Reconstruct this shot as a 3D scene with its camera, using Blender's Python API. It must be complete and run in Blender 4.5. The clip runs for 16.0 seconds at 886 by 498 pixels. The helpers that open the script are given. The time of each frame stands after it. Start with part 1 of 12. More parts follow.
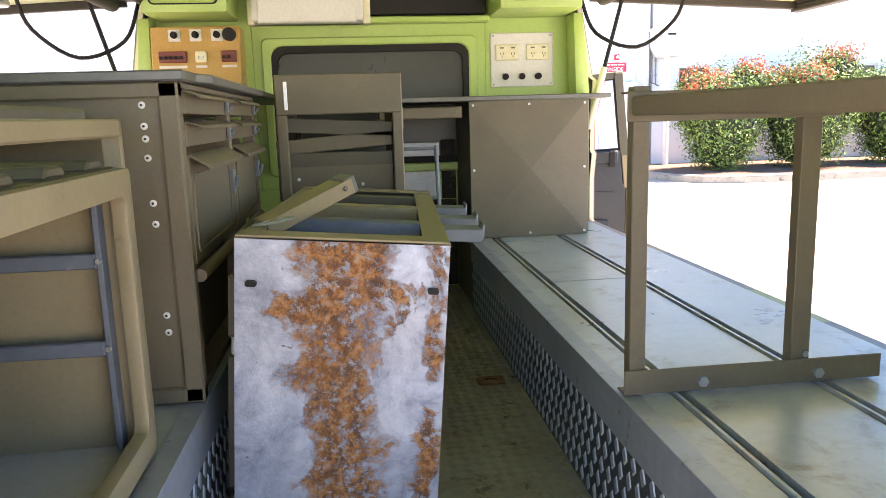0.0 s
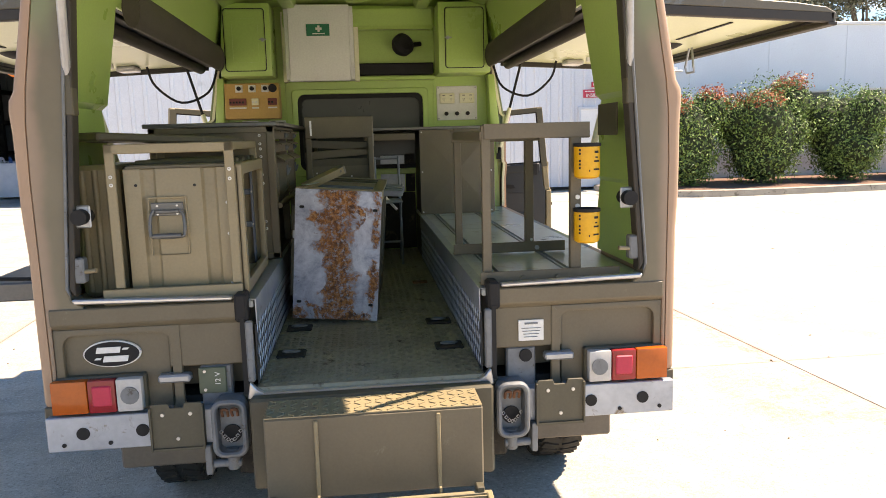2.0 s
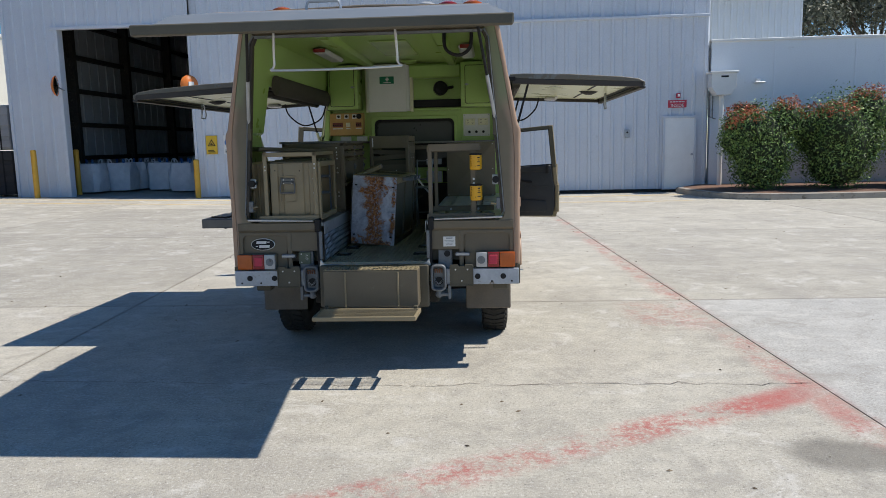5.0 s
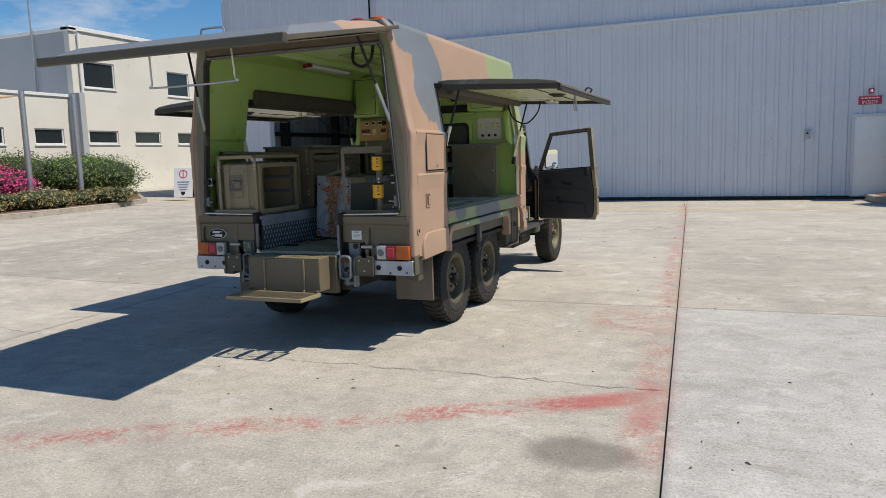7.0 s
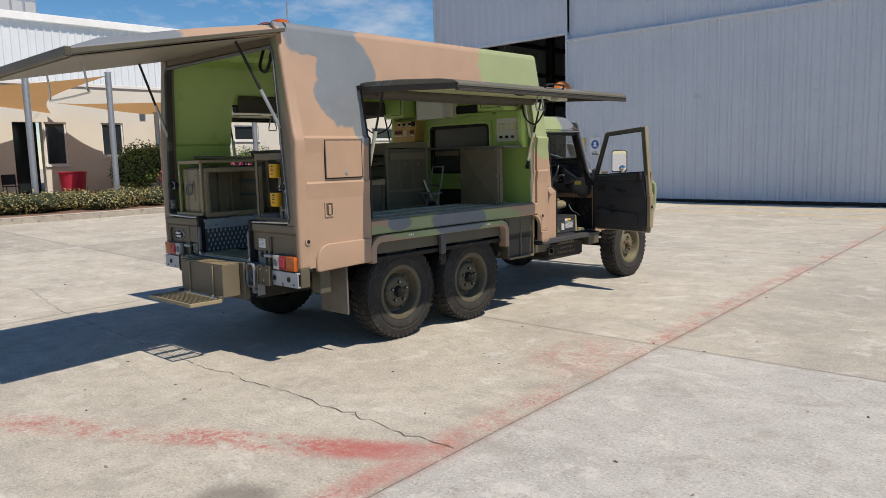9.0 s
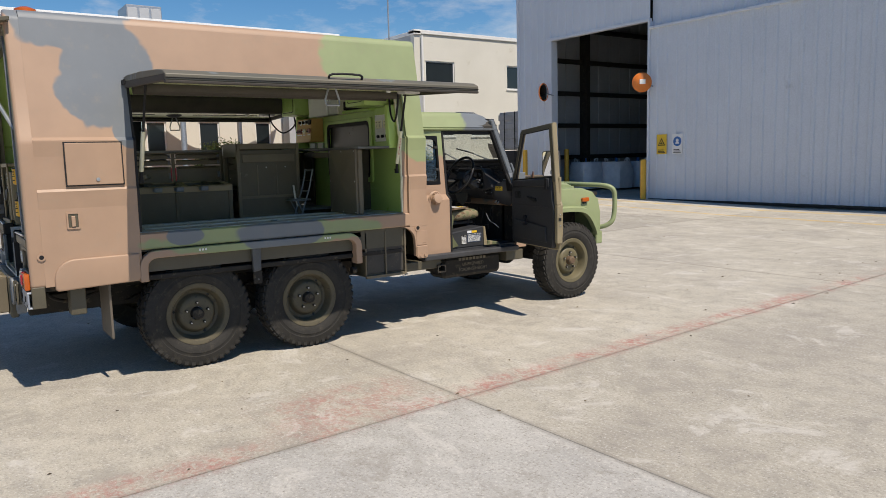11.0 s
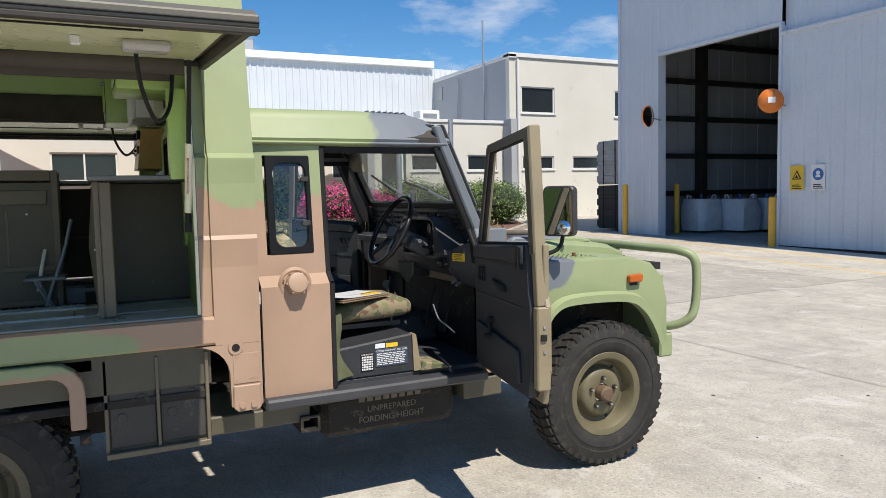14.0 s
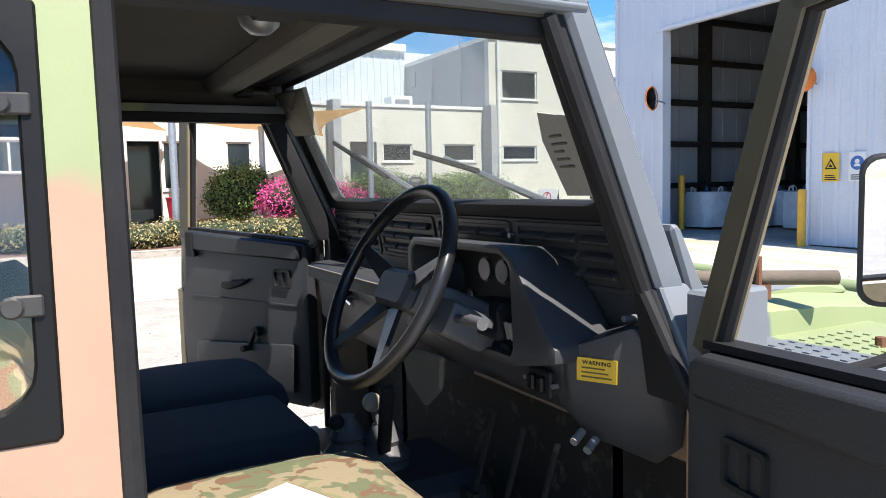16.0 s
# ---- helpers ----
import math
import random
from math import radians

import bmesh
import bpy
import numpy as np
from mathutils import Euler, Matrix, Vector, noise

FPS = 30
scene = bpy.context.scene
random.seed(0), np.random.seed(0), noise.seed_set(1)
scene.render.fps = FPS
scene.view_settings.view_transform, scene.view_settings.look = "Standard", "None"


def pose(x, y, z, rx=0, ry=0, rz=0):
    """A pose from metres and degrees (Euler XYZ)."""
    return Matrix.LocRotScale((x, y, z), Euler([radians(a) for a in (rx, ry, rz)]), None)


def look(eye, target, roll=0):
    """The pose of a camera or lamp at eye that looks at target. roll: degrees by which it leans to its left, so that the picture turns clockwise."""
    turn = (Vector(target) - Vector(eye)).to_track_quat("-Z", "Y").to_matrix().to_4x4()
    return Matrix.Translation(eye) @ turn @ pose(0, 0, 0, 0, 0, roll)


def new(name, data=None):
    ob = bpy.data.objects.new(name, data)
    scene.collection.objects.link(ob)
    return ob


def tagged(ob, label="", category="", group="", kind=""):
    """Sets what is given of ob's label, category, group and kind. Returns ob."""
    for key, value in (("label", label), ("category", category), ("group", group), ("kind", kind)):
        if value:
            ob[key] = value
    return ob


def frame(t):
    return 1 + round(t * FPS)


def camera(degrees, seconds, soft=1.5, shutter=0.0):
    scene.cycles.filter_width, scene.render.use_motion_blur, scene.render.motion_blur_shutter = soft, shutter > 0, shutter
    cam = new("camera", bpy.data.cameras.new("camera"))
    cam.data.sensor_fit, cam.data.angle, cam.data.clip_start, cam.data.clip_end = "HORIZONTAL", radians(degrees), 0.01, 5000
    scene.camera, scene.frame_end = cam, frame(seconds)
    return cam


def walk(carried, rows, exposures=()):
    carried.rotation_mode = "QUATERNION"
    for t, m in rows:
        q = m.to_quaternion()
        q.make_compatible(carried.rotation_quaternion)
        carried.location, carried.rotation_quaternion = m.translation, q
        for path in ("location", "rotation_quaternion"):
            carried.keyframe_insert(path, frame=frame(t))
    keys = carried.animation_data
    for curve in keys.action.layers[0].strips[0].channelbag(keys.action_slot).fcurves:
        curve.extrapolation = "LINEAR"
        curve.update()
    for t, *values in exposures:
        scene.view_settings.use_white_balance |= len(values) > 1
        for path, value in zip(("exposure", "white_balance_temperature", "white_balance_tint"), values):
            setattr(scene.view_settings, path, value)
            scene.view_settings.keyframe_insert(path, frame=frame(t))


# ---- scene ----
cam = camera(62.2, 16.0, soft=0.8)
PATH = [
    (0, (-0.04, -0.477, 1.541), (0.181, 1.479, 1.187), -1.7),
    (0.3, (-0.018, -0.681, 1.537), (0.21, 1.278, 1.208), -1.7),
    (0.5, (-0.008, -0.86, 1.538), (0.216, 1.101, 1.219), -1.7),
    (0.7, (-0.014, -1.034, 1.536), (0.213, 0.928, 1.221), -1.6),
    (1, (-0.019, -1.329, 1.539), (0.203, 0.635, 1.232), -1.6),
    (1.5, (0.008, -1.843, 1.535), (0.229, 0.122, 1.233), -1.5),
    (2, (0.024, -2.362, 1.548), (0.238, -0.397, 1.247), -1.5),
    (2.5, (0.054, -2.868, 1.555), (0.253, -0.901, 1.252), -1.4),
    (3, (0.078, -3.39, 1.583), (0.246, -1.42, 1.281), -1.4),
    (3.5, (0.102, -3.911, 1.592), (0.226, -1.938, 1.288), -1.2),
    (4.75, (0.645, -5.02, 1.586), (0.573, -3.041, 1.30), -1.2),
    (6, (1.994, -5.376, 1.576), (1.578, -3.438, 1.312), -1.6),
    (6.5, (2.658, -5.258, 1.526), (2.085, -3.358, 1.271), -1.7),
    (7, (3.356, -5.046, 1.495), (2.602, -3.210, 1.244), -1.75),
    (7.5, (3.933, -4.636, 1.506), (2.996, -2.888, 1.252), -1.6),
    (8, (4.550, -4.225, 1.540), (3.432, -2.587, 1.283), -1.6),
    (8.5, (5.020, -3.705, 1.530), (3.758, -2.170, 1.274), -1.55),
    (9, (5.446, -3.148, 1.524), (4.080, -1.706, 1.275), -1.55),
    (9.5, (5.832, -2.550, 1.531), (4.402, -1.173, 1.281), -1.55),
    (10, (6.140, -1.880, 1.515), (4.645, -0.565, 1.264), -1.55),
    (11.25, (6.43, -0.19, 1.512), (4.77, 0.896, 1.262), -1.45),
    (12.5, (5.872, 1.249, 1.489), (4.095, 2.134, 1.245), -1.4),
    (13, (5.350, 1.7, 1.491), (3.564, 2.572, 1.27), -1.4),
    (13.5, (4.755, 2.094, 1.492), (2.963, 2.963, 1.307), -1.3),
    (14, (4.140, 2.430, 1.520), (2.344, 3.298, 1.370), -1.2),
    (14.5, (3.513, 2.699, 1.537), (1.715, 3.567, 1.411), -1.1),
    (15, (2.883, 2.965, 1.535), (1.084, 3.833, 1.420), -0.9),
    (15.5, (2.260, 3.150, 1.531), (0.468, 4.030, 1.402), -0.9),
    (16, (1.677, 3.358, 1.509), (-0.079, 4.301, 1.339), -1.3),
]
EXPOSURES = [
    (0.0, 2.96, 7900, 24), (0.5, 2.72, 6900, 24), (1.0, 2.52, 6850, 22), (1.5, 2.15, 7500, 15), (2.0, 1.60, 8250, 18), (2.5, 1.06, 7350, 17), (3.0, 0.83, 6800, 10), (3.5, 0.60, 6600, 12),
    (6.0, 0.15, 6350, 9), (7.0, 0.12, 6700, 12), (10.0, 0.10, 6950, 13), (12.5, 0.14, 6900, 13), (14.0, 0.36, 6550, 12), (15.0, 0.45, 6600, 12), (15.5, 0.66, 6500, 12), (16.0, 1.22, 6450, 14),
]
walk(cam, [(t, look(eye, target, roll)) for t, eye, target, roll in PATH], EXPOSURES)

# ---- world and sun ----
SUN = Vector((0.62, 0.06, 1.0)).normalized()
world = bpy.data.worlds.new("world")
scene.world = world
world.use_nodes = True
wn, wl = world.node_tree.nodes, world.node_tree.links
sky = wn.new("ShaderNodeTexSky")
sky.sky_type, sky.sun_disc = "NISHITA", False
sky.sun_elevation = math.asin(SUN.z)
sky.sun_rotation = math.atan2(SUN.x, SUN.y)
sky.air_density, sky.dust_density, sky.ozone_density = 1.0, 0.0, 5.0
# thin streaks of cloud over the sky
w_tc, w_map, w_noise, w_ramp, w_mix = (wn.new(n) for n in ("ShaderNodeTexCoord", "ShaderNodeMapping", "ShaderNodeTexNoise", "ShaderNodeValToRGB", "ShaderNodeMix"))
w_map.inputs["Scale"].default_value = (1.6, 2.2, 6.0)
w_map.inputs["Rotation"].default_value = (0.2, 0.1, 0.4)
w_noise.inputs["Scale"].default_value, w_noise.inputs["Detail"].default_value, w_noise.inputs["Roughness"].default_value = 2.2, 9.0, 0.62
w_ramp.color_ramp.elements[0].position, w_ramp.color_ramp.elements[1].position = 0.53, 0.84
w_mix.data_type = "RGBA"
w_mix.inputs["B"].default_value = (7.0, 7.3, 7.7, 1)
wl.new(w_tc.outputs["Generated"], w_map.inputs["Vector"])
wl.new(w_map.outputs["Vector"], w_noise.inputs["Vector"])
wl.new(w_noise.outputs["Fac"], w_ramp.inputs["Fac"])
wl.new(w_ramp.outputs["Color"], w_mix.inputs["Factor"])
w_sat = wn.new("ShaderNodeHueSaturation")
w_sat.inputs["Saturation"].default_value = 1.28
wl.new(sky.outputs["Color"], w_sat.inputs["Color"])
wl.new(w_sat.outputs["Color"], w_mix.inputs["A"])
wl.new(w_mix.outputs["Result"], wn["Background"].inputs["Color"])
wn["Background"].inputs["Strength"].default_value = 0.095
sun_data = bpy.data.lights.new("sun", "SUN")
sun_data.energy, sun_data.angle, sun_data.color = 4.5, radians(0.53), (1.0, 0.945, 0.85)
sun_lamp = new("sun", sun_data)
sun_lamp.matrix_world = look(SUN * 60, (0, 0, 0))

# ---- materials ----
def ramp_node(nt, fac, stops):
    r = nt.nodes.new("ShaderNodeValToRGB")
    el = r.color_ramp.elements
    el[0].position, el[0].color = stops[0][0], (*stops[0][1], 1)
    el[1].position, el[1].color = stops[-1][0], (*stops[-1][1], 1)
    for p, c in stops[1:-1]:
        e = el.new(p)
        e.color = (*c, 1)
    nt.links.new(fac, r.inputs["Fac"])
    return r.outputs["Color"]


def noise_node(nt, vec, scale, detail=4.0, rough=0.55, dist=0.0):
    n = nt.nodes.new("ShaderNodeTexNoise")
    n.inputs["Scale"].default_value, n.inputs["Detail"].default_value = scale, detail
    n.inputs["Roughness"].default_value, n.inputs["Distortion"].default_value = rough, dist
    nt.links.new(vec, n.inputs["Vector"])
    return n.outputs["Fac"]


def mixc(nt, fac, a, b, mode="MIX"):
    m = nt.nodes.new("ShaderNodeMix")
    m.data_type, m.blend_type = "RGBA", mode
    for key, v in (("Factor", fac), ("A", a), ("B", b)):
        if isinstance(v, (int, float)):
            m.inputs[key].default_value = v
        elif isinstance(v, tuple):
            m.inputs[key].default_value = (*v, 1)
        else:
            nt.links.new(v, m.inputs[key])
    return m.outputs["Result"]


def maths(nt, op, a, b=None, clamp=False):
    m = nt.nodes.new("ShaderNodeMath")
    m.operation, m.use_clamp = op, clamp
    for k, v in enumerate((a, b)):
        if v is None:
            continue
        if isinstance(v, (int, float)):
            m.inputs[k].default_value = v
        else:
            nt.links.new(v, m.inputs[k])
    return m.outputs[0]


def start_mat(name, rough=0.5, metal=0.0):
    m = bpy.data.materials.new(name)
    m.use_nodes = True
    nt = m.node_tree
    b = nt.nodes["Principled BSDF"]
    b.inputs["Roughness"].default_value, b.inputs["Metallic"].default_value = rough, metal
    tc = nt.nodes.new("ShaderNodeTexCoord")
    return m, nt, b, tc.outputs["Object"]


def add_bump(nt, b, height, strength, dist=0.01):
    bump = nt.nodes.new("ShaderNodeBump")
    bump.inputs["Strength"].default_value, bump.inputs["Distance"].default_value = strength, dist
    nt.links.new(height, bump.inputs["Height"])
    nt.links.new(bump.outputs["Normal"], b.inputs["Normal"])


def mat(name, c, c2=None, rough=0.5, metal=0.0, scale=6.0, fine=90.0, bump=0.15, dirt=None, dirt_amount=0.45, spread=0.12, spec=0.5):
    """Paint or the like: two tones in large patches, fine grain, optional dirt in smaller patches, uneven gloss."""
    m, nt, b, vec = start_mat(name, rough, metal)
    b.inputs["Specular IOR Level"].default_value = spec
    c2 = c2 or tuple(v * 0.82 for v in c)
    big = noise_node(nt, vec, scale, 5.0)
    small = noise_node(nt, vec, fine, 3.0)
    col = ramp_node(nt, big, [(0.34, c2), (0.64, c)])
    col = mixc(nt, 0.25, col, ramp_node(nt, small, [(0.3, tuple(v * 0.75 for v in c)), (0.7, tuple(min(1, v * 1.15) for v in c))]))
    if dirt:
        d = noise_node(nt, vec, scale * 2.7, 8.0, 0.68, 0.4)
        col = mixc(nt, ramp_fac(nt, d, 1 - dirt_amount, 1 - dirt_amount + spread), col, dirt)
    nt.links.new(col, b.inputs["Base Color"])
    r = nt.nodes.new("ShaderNodeMapRange")
    r.inputs["To Min"].default_value, r.inputs["To Max"].default_value = max(0.03, rough - 0.1), min(1.0, rough + 0.12)
    nt.links.new(big, r.inputs["Value"])
    nt.links.new(r.outputs["Result"], b.inputs["Roughness"])
    if bump:
        add_bump(nt, b, small, bump, 0.004)
    return m


def ramp_fac(nt, fac, lo, hi):
    r = nt.nodes.new("ShaderNodeMapRange")
    r.interpolation_type = "SMOOTHSTEP"
    r.inputs["From Min"].default_value, r.inputs["From Max"].default_value = lo, hi
    nt.links.new(fac, r.inputs["Value"])
    return r.outputs["Result"]


TAN, PALE_GREEN, BLUE_GREY = (0.40, 0.265, 0.18), (0.285, 0.335, 0.17), (0.165, 0.185, 0.205)
# camouflage lobes over the truck: colour, centre (y, z), radii
LOBES = [
    (BLUE_GREY, 0.34, 2.52, 0.38, 0.25), (BLUE_GREY, 0.54, 2.12, 0.29, 0.40), (BLUE_GREY, 0.66, 1.75, 0.14, 0.12),
    (PALE_GREEN, 3.02, 2.40, 0.80, 0.62), (PALE_GREEN, 3.05, 1.76, 0.30, 0.24), (PALE_GREEN, 3.40, 1.96, 0.62, 0.40),
    (PALE_GREEN, 3.20, 1.64, 0.22, 0.14), (BLUE_GREY, 4.10, 1.87, 0.44, 0.36), (PALE_GREEN, 5.20, 1.05, 0.76, 0.74), (BLUE_GREY, 4.22, 1.52, 0.16, 0.30), (BLUE_GREY, 4.36, 1.30, 0.22, 0.14),
    (BLUE_GREY, 4.54, 1.16, 0.22, 0.20), (PALE_GREEN, 1.60, 0.95, 0.90, 0.115), (BLUE_GREY, 1.71, 0.96, 0.37, 0.14),
    (BLUE_GREY, -1.25, 2.30, 0.52, 0.55), (BLUE_GREY, 0.95, 1.00, 0.13, 0.07), (BLUE_GREY, 4.75, 1.27, 0.30, 0.04),
]


def camo_mat():
    m, nt, b, vec = start_mat("camouflage_paint", 0.55)
    sep = nt.nodes.new("ShaderNodeSeparateXYZ")
    nt.links.new(vec, sep.inputs[0])
    warp = maths(nt, "MULTIPLY", maths(nt, "SUBTRACT", noise_node(nt, vec, 3.0, 3.0), 0.5), 0.9)
    big, small = noise_node(nt, vec, 5.0, 6.0), noise_node(nt, vec, 140.0, 3.0)
    col = ramp_node(nt, big, [(0.3, tuple(v * 0.9 for v in TAN)), (0.7, TAN)])
    for c, y, z, ry, rz in LOBES:
        dy = maths(nt, "DIVIDE", maths(nt, "SUBTRACT", sep.outputs[1], y), ry)
        dz = maths(nt, "DIVIDE", maths(nt, "SUBTRACT", sep.outputs[2], z), rz)
        d = maths(nt, "SQRT", maths(nt, "ADD", maths(nt, "MULTIPLY", dy, dy), maths(nt, "MULTIPLY", dz, dz)))
        d = maths(nt, "ADD", d, warp)
        f = ramp_fac(nt, d, 1.07, 0.97)
        col = mixc(nt, f, col, ramp_node(nt, big, [(0.3, tuple(v * 0.9 for v in c)), (0.7, c)]))
    dust = noise_node(nt, vec, 11.0, 8.0, 0.7)
    col = mixc(nt, maths(nt, "MULTIPLY", ramp_fac(nt, dust, 0.52, 0.75), 0.25), col, (0.30, 0.25, 0.19))
    nt.links.new(col, b.inputs["Base Color"])
    nt.links.new(maths(nt, "ADD", maths(nt, "MULTIPLY", big, 0.25), 0.40), b.inputs["Roughness"])
    add_bump(nt, b, small, 0.08, 0.003)
    return m


def concrete_mat():
    """Broom-finished yard concrete with faded red paint along the lines, an oil stain and grey newer slabs."""
    m, nt, b, _ = start_mat("yard_concrete", 0.85)
    geo = nt.nodes.new("ShaderNodeNewGeometry")
    vec = geo.outputs["Position"]
    sep = nt.nodes.new("ShaderNodeSeparateXYZ")
    nt.links.new(vec, sep.inputs[0])
    X, Y = sep.outputs[0], sep.outputs[1]
    info = nt.nodes.new("ShaderNodeObjectInfo")
    big = noise_node(nt, vec, 0.7, 10.0, 0.72)
    mid = noise_node(nt, vec, 6.0, 8.0, 0.7)
    fine = noise_node(nt, vec, 130.0, 4.0, 0.6)
    col = ramp_node(nt, big, [(0.30, (0.34, 0.312, 0.268)), (0.52, (0.46, 0.425, 0.352)), (0.72, (0.54, 0.505, 0.425))])
    # newer, greyer slabs on the far side of the long joint
    newer = ramp_fac(nt, maths(nt, "ADD", X, maths(nt, "MULTIPLY", Y, 0.062)), 2.92, 2.94)
    newer = maths(nt, "MULTIPLY", newer, ramp_fac(nt, maths(nt, "SUBTRACT", Y, maths(nt, "MULTIPLY", X, 0.018)), 2.10, 2.06))
    col = mixc(nt, maths(nt, "MULTIPLY", newer, 0.8), col, ramp_node(nt, big, [(0.3, (0.35, 0.345, 0.33)), (0.7, (0.50, 0.49, 0.465))]))
    # broad wiped and scuffed streaks
    streak_map = nt.nodes.new("ShaderNodeMapping")
    streak_map.inputs["Scale"].default_value, streak_map.inputs["Rotation"].default_value = (0.35, 2.6, 1.0), (0, 0, 0.45)
    nt.links.new(vec, streak_map.inputs["Vector"])
    streak = noise_node(nt, streak_map.outputs["Vector"], 1.3, 8.0, 0.7)
    col = mixc(nt, maths(nt, "MULTIPLY", ramp_fac(nt, streak, 0.50, 0.70), 0.45), col, (0.31, 0.29, 0.255))
    col = mixc(nt, maths(nt, "MULTIPLY", ramp_fac(nt, streak, 0.46, 0.30), 0.40), col, (0.60, 0.575, 0.52))
    col = mixc(nt, maths(nt, "MULTIPLY", ramp_fac(nt, mid, 0.45, 0.68), 0.45), col, (0.29, 0.268, 0.235))
    col = mixc(nt, maths(nt, "MULTIPLY", ramp_fac(nt, mid, 0.44, 0.3), 0.35), col, (0.62, 0.59, 0.52))
    shade = maths(nt, "ADD", maths(nt, "MULTIPLY", info.outputs["Random"], 0.26), 0.80)
    hsv = nt.nodes.new("ShaderNodeHueSaturation")
    nt.links.new(shade, hsv.inputs["Value"])
    nt.links.new(col, hsv.inputs["Color"])
    col = hsv.outputs["Color"]
    # fine sandy grain and gritty wear
    g1, g2 = noise_node(nt, vec, 55.0, 6.0, 0.75), noise_node(nt, vec, 17.0, 7.0, 0.75, 0.3)
    col = mixc(nt, maths(nt, "MULTIPLY", ramp_fac(nt, g1, 0.52, 0.64), 0.80), col, (0.26, 0.24, 0.21))
    col = mixc(nt, maths(nt, "MULTIPLY", ramp_fac(nt, g1, 0.46, 0.35), 0.70), col, (0.66, 0.64, 0.59))
    col = mixc(nt, maths(nt, "MULTIPLY", ramp_fac(nt, g2, 0.55, 0.72), 0.5), col, (0.28, 0.258, 0.222))
    # grime along the slab joints
    def joint(c, pitch):
        fr = maths(nt, "FRACT", maths(nt, "ADD", maths(nt, "DIVIDE", c, pitch), 0.5))
        d = maths(nt, "MULTIPLY", maths(nt, "ABSOLUTE", maths(nt, "SUBTRACT", fr, 0.5)), pitch)
        d = maths(nt, "ADD", d, maths(nt, "MULTIPLY", maths(nt, "SUBTRACT", mid, 0.5), 0.07))
        return ramp_fac(nt, d, 0.045, 0.002)
    jx = joint(maths(nt, "SUBTRACT", maths(nt, "ADD", X, maths(nt, "MULTIPLY", maths(nt, "SUBTRACT", Y, 2.1), 0.062)), 2.8), 5.62)
    jy = joint(maths(nt, "SUBTRACT", maths(nt, "SUBTRACT", Y, maths(nt, "MULTIPLY", maths(nt, "SUBTRACT", X, 2.8), 0.018)), 2.13), 5.68)
    col = mixc(nt, maths(nt, "MULTIPLY", maths(nt, "MAXIMUM", jx, jy), 0.38), col, (0.17, 0.15, 0.125))
    # worn pale patches and dark scuffs
    m2 = noise_node(nt, vec, 2.1, 9.0, 0.75, 0.6)
    col = mixc(nt, maths(nt, "MULTIPLY", ramp_fac(nt, m2, 0.54, 0.64), 0.52), col, (0.29, 0.268, 0.232))
    col = mixc(nt, maths(nt, "MULTIPLY", ramp_fac(nt, m2, 0.46, 0.36), 0.50), col, (0.62, 0.595, 0.545))
    # aggregate specks
    vor = nt.nodes.new("ShaderNodeTexVoronoi")
    vor.inputs["Scale"].default_value = 30.0
    nt.links.new(vec, vor.inputs["Vector"])
    col = mixc(nt, maths(nt, "MULTIPLY", ramp_fac(nt, vor.outputs["Distance"], 0.22, 0.10), ramp_fac(nt, mid, 0.35, 0.75)), col, (0.17, 0.155, 0.135))
    # faded red paint: a band across, and bands beside the long joint
    ragged = maths(nt, "MULTIPLY", maths(nt, "SUBTRACT", noise_node(nt, vec, 5.0, 6.0, 0.7), 0.5), 0.5)
    wear = maths(nt, "MULTIPLY", ramp_fac(nt, noise_node(nt, vec, 3.2, 8.0, 0.75), 0.38, 0.58), ramp_fac(nt, noise_node(nt, vec, 24.0, 8.0, 0.8), 0.40, 0.56))

    def band(along, off, half, lo, hi, soft=0.08):
        d = maths(nt, "ADD", maths(nt, "ABSOLUTE", off), maths(nt, "MULTIPLY", ragged, 0.22))
        f = ramp_fac(nt, d, half + soft, half - soft)
        f = maths(nt, "MULTIPLY", f, ramp_fac(nt, along, lo - 0.25, lo + 0.25))
        return maths(nt, "MULTIPLY", f, ramp_fac(nt, along, hi + 0.25, hi - 0.25))
    off1 = maths(nt, "SUBTRACT", maths(nt, "SUBTRACT", Y, maths(nt, "MULTIPLY", X, 0.553)), -2.17)
    red1 = band(X, off1, 0.14, -6.0, 2.85)
    off2 = maths(nt, "SUBTRACT", maths(nt, "ADD", X, maths(nt, "MULTIPLY", Y, 0.058)), 2.83)
    red2 = maths(nt, "MULTIPLY", band(Y, off2, 0.11, -1.6, 16.5), maths(nt, "MULTIPLY", ramp_fac(nt, big, 0.36, 0.56), 0.9))
    off3 = maths(nt, "SUBTRACT", maths(nt, "ADD", X, maths(nt, "MULTIPLY", Y, 0.058)), 2.52)
    red3 = maths(nt, "MULTIPLY", band(Y, off3, 0.30, 1.05, 1.95, 0.16), 0.62)
    red = maths(nt, "MAXIMUM", maths(nt, "MAXIMUM", red1, red2), red3)
    spot = maths(nt, "SQRT", maths(nt, "ADD", maths(nt, "POWER", maths(nt, "SUBTRACT", X, 2.75), 2.0), maths(nt, "POWER", maths(nt, "SUBTRACT", Y, -0.72), 2.0)))
    red = maths(nt, "MULTIPLY", red, maths(nt, "ADD", maths(nt, "MULTIPLY", wear, 0.95), maths(nt, "MULTIPLY", ramp_fac(nt, spot, 0.7, 0.1), 0.8), True))
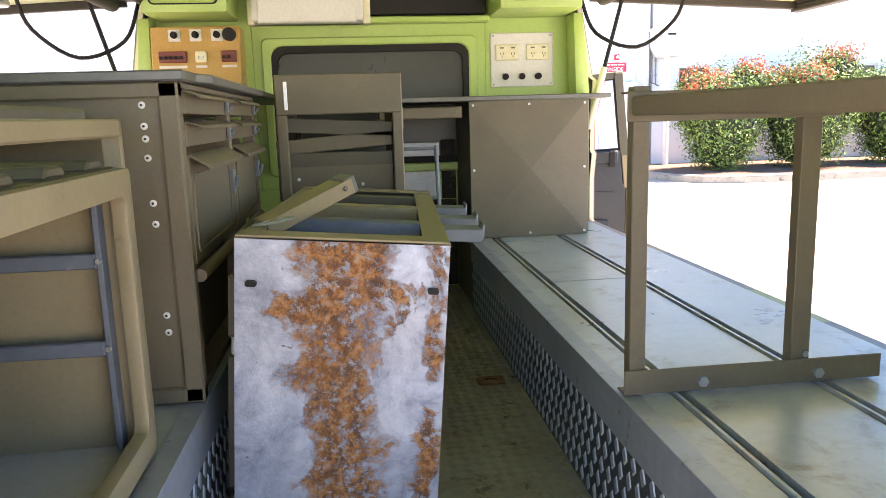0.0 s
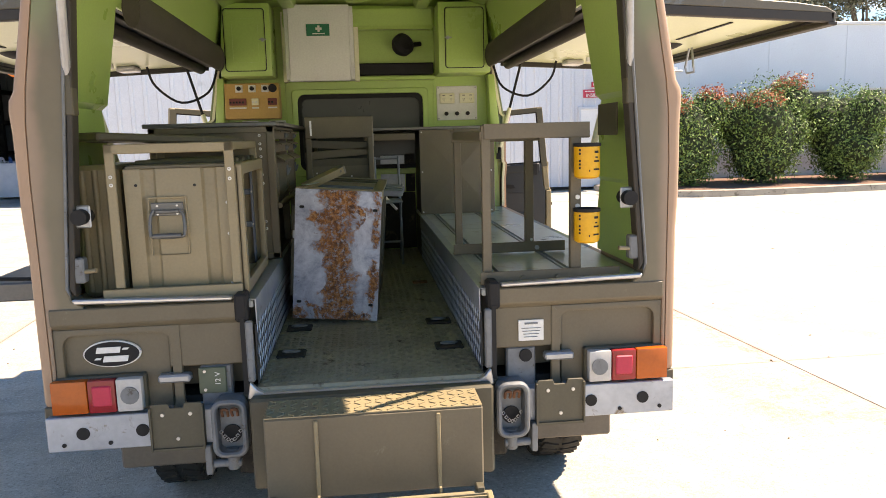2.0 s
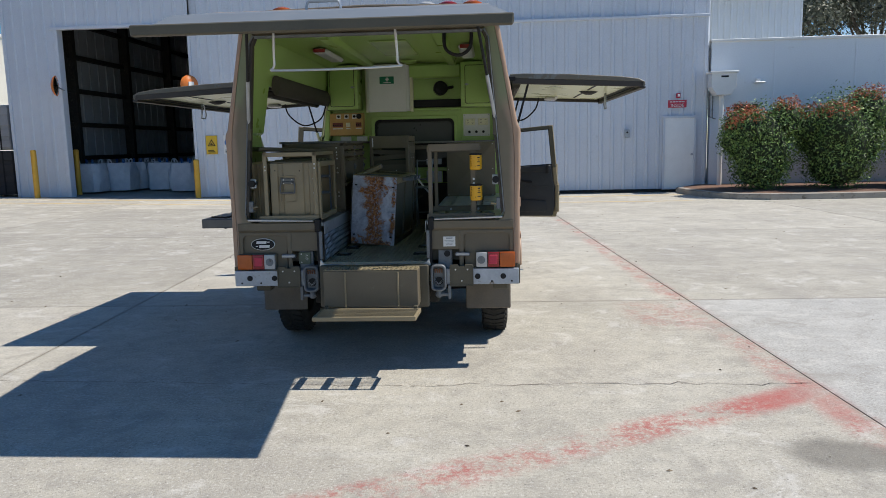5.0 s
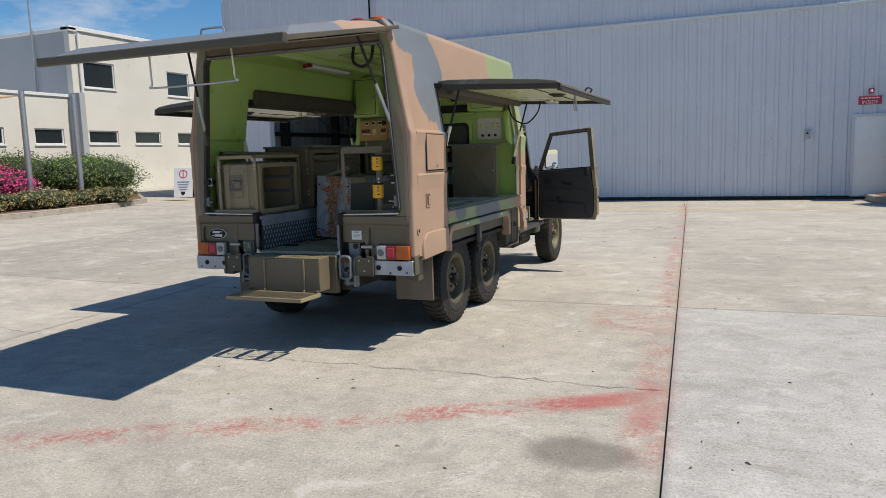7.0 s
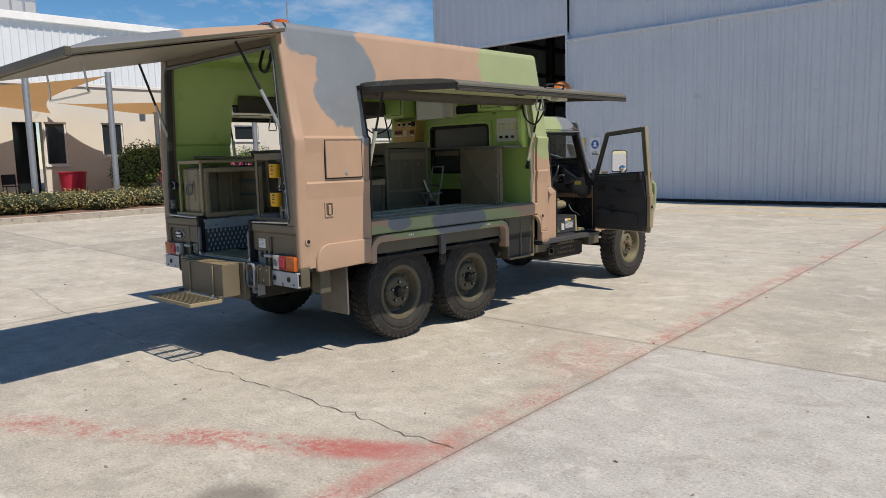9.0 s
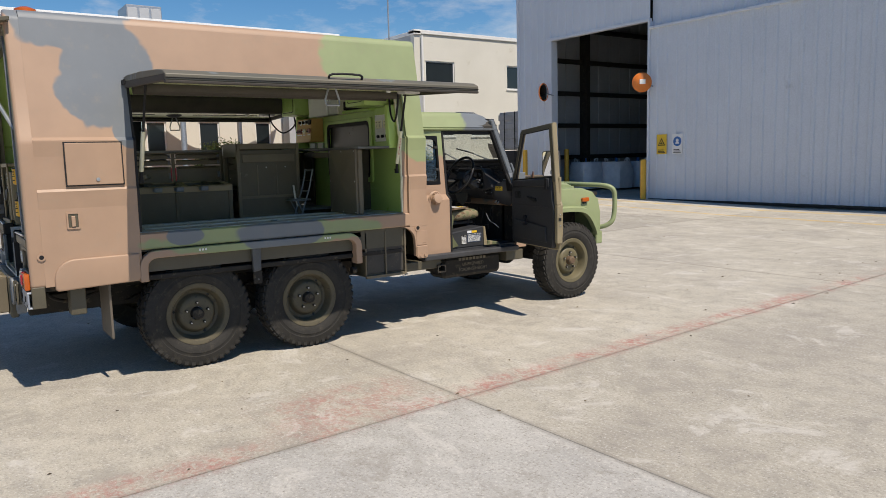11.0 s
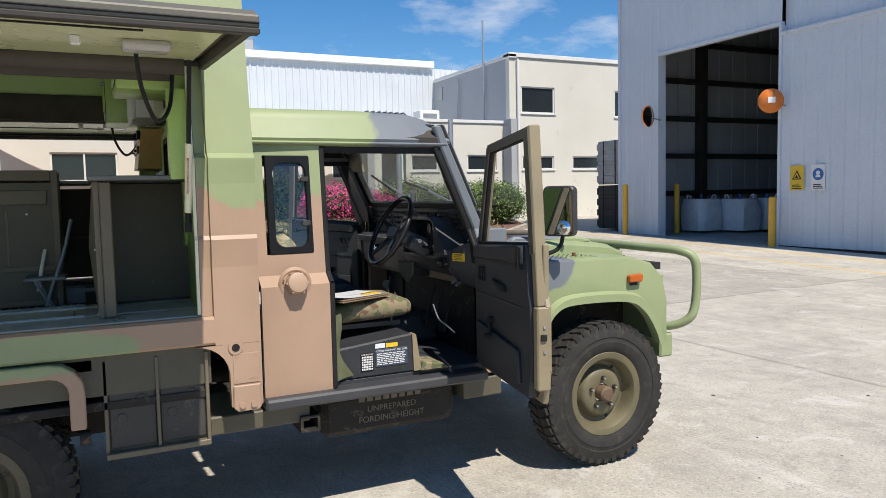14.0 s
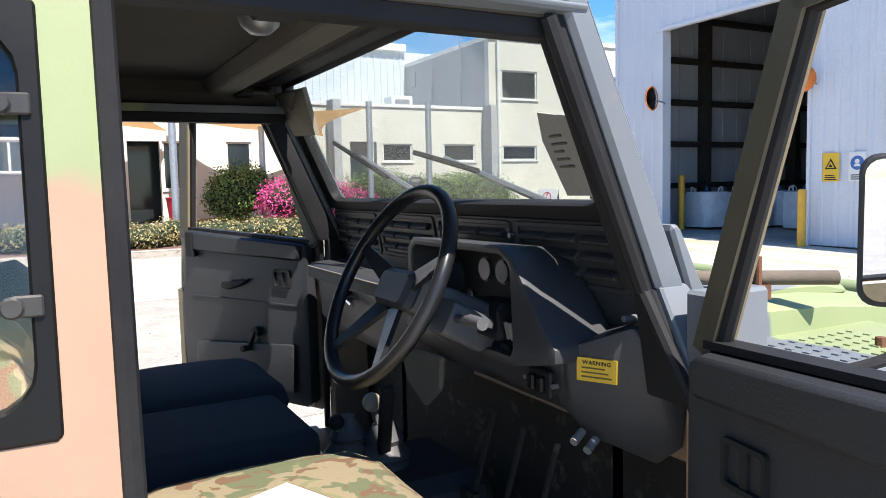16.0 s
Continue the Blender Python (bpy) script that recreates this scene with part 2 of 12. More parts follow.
    col = mixc(nt, maths(nt, "MULTIPLY", red, maths(nt, "ADD", maths(nt, "MULTIPLY", g2, 0.9), 0.36)), col, (0.40, 0.095, 0.08))
    # yellow lines before the shed
    yel = band(X, maths(nt, "SUBTRACT", maths(nt, "SUBTRACT", Y, maths(nt, "MULTIPLY", X, -0.05)), 14.45), 0.10, -30.0, 6.0)
    yel = maths(nt, "MAXIMUM", yel, band(X, maths(nt, "SUBTRACT", Y, 16.3), 0.12, -20.0, 7.0))
    col = mixc(nt, maths(nt, "MULTIPLY", yel, maths(nt, "ADD", maths(nt, "MULTIPLY", wear, 0.6), 0.25)), col, (0.58, 0.38, 0.08))
    # oil stain
    oil = maths(nt, "SQRT", maths(nt, "ADD", maths(nt, "POWER", maths(nt, "DIVIDE", maths(nt, "SUBTRACT", X, 2.62), 0.34), 2.0), maths(nt, "POWER", maths(nt, "DIVIDE", maths(nt, "SUBTRACT", Y, -1.55), 0.24), 2.0)))
    col = mixc(nt, maths(nt, "MULTIPLY", ramp_fac(nt, maths(nt, "ADD", oil, ragged), 1.1, 0.55), 0.62), col, (0.11, 0.10, 0.085))
    nt.links.new(col, b.inputs["Base Color"])
    h = maths(nt, "ADD", maths(nt, "MULTIPLY", fine, 0.5), maths(nt, "MULTIPLY", mid, 0.8))
    add_bump(nt, b, maths(nt, "ADD", h, maths(nt, "MULTIPLY", g1, 0.6)), 0.75, 0.009)
    return m


def rust_mat():
    """Galvanised sheet with rust spreading down its middle."""
    m, nt, b, vec = start_mat("rusted_galvanised_sheet", 0.6)
    sep = nt.nodes.new("ShaderNodeSeparateXYZ")
    nt.links.new(vec, sep.inputs[0])
    X, Z = sep.outputs[0], sep.outputs[2]
    n1, n2, n3 = noise_node(nt, vec, 9.0, 9.0, 0.68, 0.5), noise_node(nt, vec, 26.0, 8.0, 0.75), noise_node(nt, vec, 110.0, 4.0, 0.7)
    n4 = noise_node(nt, vec, 55.0, 6.0, 0.75)
    zinc = ramp_node(nt, maths(nt, "ADD", maths(nt, "MULTIPLY", noise_node(nt, vec, 12.0, 8.0, 0.7, 0.6), 0.75), maths(nt, "MULTIPLY", n4, 0.25)), [(0.34, (0.16, 0.19, 0.27)), (0.46, (0.34, 0.37, 0.47)), (0.56, (0.44, 0.48, 0.58)), (0.66, (0.56, 0.59, 0.66))])
    mid = maths(nt, "ABSOLUTE", maths(nt, "SUBTRACT", X, maths(nt, "MULTIPLY", maths(nt, "SUBTRACT", Z, 0.3), -0.05)))
    d = maths(nt, "ADD", maths(nt, "MULTIPLY", mid, 7.5), maths(nt, "MULTIPLY", maths(nt, "SUBTRACT", n1, 0.5), 2.4))
    top = maths(nt, "ADD", maths(nt, "MULTIPLY", maths(nt, "ABSOLUTE", maths(nt, "SUBTRACT", Z, 0.46)), 8.0), maths(nt, "MULTIPLY", maths(nt, "SUBTRACT", n1, 0.40), 5.5))
    edge = maths(nt, "ADD", maths(nt, "MULTIPLY", maths(nt, "ABSOLUTE", maths(nt, "SUBTRACT", X, 0.155)), 22.0), maths(nt, "MULTIPLY", maths(nt, "SUBTRACT", n1, 0.44), 4.0))
    foot = maths(nt, "ADD", maths(nt, "MULTIPLY", Z, 11.0), maths(nt, "MULTIPLY", maths(nt, "SUBTRACT", n1, 0.48), 6.0))
    low = maths(nt, "MINIMUM", maths(nt, "MINIMUM", d, top), maths(nt, "MINIMUM", edge, foot))
    low = maths(nt, "ADD", low, maths(nt, "MULTIPLY", maths(nt, "SUBTRACT", n4, 0.5), 0.9))
    f = maths(nt, "MULTIPLY", ramp_fac(nt, low, 0.66, 0.30), ramp_fac(nt, noise_node(nt, vec, 34.0, 8.0, 0.82), 0.40, 0.50))
    f = maths(nt, "MAXIMUM", f, maths(nt, "MULTIPLY", ramp_fac(nt, n2, 0.62, 0.66), 0.9))
    rust = ramp_node(nt, n4, [(0.36, (0.46, 0.30, 0.21)), (0.45, (0.46, 0.19, 0.055)), (0.52, (0.27, 0.105, 0.035)), (0.60, (0.13, 0.055, 0.03)), (0.72, (0.30, 0.22, 0.20))])
    rust = mixc(nt, maths(nt, "MULTIPLY", ramp_fac(nt, n2, 0.50, 0.62), 0.8), rust, (0.09, 0.045, 0.03))
    rust = mixc(nt, maths(nt, "MULTIPLY", ramp_fac(nt, n3, 0.60, 0.7), 0.7), rust, (0.05, 0.03, 0.022))
    nt.links.new(mixc(nt, f, zinc, rust), b.inputs["Base Color"])
    nt.links.new(maths(nt, "ADD", maths(nt, "MULTIPLY", f, 0.35), 0.45), b.inputs["Roughness"])
    nt.links.new(maths(nt, "MULTIPLY", maths(nt, "SUBTRACT", 1.0, f), 0.35), b.inputs["Metallic"])
    add_bump(nt, b, maths(nt, "ADD", maths(nt, "MULTIPLY", f, n2), maths(nt, "MULTIPLY", n3, 0.3)), 0.5, 0.006)
    return m


def glass_mat(name, tint=(0.9, 0.95, 0.93)):
    m, nt, b, vec = start_mat(name, 0.02)
    b.inputs["Base Color"].default_value = (*tint, 1)
    b.inputs["Transmission Weight"].default_value, b.inputs["IOR"].default_value = 1.0, 1.45
    return m


def leaf_mat(name, stops, rough=0.5):
    m, nt, b, vec = start_mat(name, rough)
    geo = nt.nodes.new("ShaderNodeNewGeometry")
    n = noise_node(nt, vec, 1.6, 4.0)
    f = maths(nt, "ADD", maths(nt, "MULTIPLY", geo.outputs["Random Per Island"], 0.6), maths(nt, "MULTIPLY", n, 0.4))
    nt.links.new(ramp_node(nt, f, stops), b.inputs["Base Color"])
    b.inputs["Subsurface Weight"].default_value = 0.0
    return m


CAMO = camo_mat()
CONCRETE = concrete_mat()
RUST = rust_mat()
EARTH = mat("bare_ground", (0.23, 0.19, 0.14), (0.15, 0.13, 0.09), 0.95, scale=0.2, fine=8, bump=0.3)
MULCH = mat("red_brown_mulch", (0.20, 0.11, 0.075), (0.11, 0.065, 0.045), 0.95, scale=7, fine=60, bump=0.8)
KERB = mat("kerb_concrete", (0.40, 0.36, 0.30), (0.28, 0.25, 0.21), 0.9, scale=3, fine=70, bump=0.5, dirt=(0.16, 0.14, 0.11))
CLADDING = mat("grey_blue_steel_cladding", (0.62, 0.65, 0.70), (0.57, 0.60, 0.65), 0.45, scale=0.8, fine=30, bump=0.03, dirt=(0.50, 0.52, 0.55), dirt_amount=0.38)
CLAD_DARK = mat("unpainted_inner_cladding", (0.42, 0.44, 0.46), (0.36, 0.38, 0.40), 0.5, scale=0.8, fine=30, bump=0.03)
WHITE_CLAD = mat("white_steel_cladding", (0.60, 0.63, 0.65), (0.55, 0.58, 0.60), 0.4, scale=0.6, fine=30, bump=0.03)
RENDER_WALL = mat("cream_rendered_wall", (0.66, 0.64, 0.57), (0.60, 0.58, 0.51), 0.85, scale=0.5, fine=40, bump=0.15, dirt=(0.52, 0.49, 0.41), dirt_amount=0.40)
GREY_WALL = mat("grey_rendered_wall", (0.40, 0.41, 0.42), (0.36, 0.37, 0.38), 0.85, scale=0.5, fine=40, bump=0.15)
WHITE = mat("white_paint", (0.75, 0.75, 0.73), (0.68, 0.68, 0.66), 0.45, scale=3, bump=0.04)
STEEL_GREY = mat("galvanised_steel", (0.42, 0.44, 0.46), (0.32, 0.34, 0.37), 0.42, 0.7, scale=16, fine=60, bump=0.08)
POST_YELLOW = mat("yellow_post_paint", (0.66, 0.38, 0.04), (0.55, 0.30, 0.03), 0.5, scale=5, dirt=(0.22, 0.15, 0.06), dirt_amount=0.35)
GREEN_IN = mat("apple_green_gloss_paint", (0.41, 0.585, 0.165), (0.375, 0.54, 0.148), 0.30, scale=3, fine=140, bump=0.04, dirt=(0.24, 0.33, 0.10), dirt_amount=0.33)
KHAKI = mat("khaki_drab_paint", (0.150, 0.124, 0.082), (0.120, 0.099, 0.066), 0.5, scale=5, fine=120, bump=0.06, dirt=(0.21, 0.18, 0.13), dirt_amount=0.36)
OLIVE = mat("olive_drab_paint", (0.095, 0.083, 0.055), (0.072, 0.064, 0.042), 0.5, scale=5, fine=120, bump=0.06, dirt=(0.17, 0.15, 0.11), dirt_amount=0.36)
PALE_KHAKI = mat("pale_khaki_paint", (0.28, 0.23, 0.14), (0.23, 0.185, 0.11), 0.42, scale=5, fine=120, bump=0.05, dirt=(0.16, 0.13, 0.085), dirt_amount=0.36)
ZINC = mat("worn_zinc_sheet", (0.42, 0.46, 0.52), (0.29, 0.33, 0.39), 0.42, 0.55, scale=7, fine=50, bump=0.08, dirt=(0.20, 0.17, 0.13), dirt_amount=0.42)
ALU = mat("brushed_aluminium", (0.62, 0.62, 0.62), (0.52, 0.52, 0.53), 0.35, 0.85, scale=10, fine=80, bump=0.05)
DECK = mat("grey_blue_deck_sheet", (0.45, 0.49, 0.50), (0.33, 0.36, 0.36), 0.30, 0.15, scale=3, fine=60, bump=0.08, dirt=(0.20, 0.15, 0.095), dirt_amount=0.47, spread=0.22)
FLOOR_PLATE = mat("dirty_aisle_floor_plate", (0.34, 0.32, 0.24), (0.25, 0.235, 0.175), 0.5, 0.25, scale=6, fine=70, bump=0.1, dirt=(0.13, 0.09, 0.055), dirt_amount=0.42)
BLACK = mat("black_rubber", (0.022, 0.022, 0.023), (0.015, 0.015, 0.016), 0.6, scale=9, bump=0.1, spec=0.22)
TYRE = mat("dusty_tyre_rubber", (0.038, 0.036, 0.033), (0.025, 0.024, 0.022), 0.8, scale=7, fine=60, bump=0.4, dirt=(0.085, 0.075, 0.06), dirt_amount=0.50, spread=0.35, spec=0.22)
DASH = mat("black_dashboard_plastic", (0.052, 0.054, 0.059), (0.040, 0.041, 0.045), 0.45, scale=7, fine=220, bump=0.08, dirt=(0.06, 0.055, 0.05), dirt_amount=0.33, spec=0.4)
CHASSIS = mat("dirty_black_chassis", (0.035, 0.032, 0.028), (0.022, 0.02, 0.018), 0.7, scale=6, bump=0.2, dirt=(0.09, 0.075, 0.055), dirt_amount=0.45, spec=0.22)
CREAM_LINER = mat("cream_hatch_lining", (0.80, 0.77, 0.57), (0.74, 0.71, 0.51), 0.4, scale=3, bump=0.05)
CANVAS = mat("dark_rolled_canvas", (0.085, 0.075, 0.06), (0.06, 0.054, 0.043), 0.85, scale=9, fine=120, bump=0.5)
def seat_camo_mat():
    """Printed camouflage cloth: tan, olive and brown blotches, woven grain."""
    m, nt, b, vec = start_mat("camouflage_seat_cloth", 0.9)
    n1, n2, n3 = noise_node(nt, vec, 13.0, 2.0, 0.5, 0.6), noise_node(nt, vec, 17.0, 2.0, 0.5, 0.8), noise_node(nt, vec, 260.0, 2.0)
    col = mixc(nt, ramp_fac(nt, n1, 0.50, 0.53), (0.27, 0.22, 0.13), (0.12, 0.135, 0.065))
    col = mixc(nt, ramp_fac(nt, n2, 0.58, 0.61), col, (0.16, 0.085, 0.045))
    col = mixc(nt, ramp_fac(nt, n2, 0.36, 0.33), col, (0.20, 0.20, 0.10))
    col = mixc(nt, maths(nt, "MULTIPLY", n3, 0.3), col, (0.10, 0.09, 0.06))
    nt.links.new(col, b.inputs["Base Color"])
    add_bump(nt, b, n3, 0.3, 0.003)
    return m


SEAT_CAMO = seat_camo_mat()
LAMP_RED = mat("red_lamp_lens", (0.30, 0.022, 0.024), (0.25, 0.018, 0.02), 0.18, scale=20, bump=0.0)
LAMP_AMBER = mat("amber_lamp_lens", (0.50, 0.105, 0.012), (0.42, 0.085, 0.009), 0.18, scale=20, bump=0.0)
LAMP_WHITE = mat("white_lamp_lens", (0.50, 0.49, 0.475), (0.43, 0.42, 0.41), 0.16, scale=20, bump=0.0)
SIGN_RED = mat("red_sign", (0.55, 0.03, 0.07), None, 0.45, scale=4, bump=0.0)
SIGN_YELLOW = mat("yellow_sign", (0.75, 0.48, 0.03), None, 0.45, scale=4, bump=0.0)
SIGN_BLUE = mat("blue_sign", (0.03, 0.14, 0.42), None, 0.45, scale=4, bump=0.0)
SIGN_GREEN = mat("green_sign", (0.0, 0.19, 0.09), None, 0.45, scale=4, bump=0.0)
FILTER_YELLOW = mat("yellow_filter_can", (0.72, 0.38, 0.015), (0.66, 0.34, 0.012), 0.35, scale=8, bump=0.03)
PANEL_ORANGE = mat("buff_switch_panel", (0.60, 0.37, 0.13), (0.52, 0.31, 0.10), 0.4, scale=5, bump=0.03)
SAIL = mat("tan_shade_sail", (0.42, 0.25, 0.11), (0.35, 0.20, 0.085), 0.85, scale=1.5, fine=60, bump=0.2)
# the sail cloth lets part of the sun through
_nt = SAIL.node_tree
_thin = _nt.nodes.new("ShaderNodeBsdfTranslucent")
_thin.inputs["Color"].default_value = (0.60, 0.36, 0.16, 1)
_both = _nt.nodes.new("ShaderNodeMixShader")
_both.inputs[0].default_value = 0.45
_nt.links.new(_nt.nodes["Principled BSDF"].outputs[0], _both.inputs[1])
_nt.links.new(_thin.outputs[0], _both.inputs[2])
_nt.links.new(_both.outputs[0], _nt.nodes["Material Output"].inputs["Surface"])
BARK = mat("grey_bark", (0.16, 0.13, 0.10), (0.10, 0.08, 0.06), 0.95, scale=8, fine=40, bump=0.7)
MIRROR = mat("mirror_silver", (0.85, 0.86, 0.87), (0.85, 0.86, 0.87), 0.03, 1.0, bump=0.0)
MIRROR.node_tree.nodes["Principled BSDF"].inputs["Roughness"].default_value = 0.02
for link in list(MIRROR.node_tree.nodes["Principled BSDF"].inputs["Roughness"].links):
    MIRROR.node_tree.links.remove(link)
DARK_GLASS = mat("dark_window_glass", (0.02, 0.027, 0.03), None, 0.08, scale=1, bump=0.0)
GLOSS_BLACK = mat("gloss_black_frame_paint", (0.008, 0.008, 0.008), (0.006, 0.006, 0.006), 0.42, scale=9, bump=0.02, spec=0.25)
GLASS = glass_mat("clear_glass", (0.97, 0.98, 0.975))
HEDGE = leaf_mat("hedge_leaves", [(0.2, (0.05, 0.09, 0.022)), (0.5, (0.105, 0.175, 0.04)), (0.8, (0.20, 0.29, 0.065))])
BUSH_GREEN = leaf_mat("bush_leaves", [(0.15, (0.035, 0.066, 0.017)), (0.42, (0.085, 0.155, 0.035)), (0.64, (0.17, 0.275, 0.06)), (0.85, (0.30, 0.42, 0.10))])
BUSH_RED = leaf_mat("red_young_leaves", [(0.2, (0.36, 0.07, 0.03)), (0.8, (0.55, 0.19, 0.07))])
PINK = leaf_mat("pink_blossom", [(0.2, (0.40, 0.025, 0.12)), (0.8, (0.70, 0.10, 0.32))])
DRY_SHRUB = leaf_mat("dry_low_shrub", [(0.2, (0.13, 0.115, 0.04)), (0.5, (0.27, 0.225, 0.085)), (0.8, (0.38, 0.31, 0.13))])
GUM_LEAF = leaf_mat("gum_leaves", [(0.2, (0.07, 0.078, 0.045)), (0.6, (0.15, 0.155, 0.10)), (0.9, (0.24, 0.23, 0.16))])


# ---- mesh helpers ----
def box(bm, x0, x1, y0, y1, z0, z1, m=None):
    vs = [bm.verts.new(((m @ Vector((x, y, z))) if m else (x, y, z))) for x in (x0, x1) for y in (y0, y1) for z in (z0, z1)]
    for f in ((0, 1, 3, 2), (4, 6, 7, 5), (0, 4, 5, 1), (2, 3, 7, 6), (0, 2, 6, 4), (1, 5, 7, 3)):
        bm.faces.new([vs[i] for i in f])
    return vs


def prism(bm, pts, axis, a, b, m=None):
    """A solid: the outline pts, in the two other axes in xyz order, drawn out along axis from a to b."""
    def place(p, v):
        q = list(p)
        q.insert("xyz".index(axis), v)
        return (m @ Vector(q)) if m else q
    lo, hi = [bm.verts.new(place(p, a)) for p in pts], [bm.verts.new(place(p, b)) for p in pts]
    bm.faces.new(lo)
    bm.faces.new(hi[::-1])
    n = len(pts)
    for i in range(n):
        j = (i + 1) % n
        bm.faces.new((lo[j], lo[i], hi[i], hi[j]))


def ring(bm, outer, inner, axis, a, b):
    """A frame between two outlines of equally many points, drawn out along axis."""
    def place(p, v):
        q = list(p)
        q.insert("xyz".index(axis), v)
        return bm.verts.new(q)
    oa, ob_, ia, ib = ([place(p, v) for p in pts] for pts, v in ((outer, a), (outer, b), (inner, a), (inner, b)))
    n = len(outer)
    for i in range(n):
        j = (i + 1) % n
        for q in ((oa[i], oa[j], ia[j], ia[i]), (ob_[j], ob_[i], ib[i], ib[j]), (oa[j], oa[i], ob_[i], ob_[j]), (ia[i], ia[j], ib[j], ib[i])):
            bm.faces.new(q)


def rrect(x0, x1, y0, y1, r, n=5):
    pts = []
    for cx, cy, a0 in ((x1 - r, y1 - r, 0), (x0 + r, y1 - r, 90), (x0 + r, y0 + r, 180), (x1 - r, y0 + r, 270)):
        for k in range(n):
            a = radians(a0 + 90 * k / (n - 1))
            pts.append((cx + r * math.cos(a), cy + r * math.sin(a)))
    return pts


def rod(bm, p0, p1, r, seg=10, r2=None):
    p0, p1 = Vector(p0), Vector(p1)
    d = p1 - p0
    q = d.to_track_quat("Z", "Y").to_matrix()
    rings = []
    for p, rr in ((p0, r), (p1, r if r2 is None else r2)):
        rings.append([bm.verts.new(p + q @ Vector((rr * math.cos(2 * math.pi * k / seg), rr * math.sin(2 * math.pi * k / seg), 0))) for k in range(seg)])
    for k in range(seg):
        j = (k + 1) % seg
        bm.faces.new((rings[0][k], rings[0][j], rings[1][j], rings[1][k]))
    bm.faces.new(rings[0][::-1])
    bm.faces.new(rings[1])


def tube(bm, pts, r, seg=8, closed=False):
    """A pipe along a line of points."""
    pts = [Vector(p) for p in pts]
    n = len(pts)
    rings, up = [], None
    for i, p in enumerate(pts):
        a = pts[(i - 1) % n] if (i > 0 or closed) else p
        b = pts[(i + 1) % n] if (i < n - 1 or closed) else p
        d = (b - a).normalized()
        if up is None:
            up = d.orthogonal().normalized()
        up = (up - d * up.dot(d)).normalized()
        side = d.cross(up)
        rings.append([bm.verts.new(p + r * (math.cos(2 * math.pi * k / seg) * up + math.sin(2 * math.pi * k / seg) * side)) for k in range(seg)])
    for i in range(n if closed else n - 1):
        A, B = rings[i], rings[(i + 1) % n]
        shift = 0
        if closed and i == n - 1:
            shift = min(range(seg), key=lambda s: (A[0].co - B[s].co).length)
        for k in range(seg):
            j = (k + 1) % seg
            bm.faces.new((A[k], A[j], B[(j + shift) % seg], B[(k + shift) % seg]))
    if not closed:
        bm.faces.new(rings[0][::-1])
        bm.faces.new(rings[-1])


def arc(cx, cy, r, a0, a1, n):
    return [(cx + r * math.cos(radians(a0 + (a1 - a0) * k / (n - 1))), cy + r * math.sin(radians(a0 + (a1 - a0) * k / (n - 1)))) for k in range(n)]


def smooth_line(pts, n=6):
    """Points along a soft curve through pts (Catmull-Rom)."""
    pts = [Vector(p) for p in pts]
    out = []
    for i in range(len(pts) - 1):
        p0, p1, p2, p3 = pts[max(i - 1, 0)], pts[i], pts[i + 1], pts[min(i + 2, len(pts) - 1)]
        for k in range(n):
            t = k / n
            out.append(0.5 * (2 * p1 + (p2 - p0) * t + (2 * p0 - 5 * p1 + 4 * p2 - p3) * t * t + (3 * p1 - p0 - 3 * p2 + p3) * t ** 3))
    out.append(pts[-1])
    return out


def lathe(bm, prof, axis_x=True, seg=40, centre=(0, 0, 0)):
    """Turns a closed profile of (radius, offset along the axle) round the x axis (or z)."""
    rings = []
    for k in range(seg):
        a = 2 * math.pi * k / seg
        row = []
        for r, o in prof:
            p = (o, r * math.cos(a), r * math.sin(a)) if axis_x else (r * math.cos(a), r * math.sin(a), o)
            row.append(bm.verts.new(Vector(p) + Vector(centre)))
        rings.append(row)
    n = len(prof)
    for k in range(seg):
        A, B = rings[k], rings[(k + 1) % seg]
        for i in range(n):
            j = (i + 1) % n
            bm.faces.new((A[i], A[j], B[j], B[i]))


def finish(bm, name, material, parent=None, label="", bevel=0.0, smooth=False, seg=1, keep=None):
    """Closes a bmesh into one object, under parent if there is one."""
    bmesh.ops.remove_doubles(bm, verts=bm.verts, dist=0.0002)
    bmesh.ops.recalc_face_normals(bm, faces=bm.faces)
    if bevel:
        sharp = [e for e in bm.edges if len(e.link_faces) == 2 and e.calc_face_angle(0) > 0.6 and not (keep and all(keep(v.co) for v in e.verts))]
        bmesh.ops.bevel(bm, geom=sharp, offset=bevel, segments=seg, affect="EDGES", profile=0.6, clamp_overlap=True)
    me = bpy.data.meshes.new(name)
    bm.to_mesh(me)
    bm.free()
    for mt in (material if isinstance(material, (list, tuple)) else (material,)):
        me.materials.append(mt)
    if smooth:
        me.polygons.foreach_set("use_smooth", [True] * len(me.polygons))
        me.set_sharp_from_angle(angle=radians(38))
    ob = new(name, me)
    if parent:
        ob.parent = parent
    if label:
        ob["label"] = label
    return ob


def part(name, bm, material, parent, label="", bevel=0.0, smooth=False, seg=1, keep=None):
    return finish(bm, name, material, parent, label, bevel, smooth, seg, keep)


def thing(name, x, y, z, label, category, rz=0.0, group=""):
    e = new(name)
    e.matrix_world = pose(x, y, z, 0, 0, rz)
    return tagged(e, label, category, group)


def structure(name, bm, material, label="", bevel=0.0, smooth=False):
    return tagged(finish(bm, name, material, None, "", bevel, smooth), label, kind="structure")


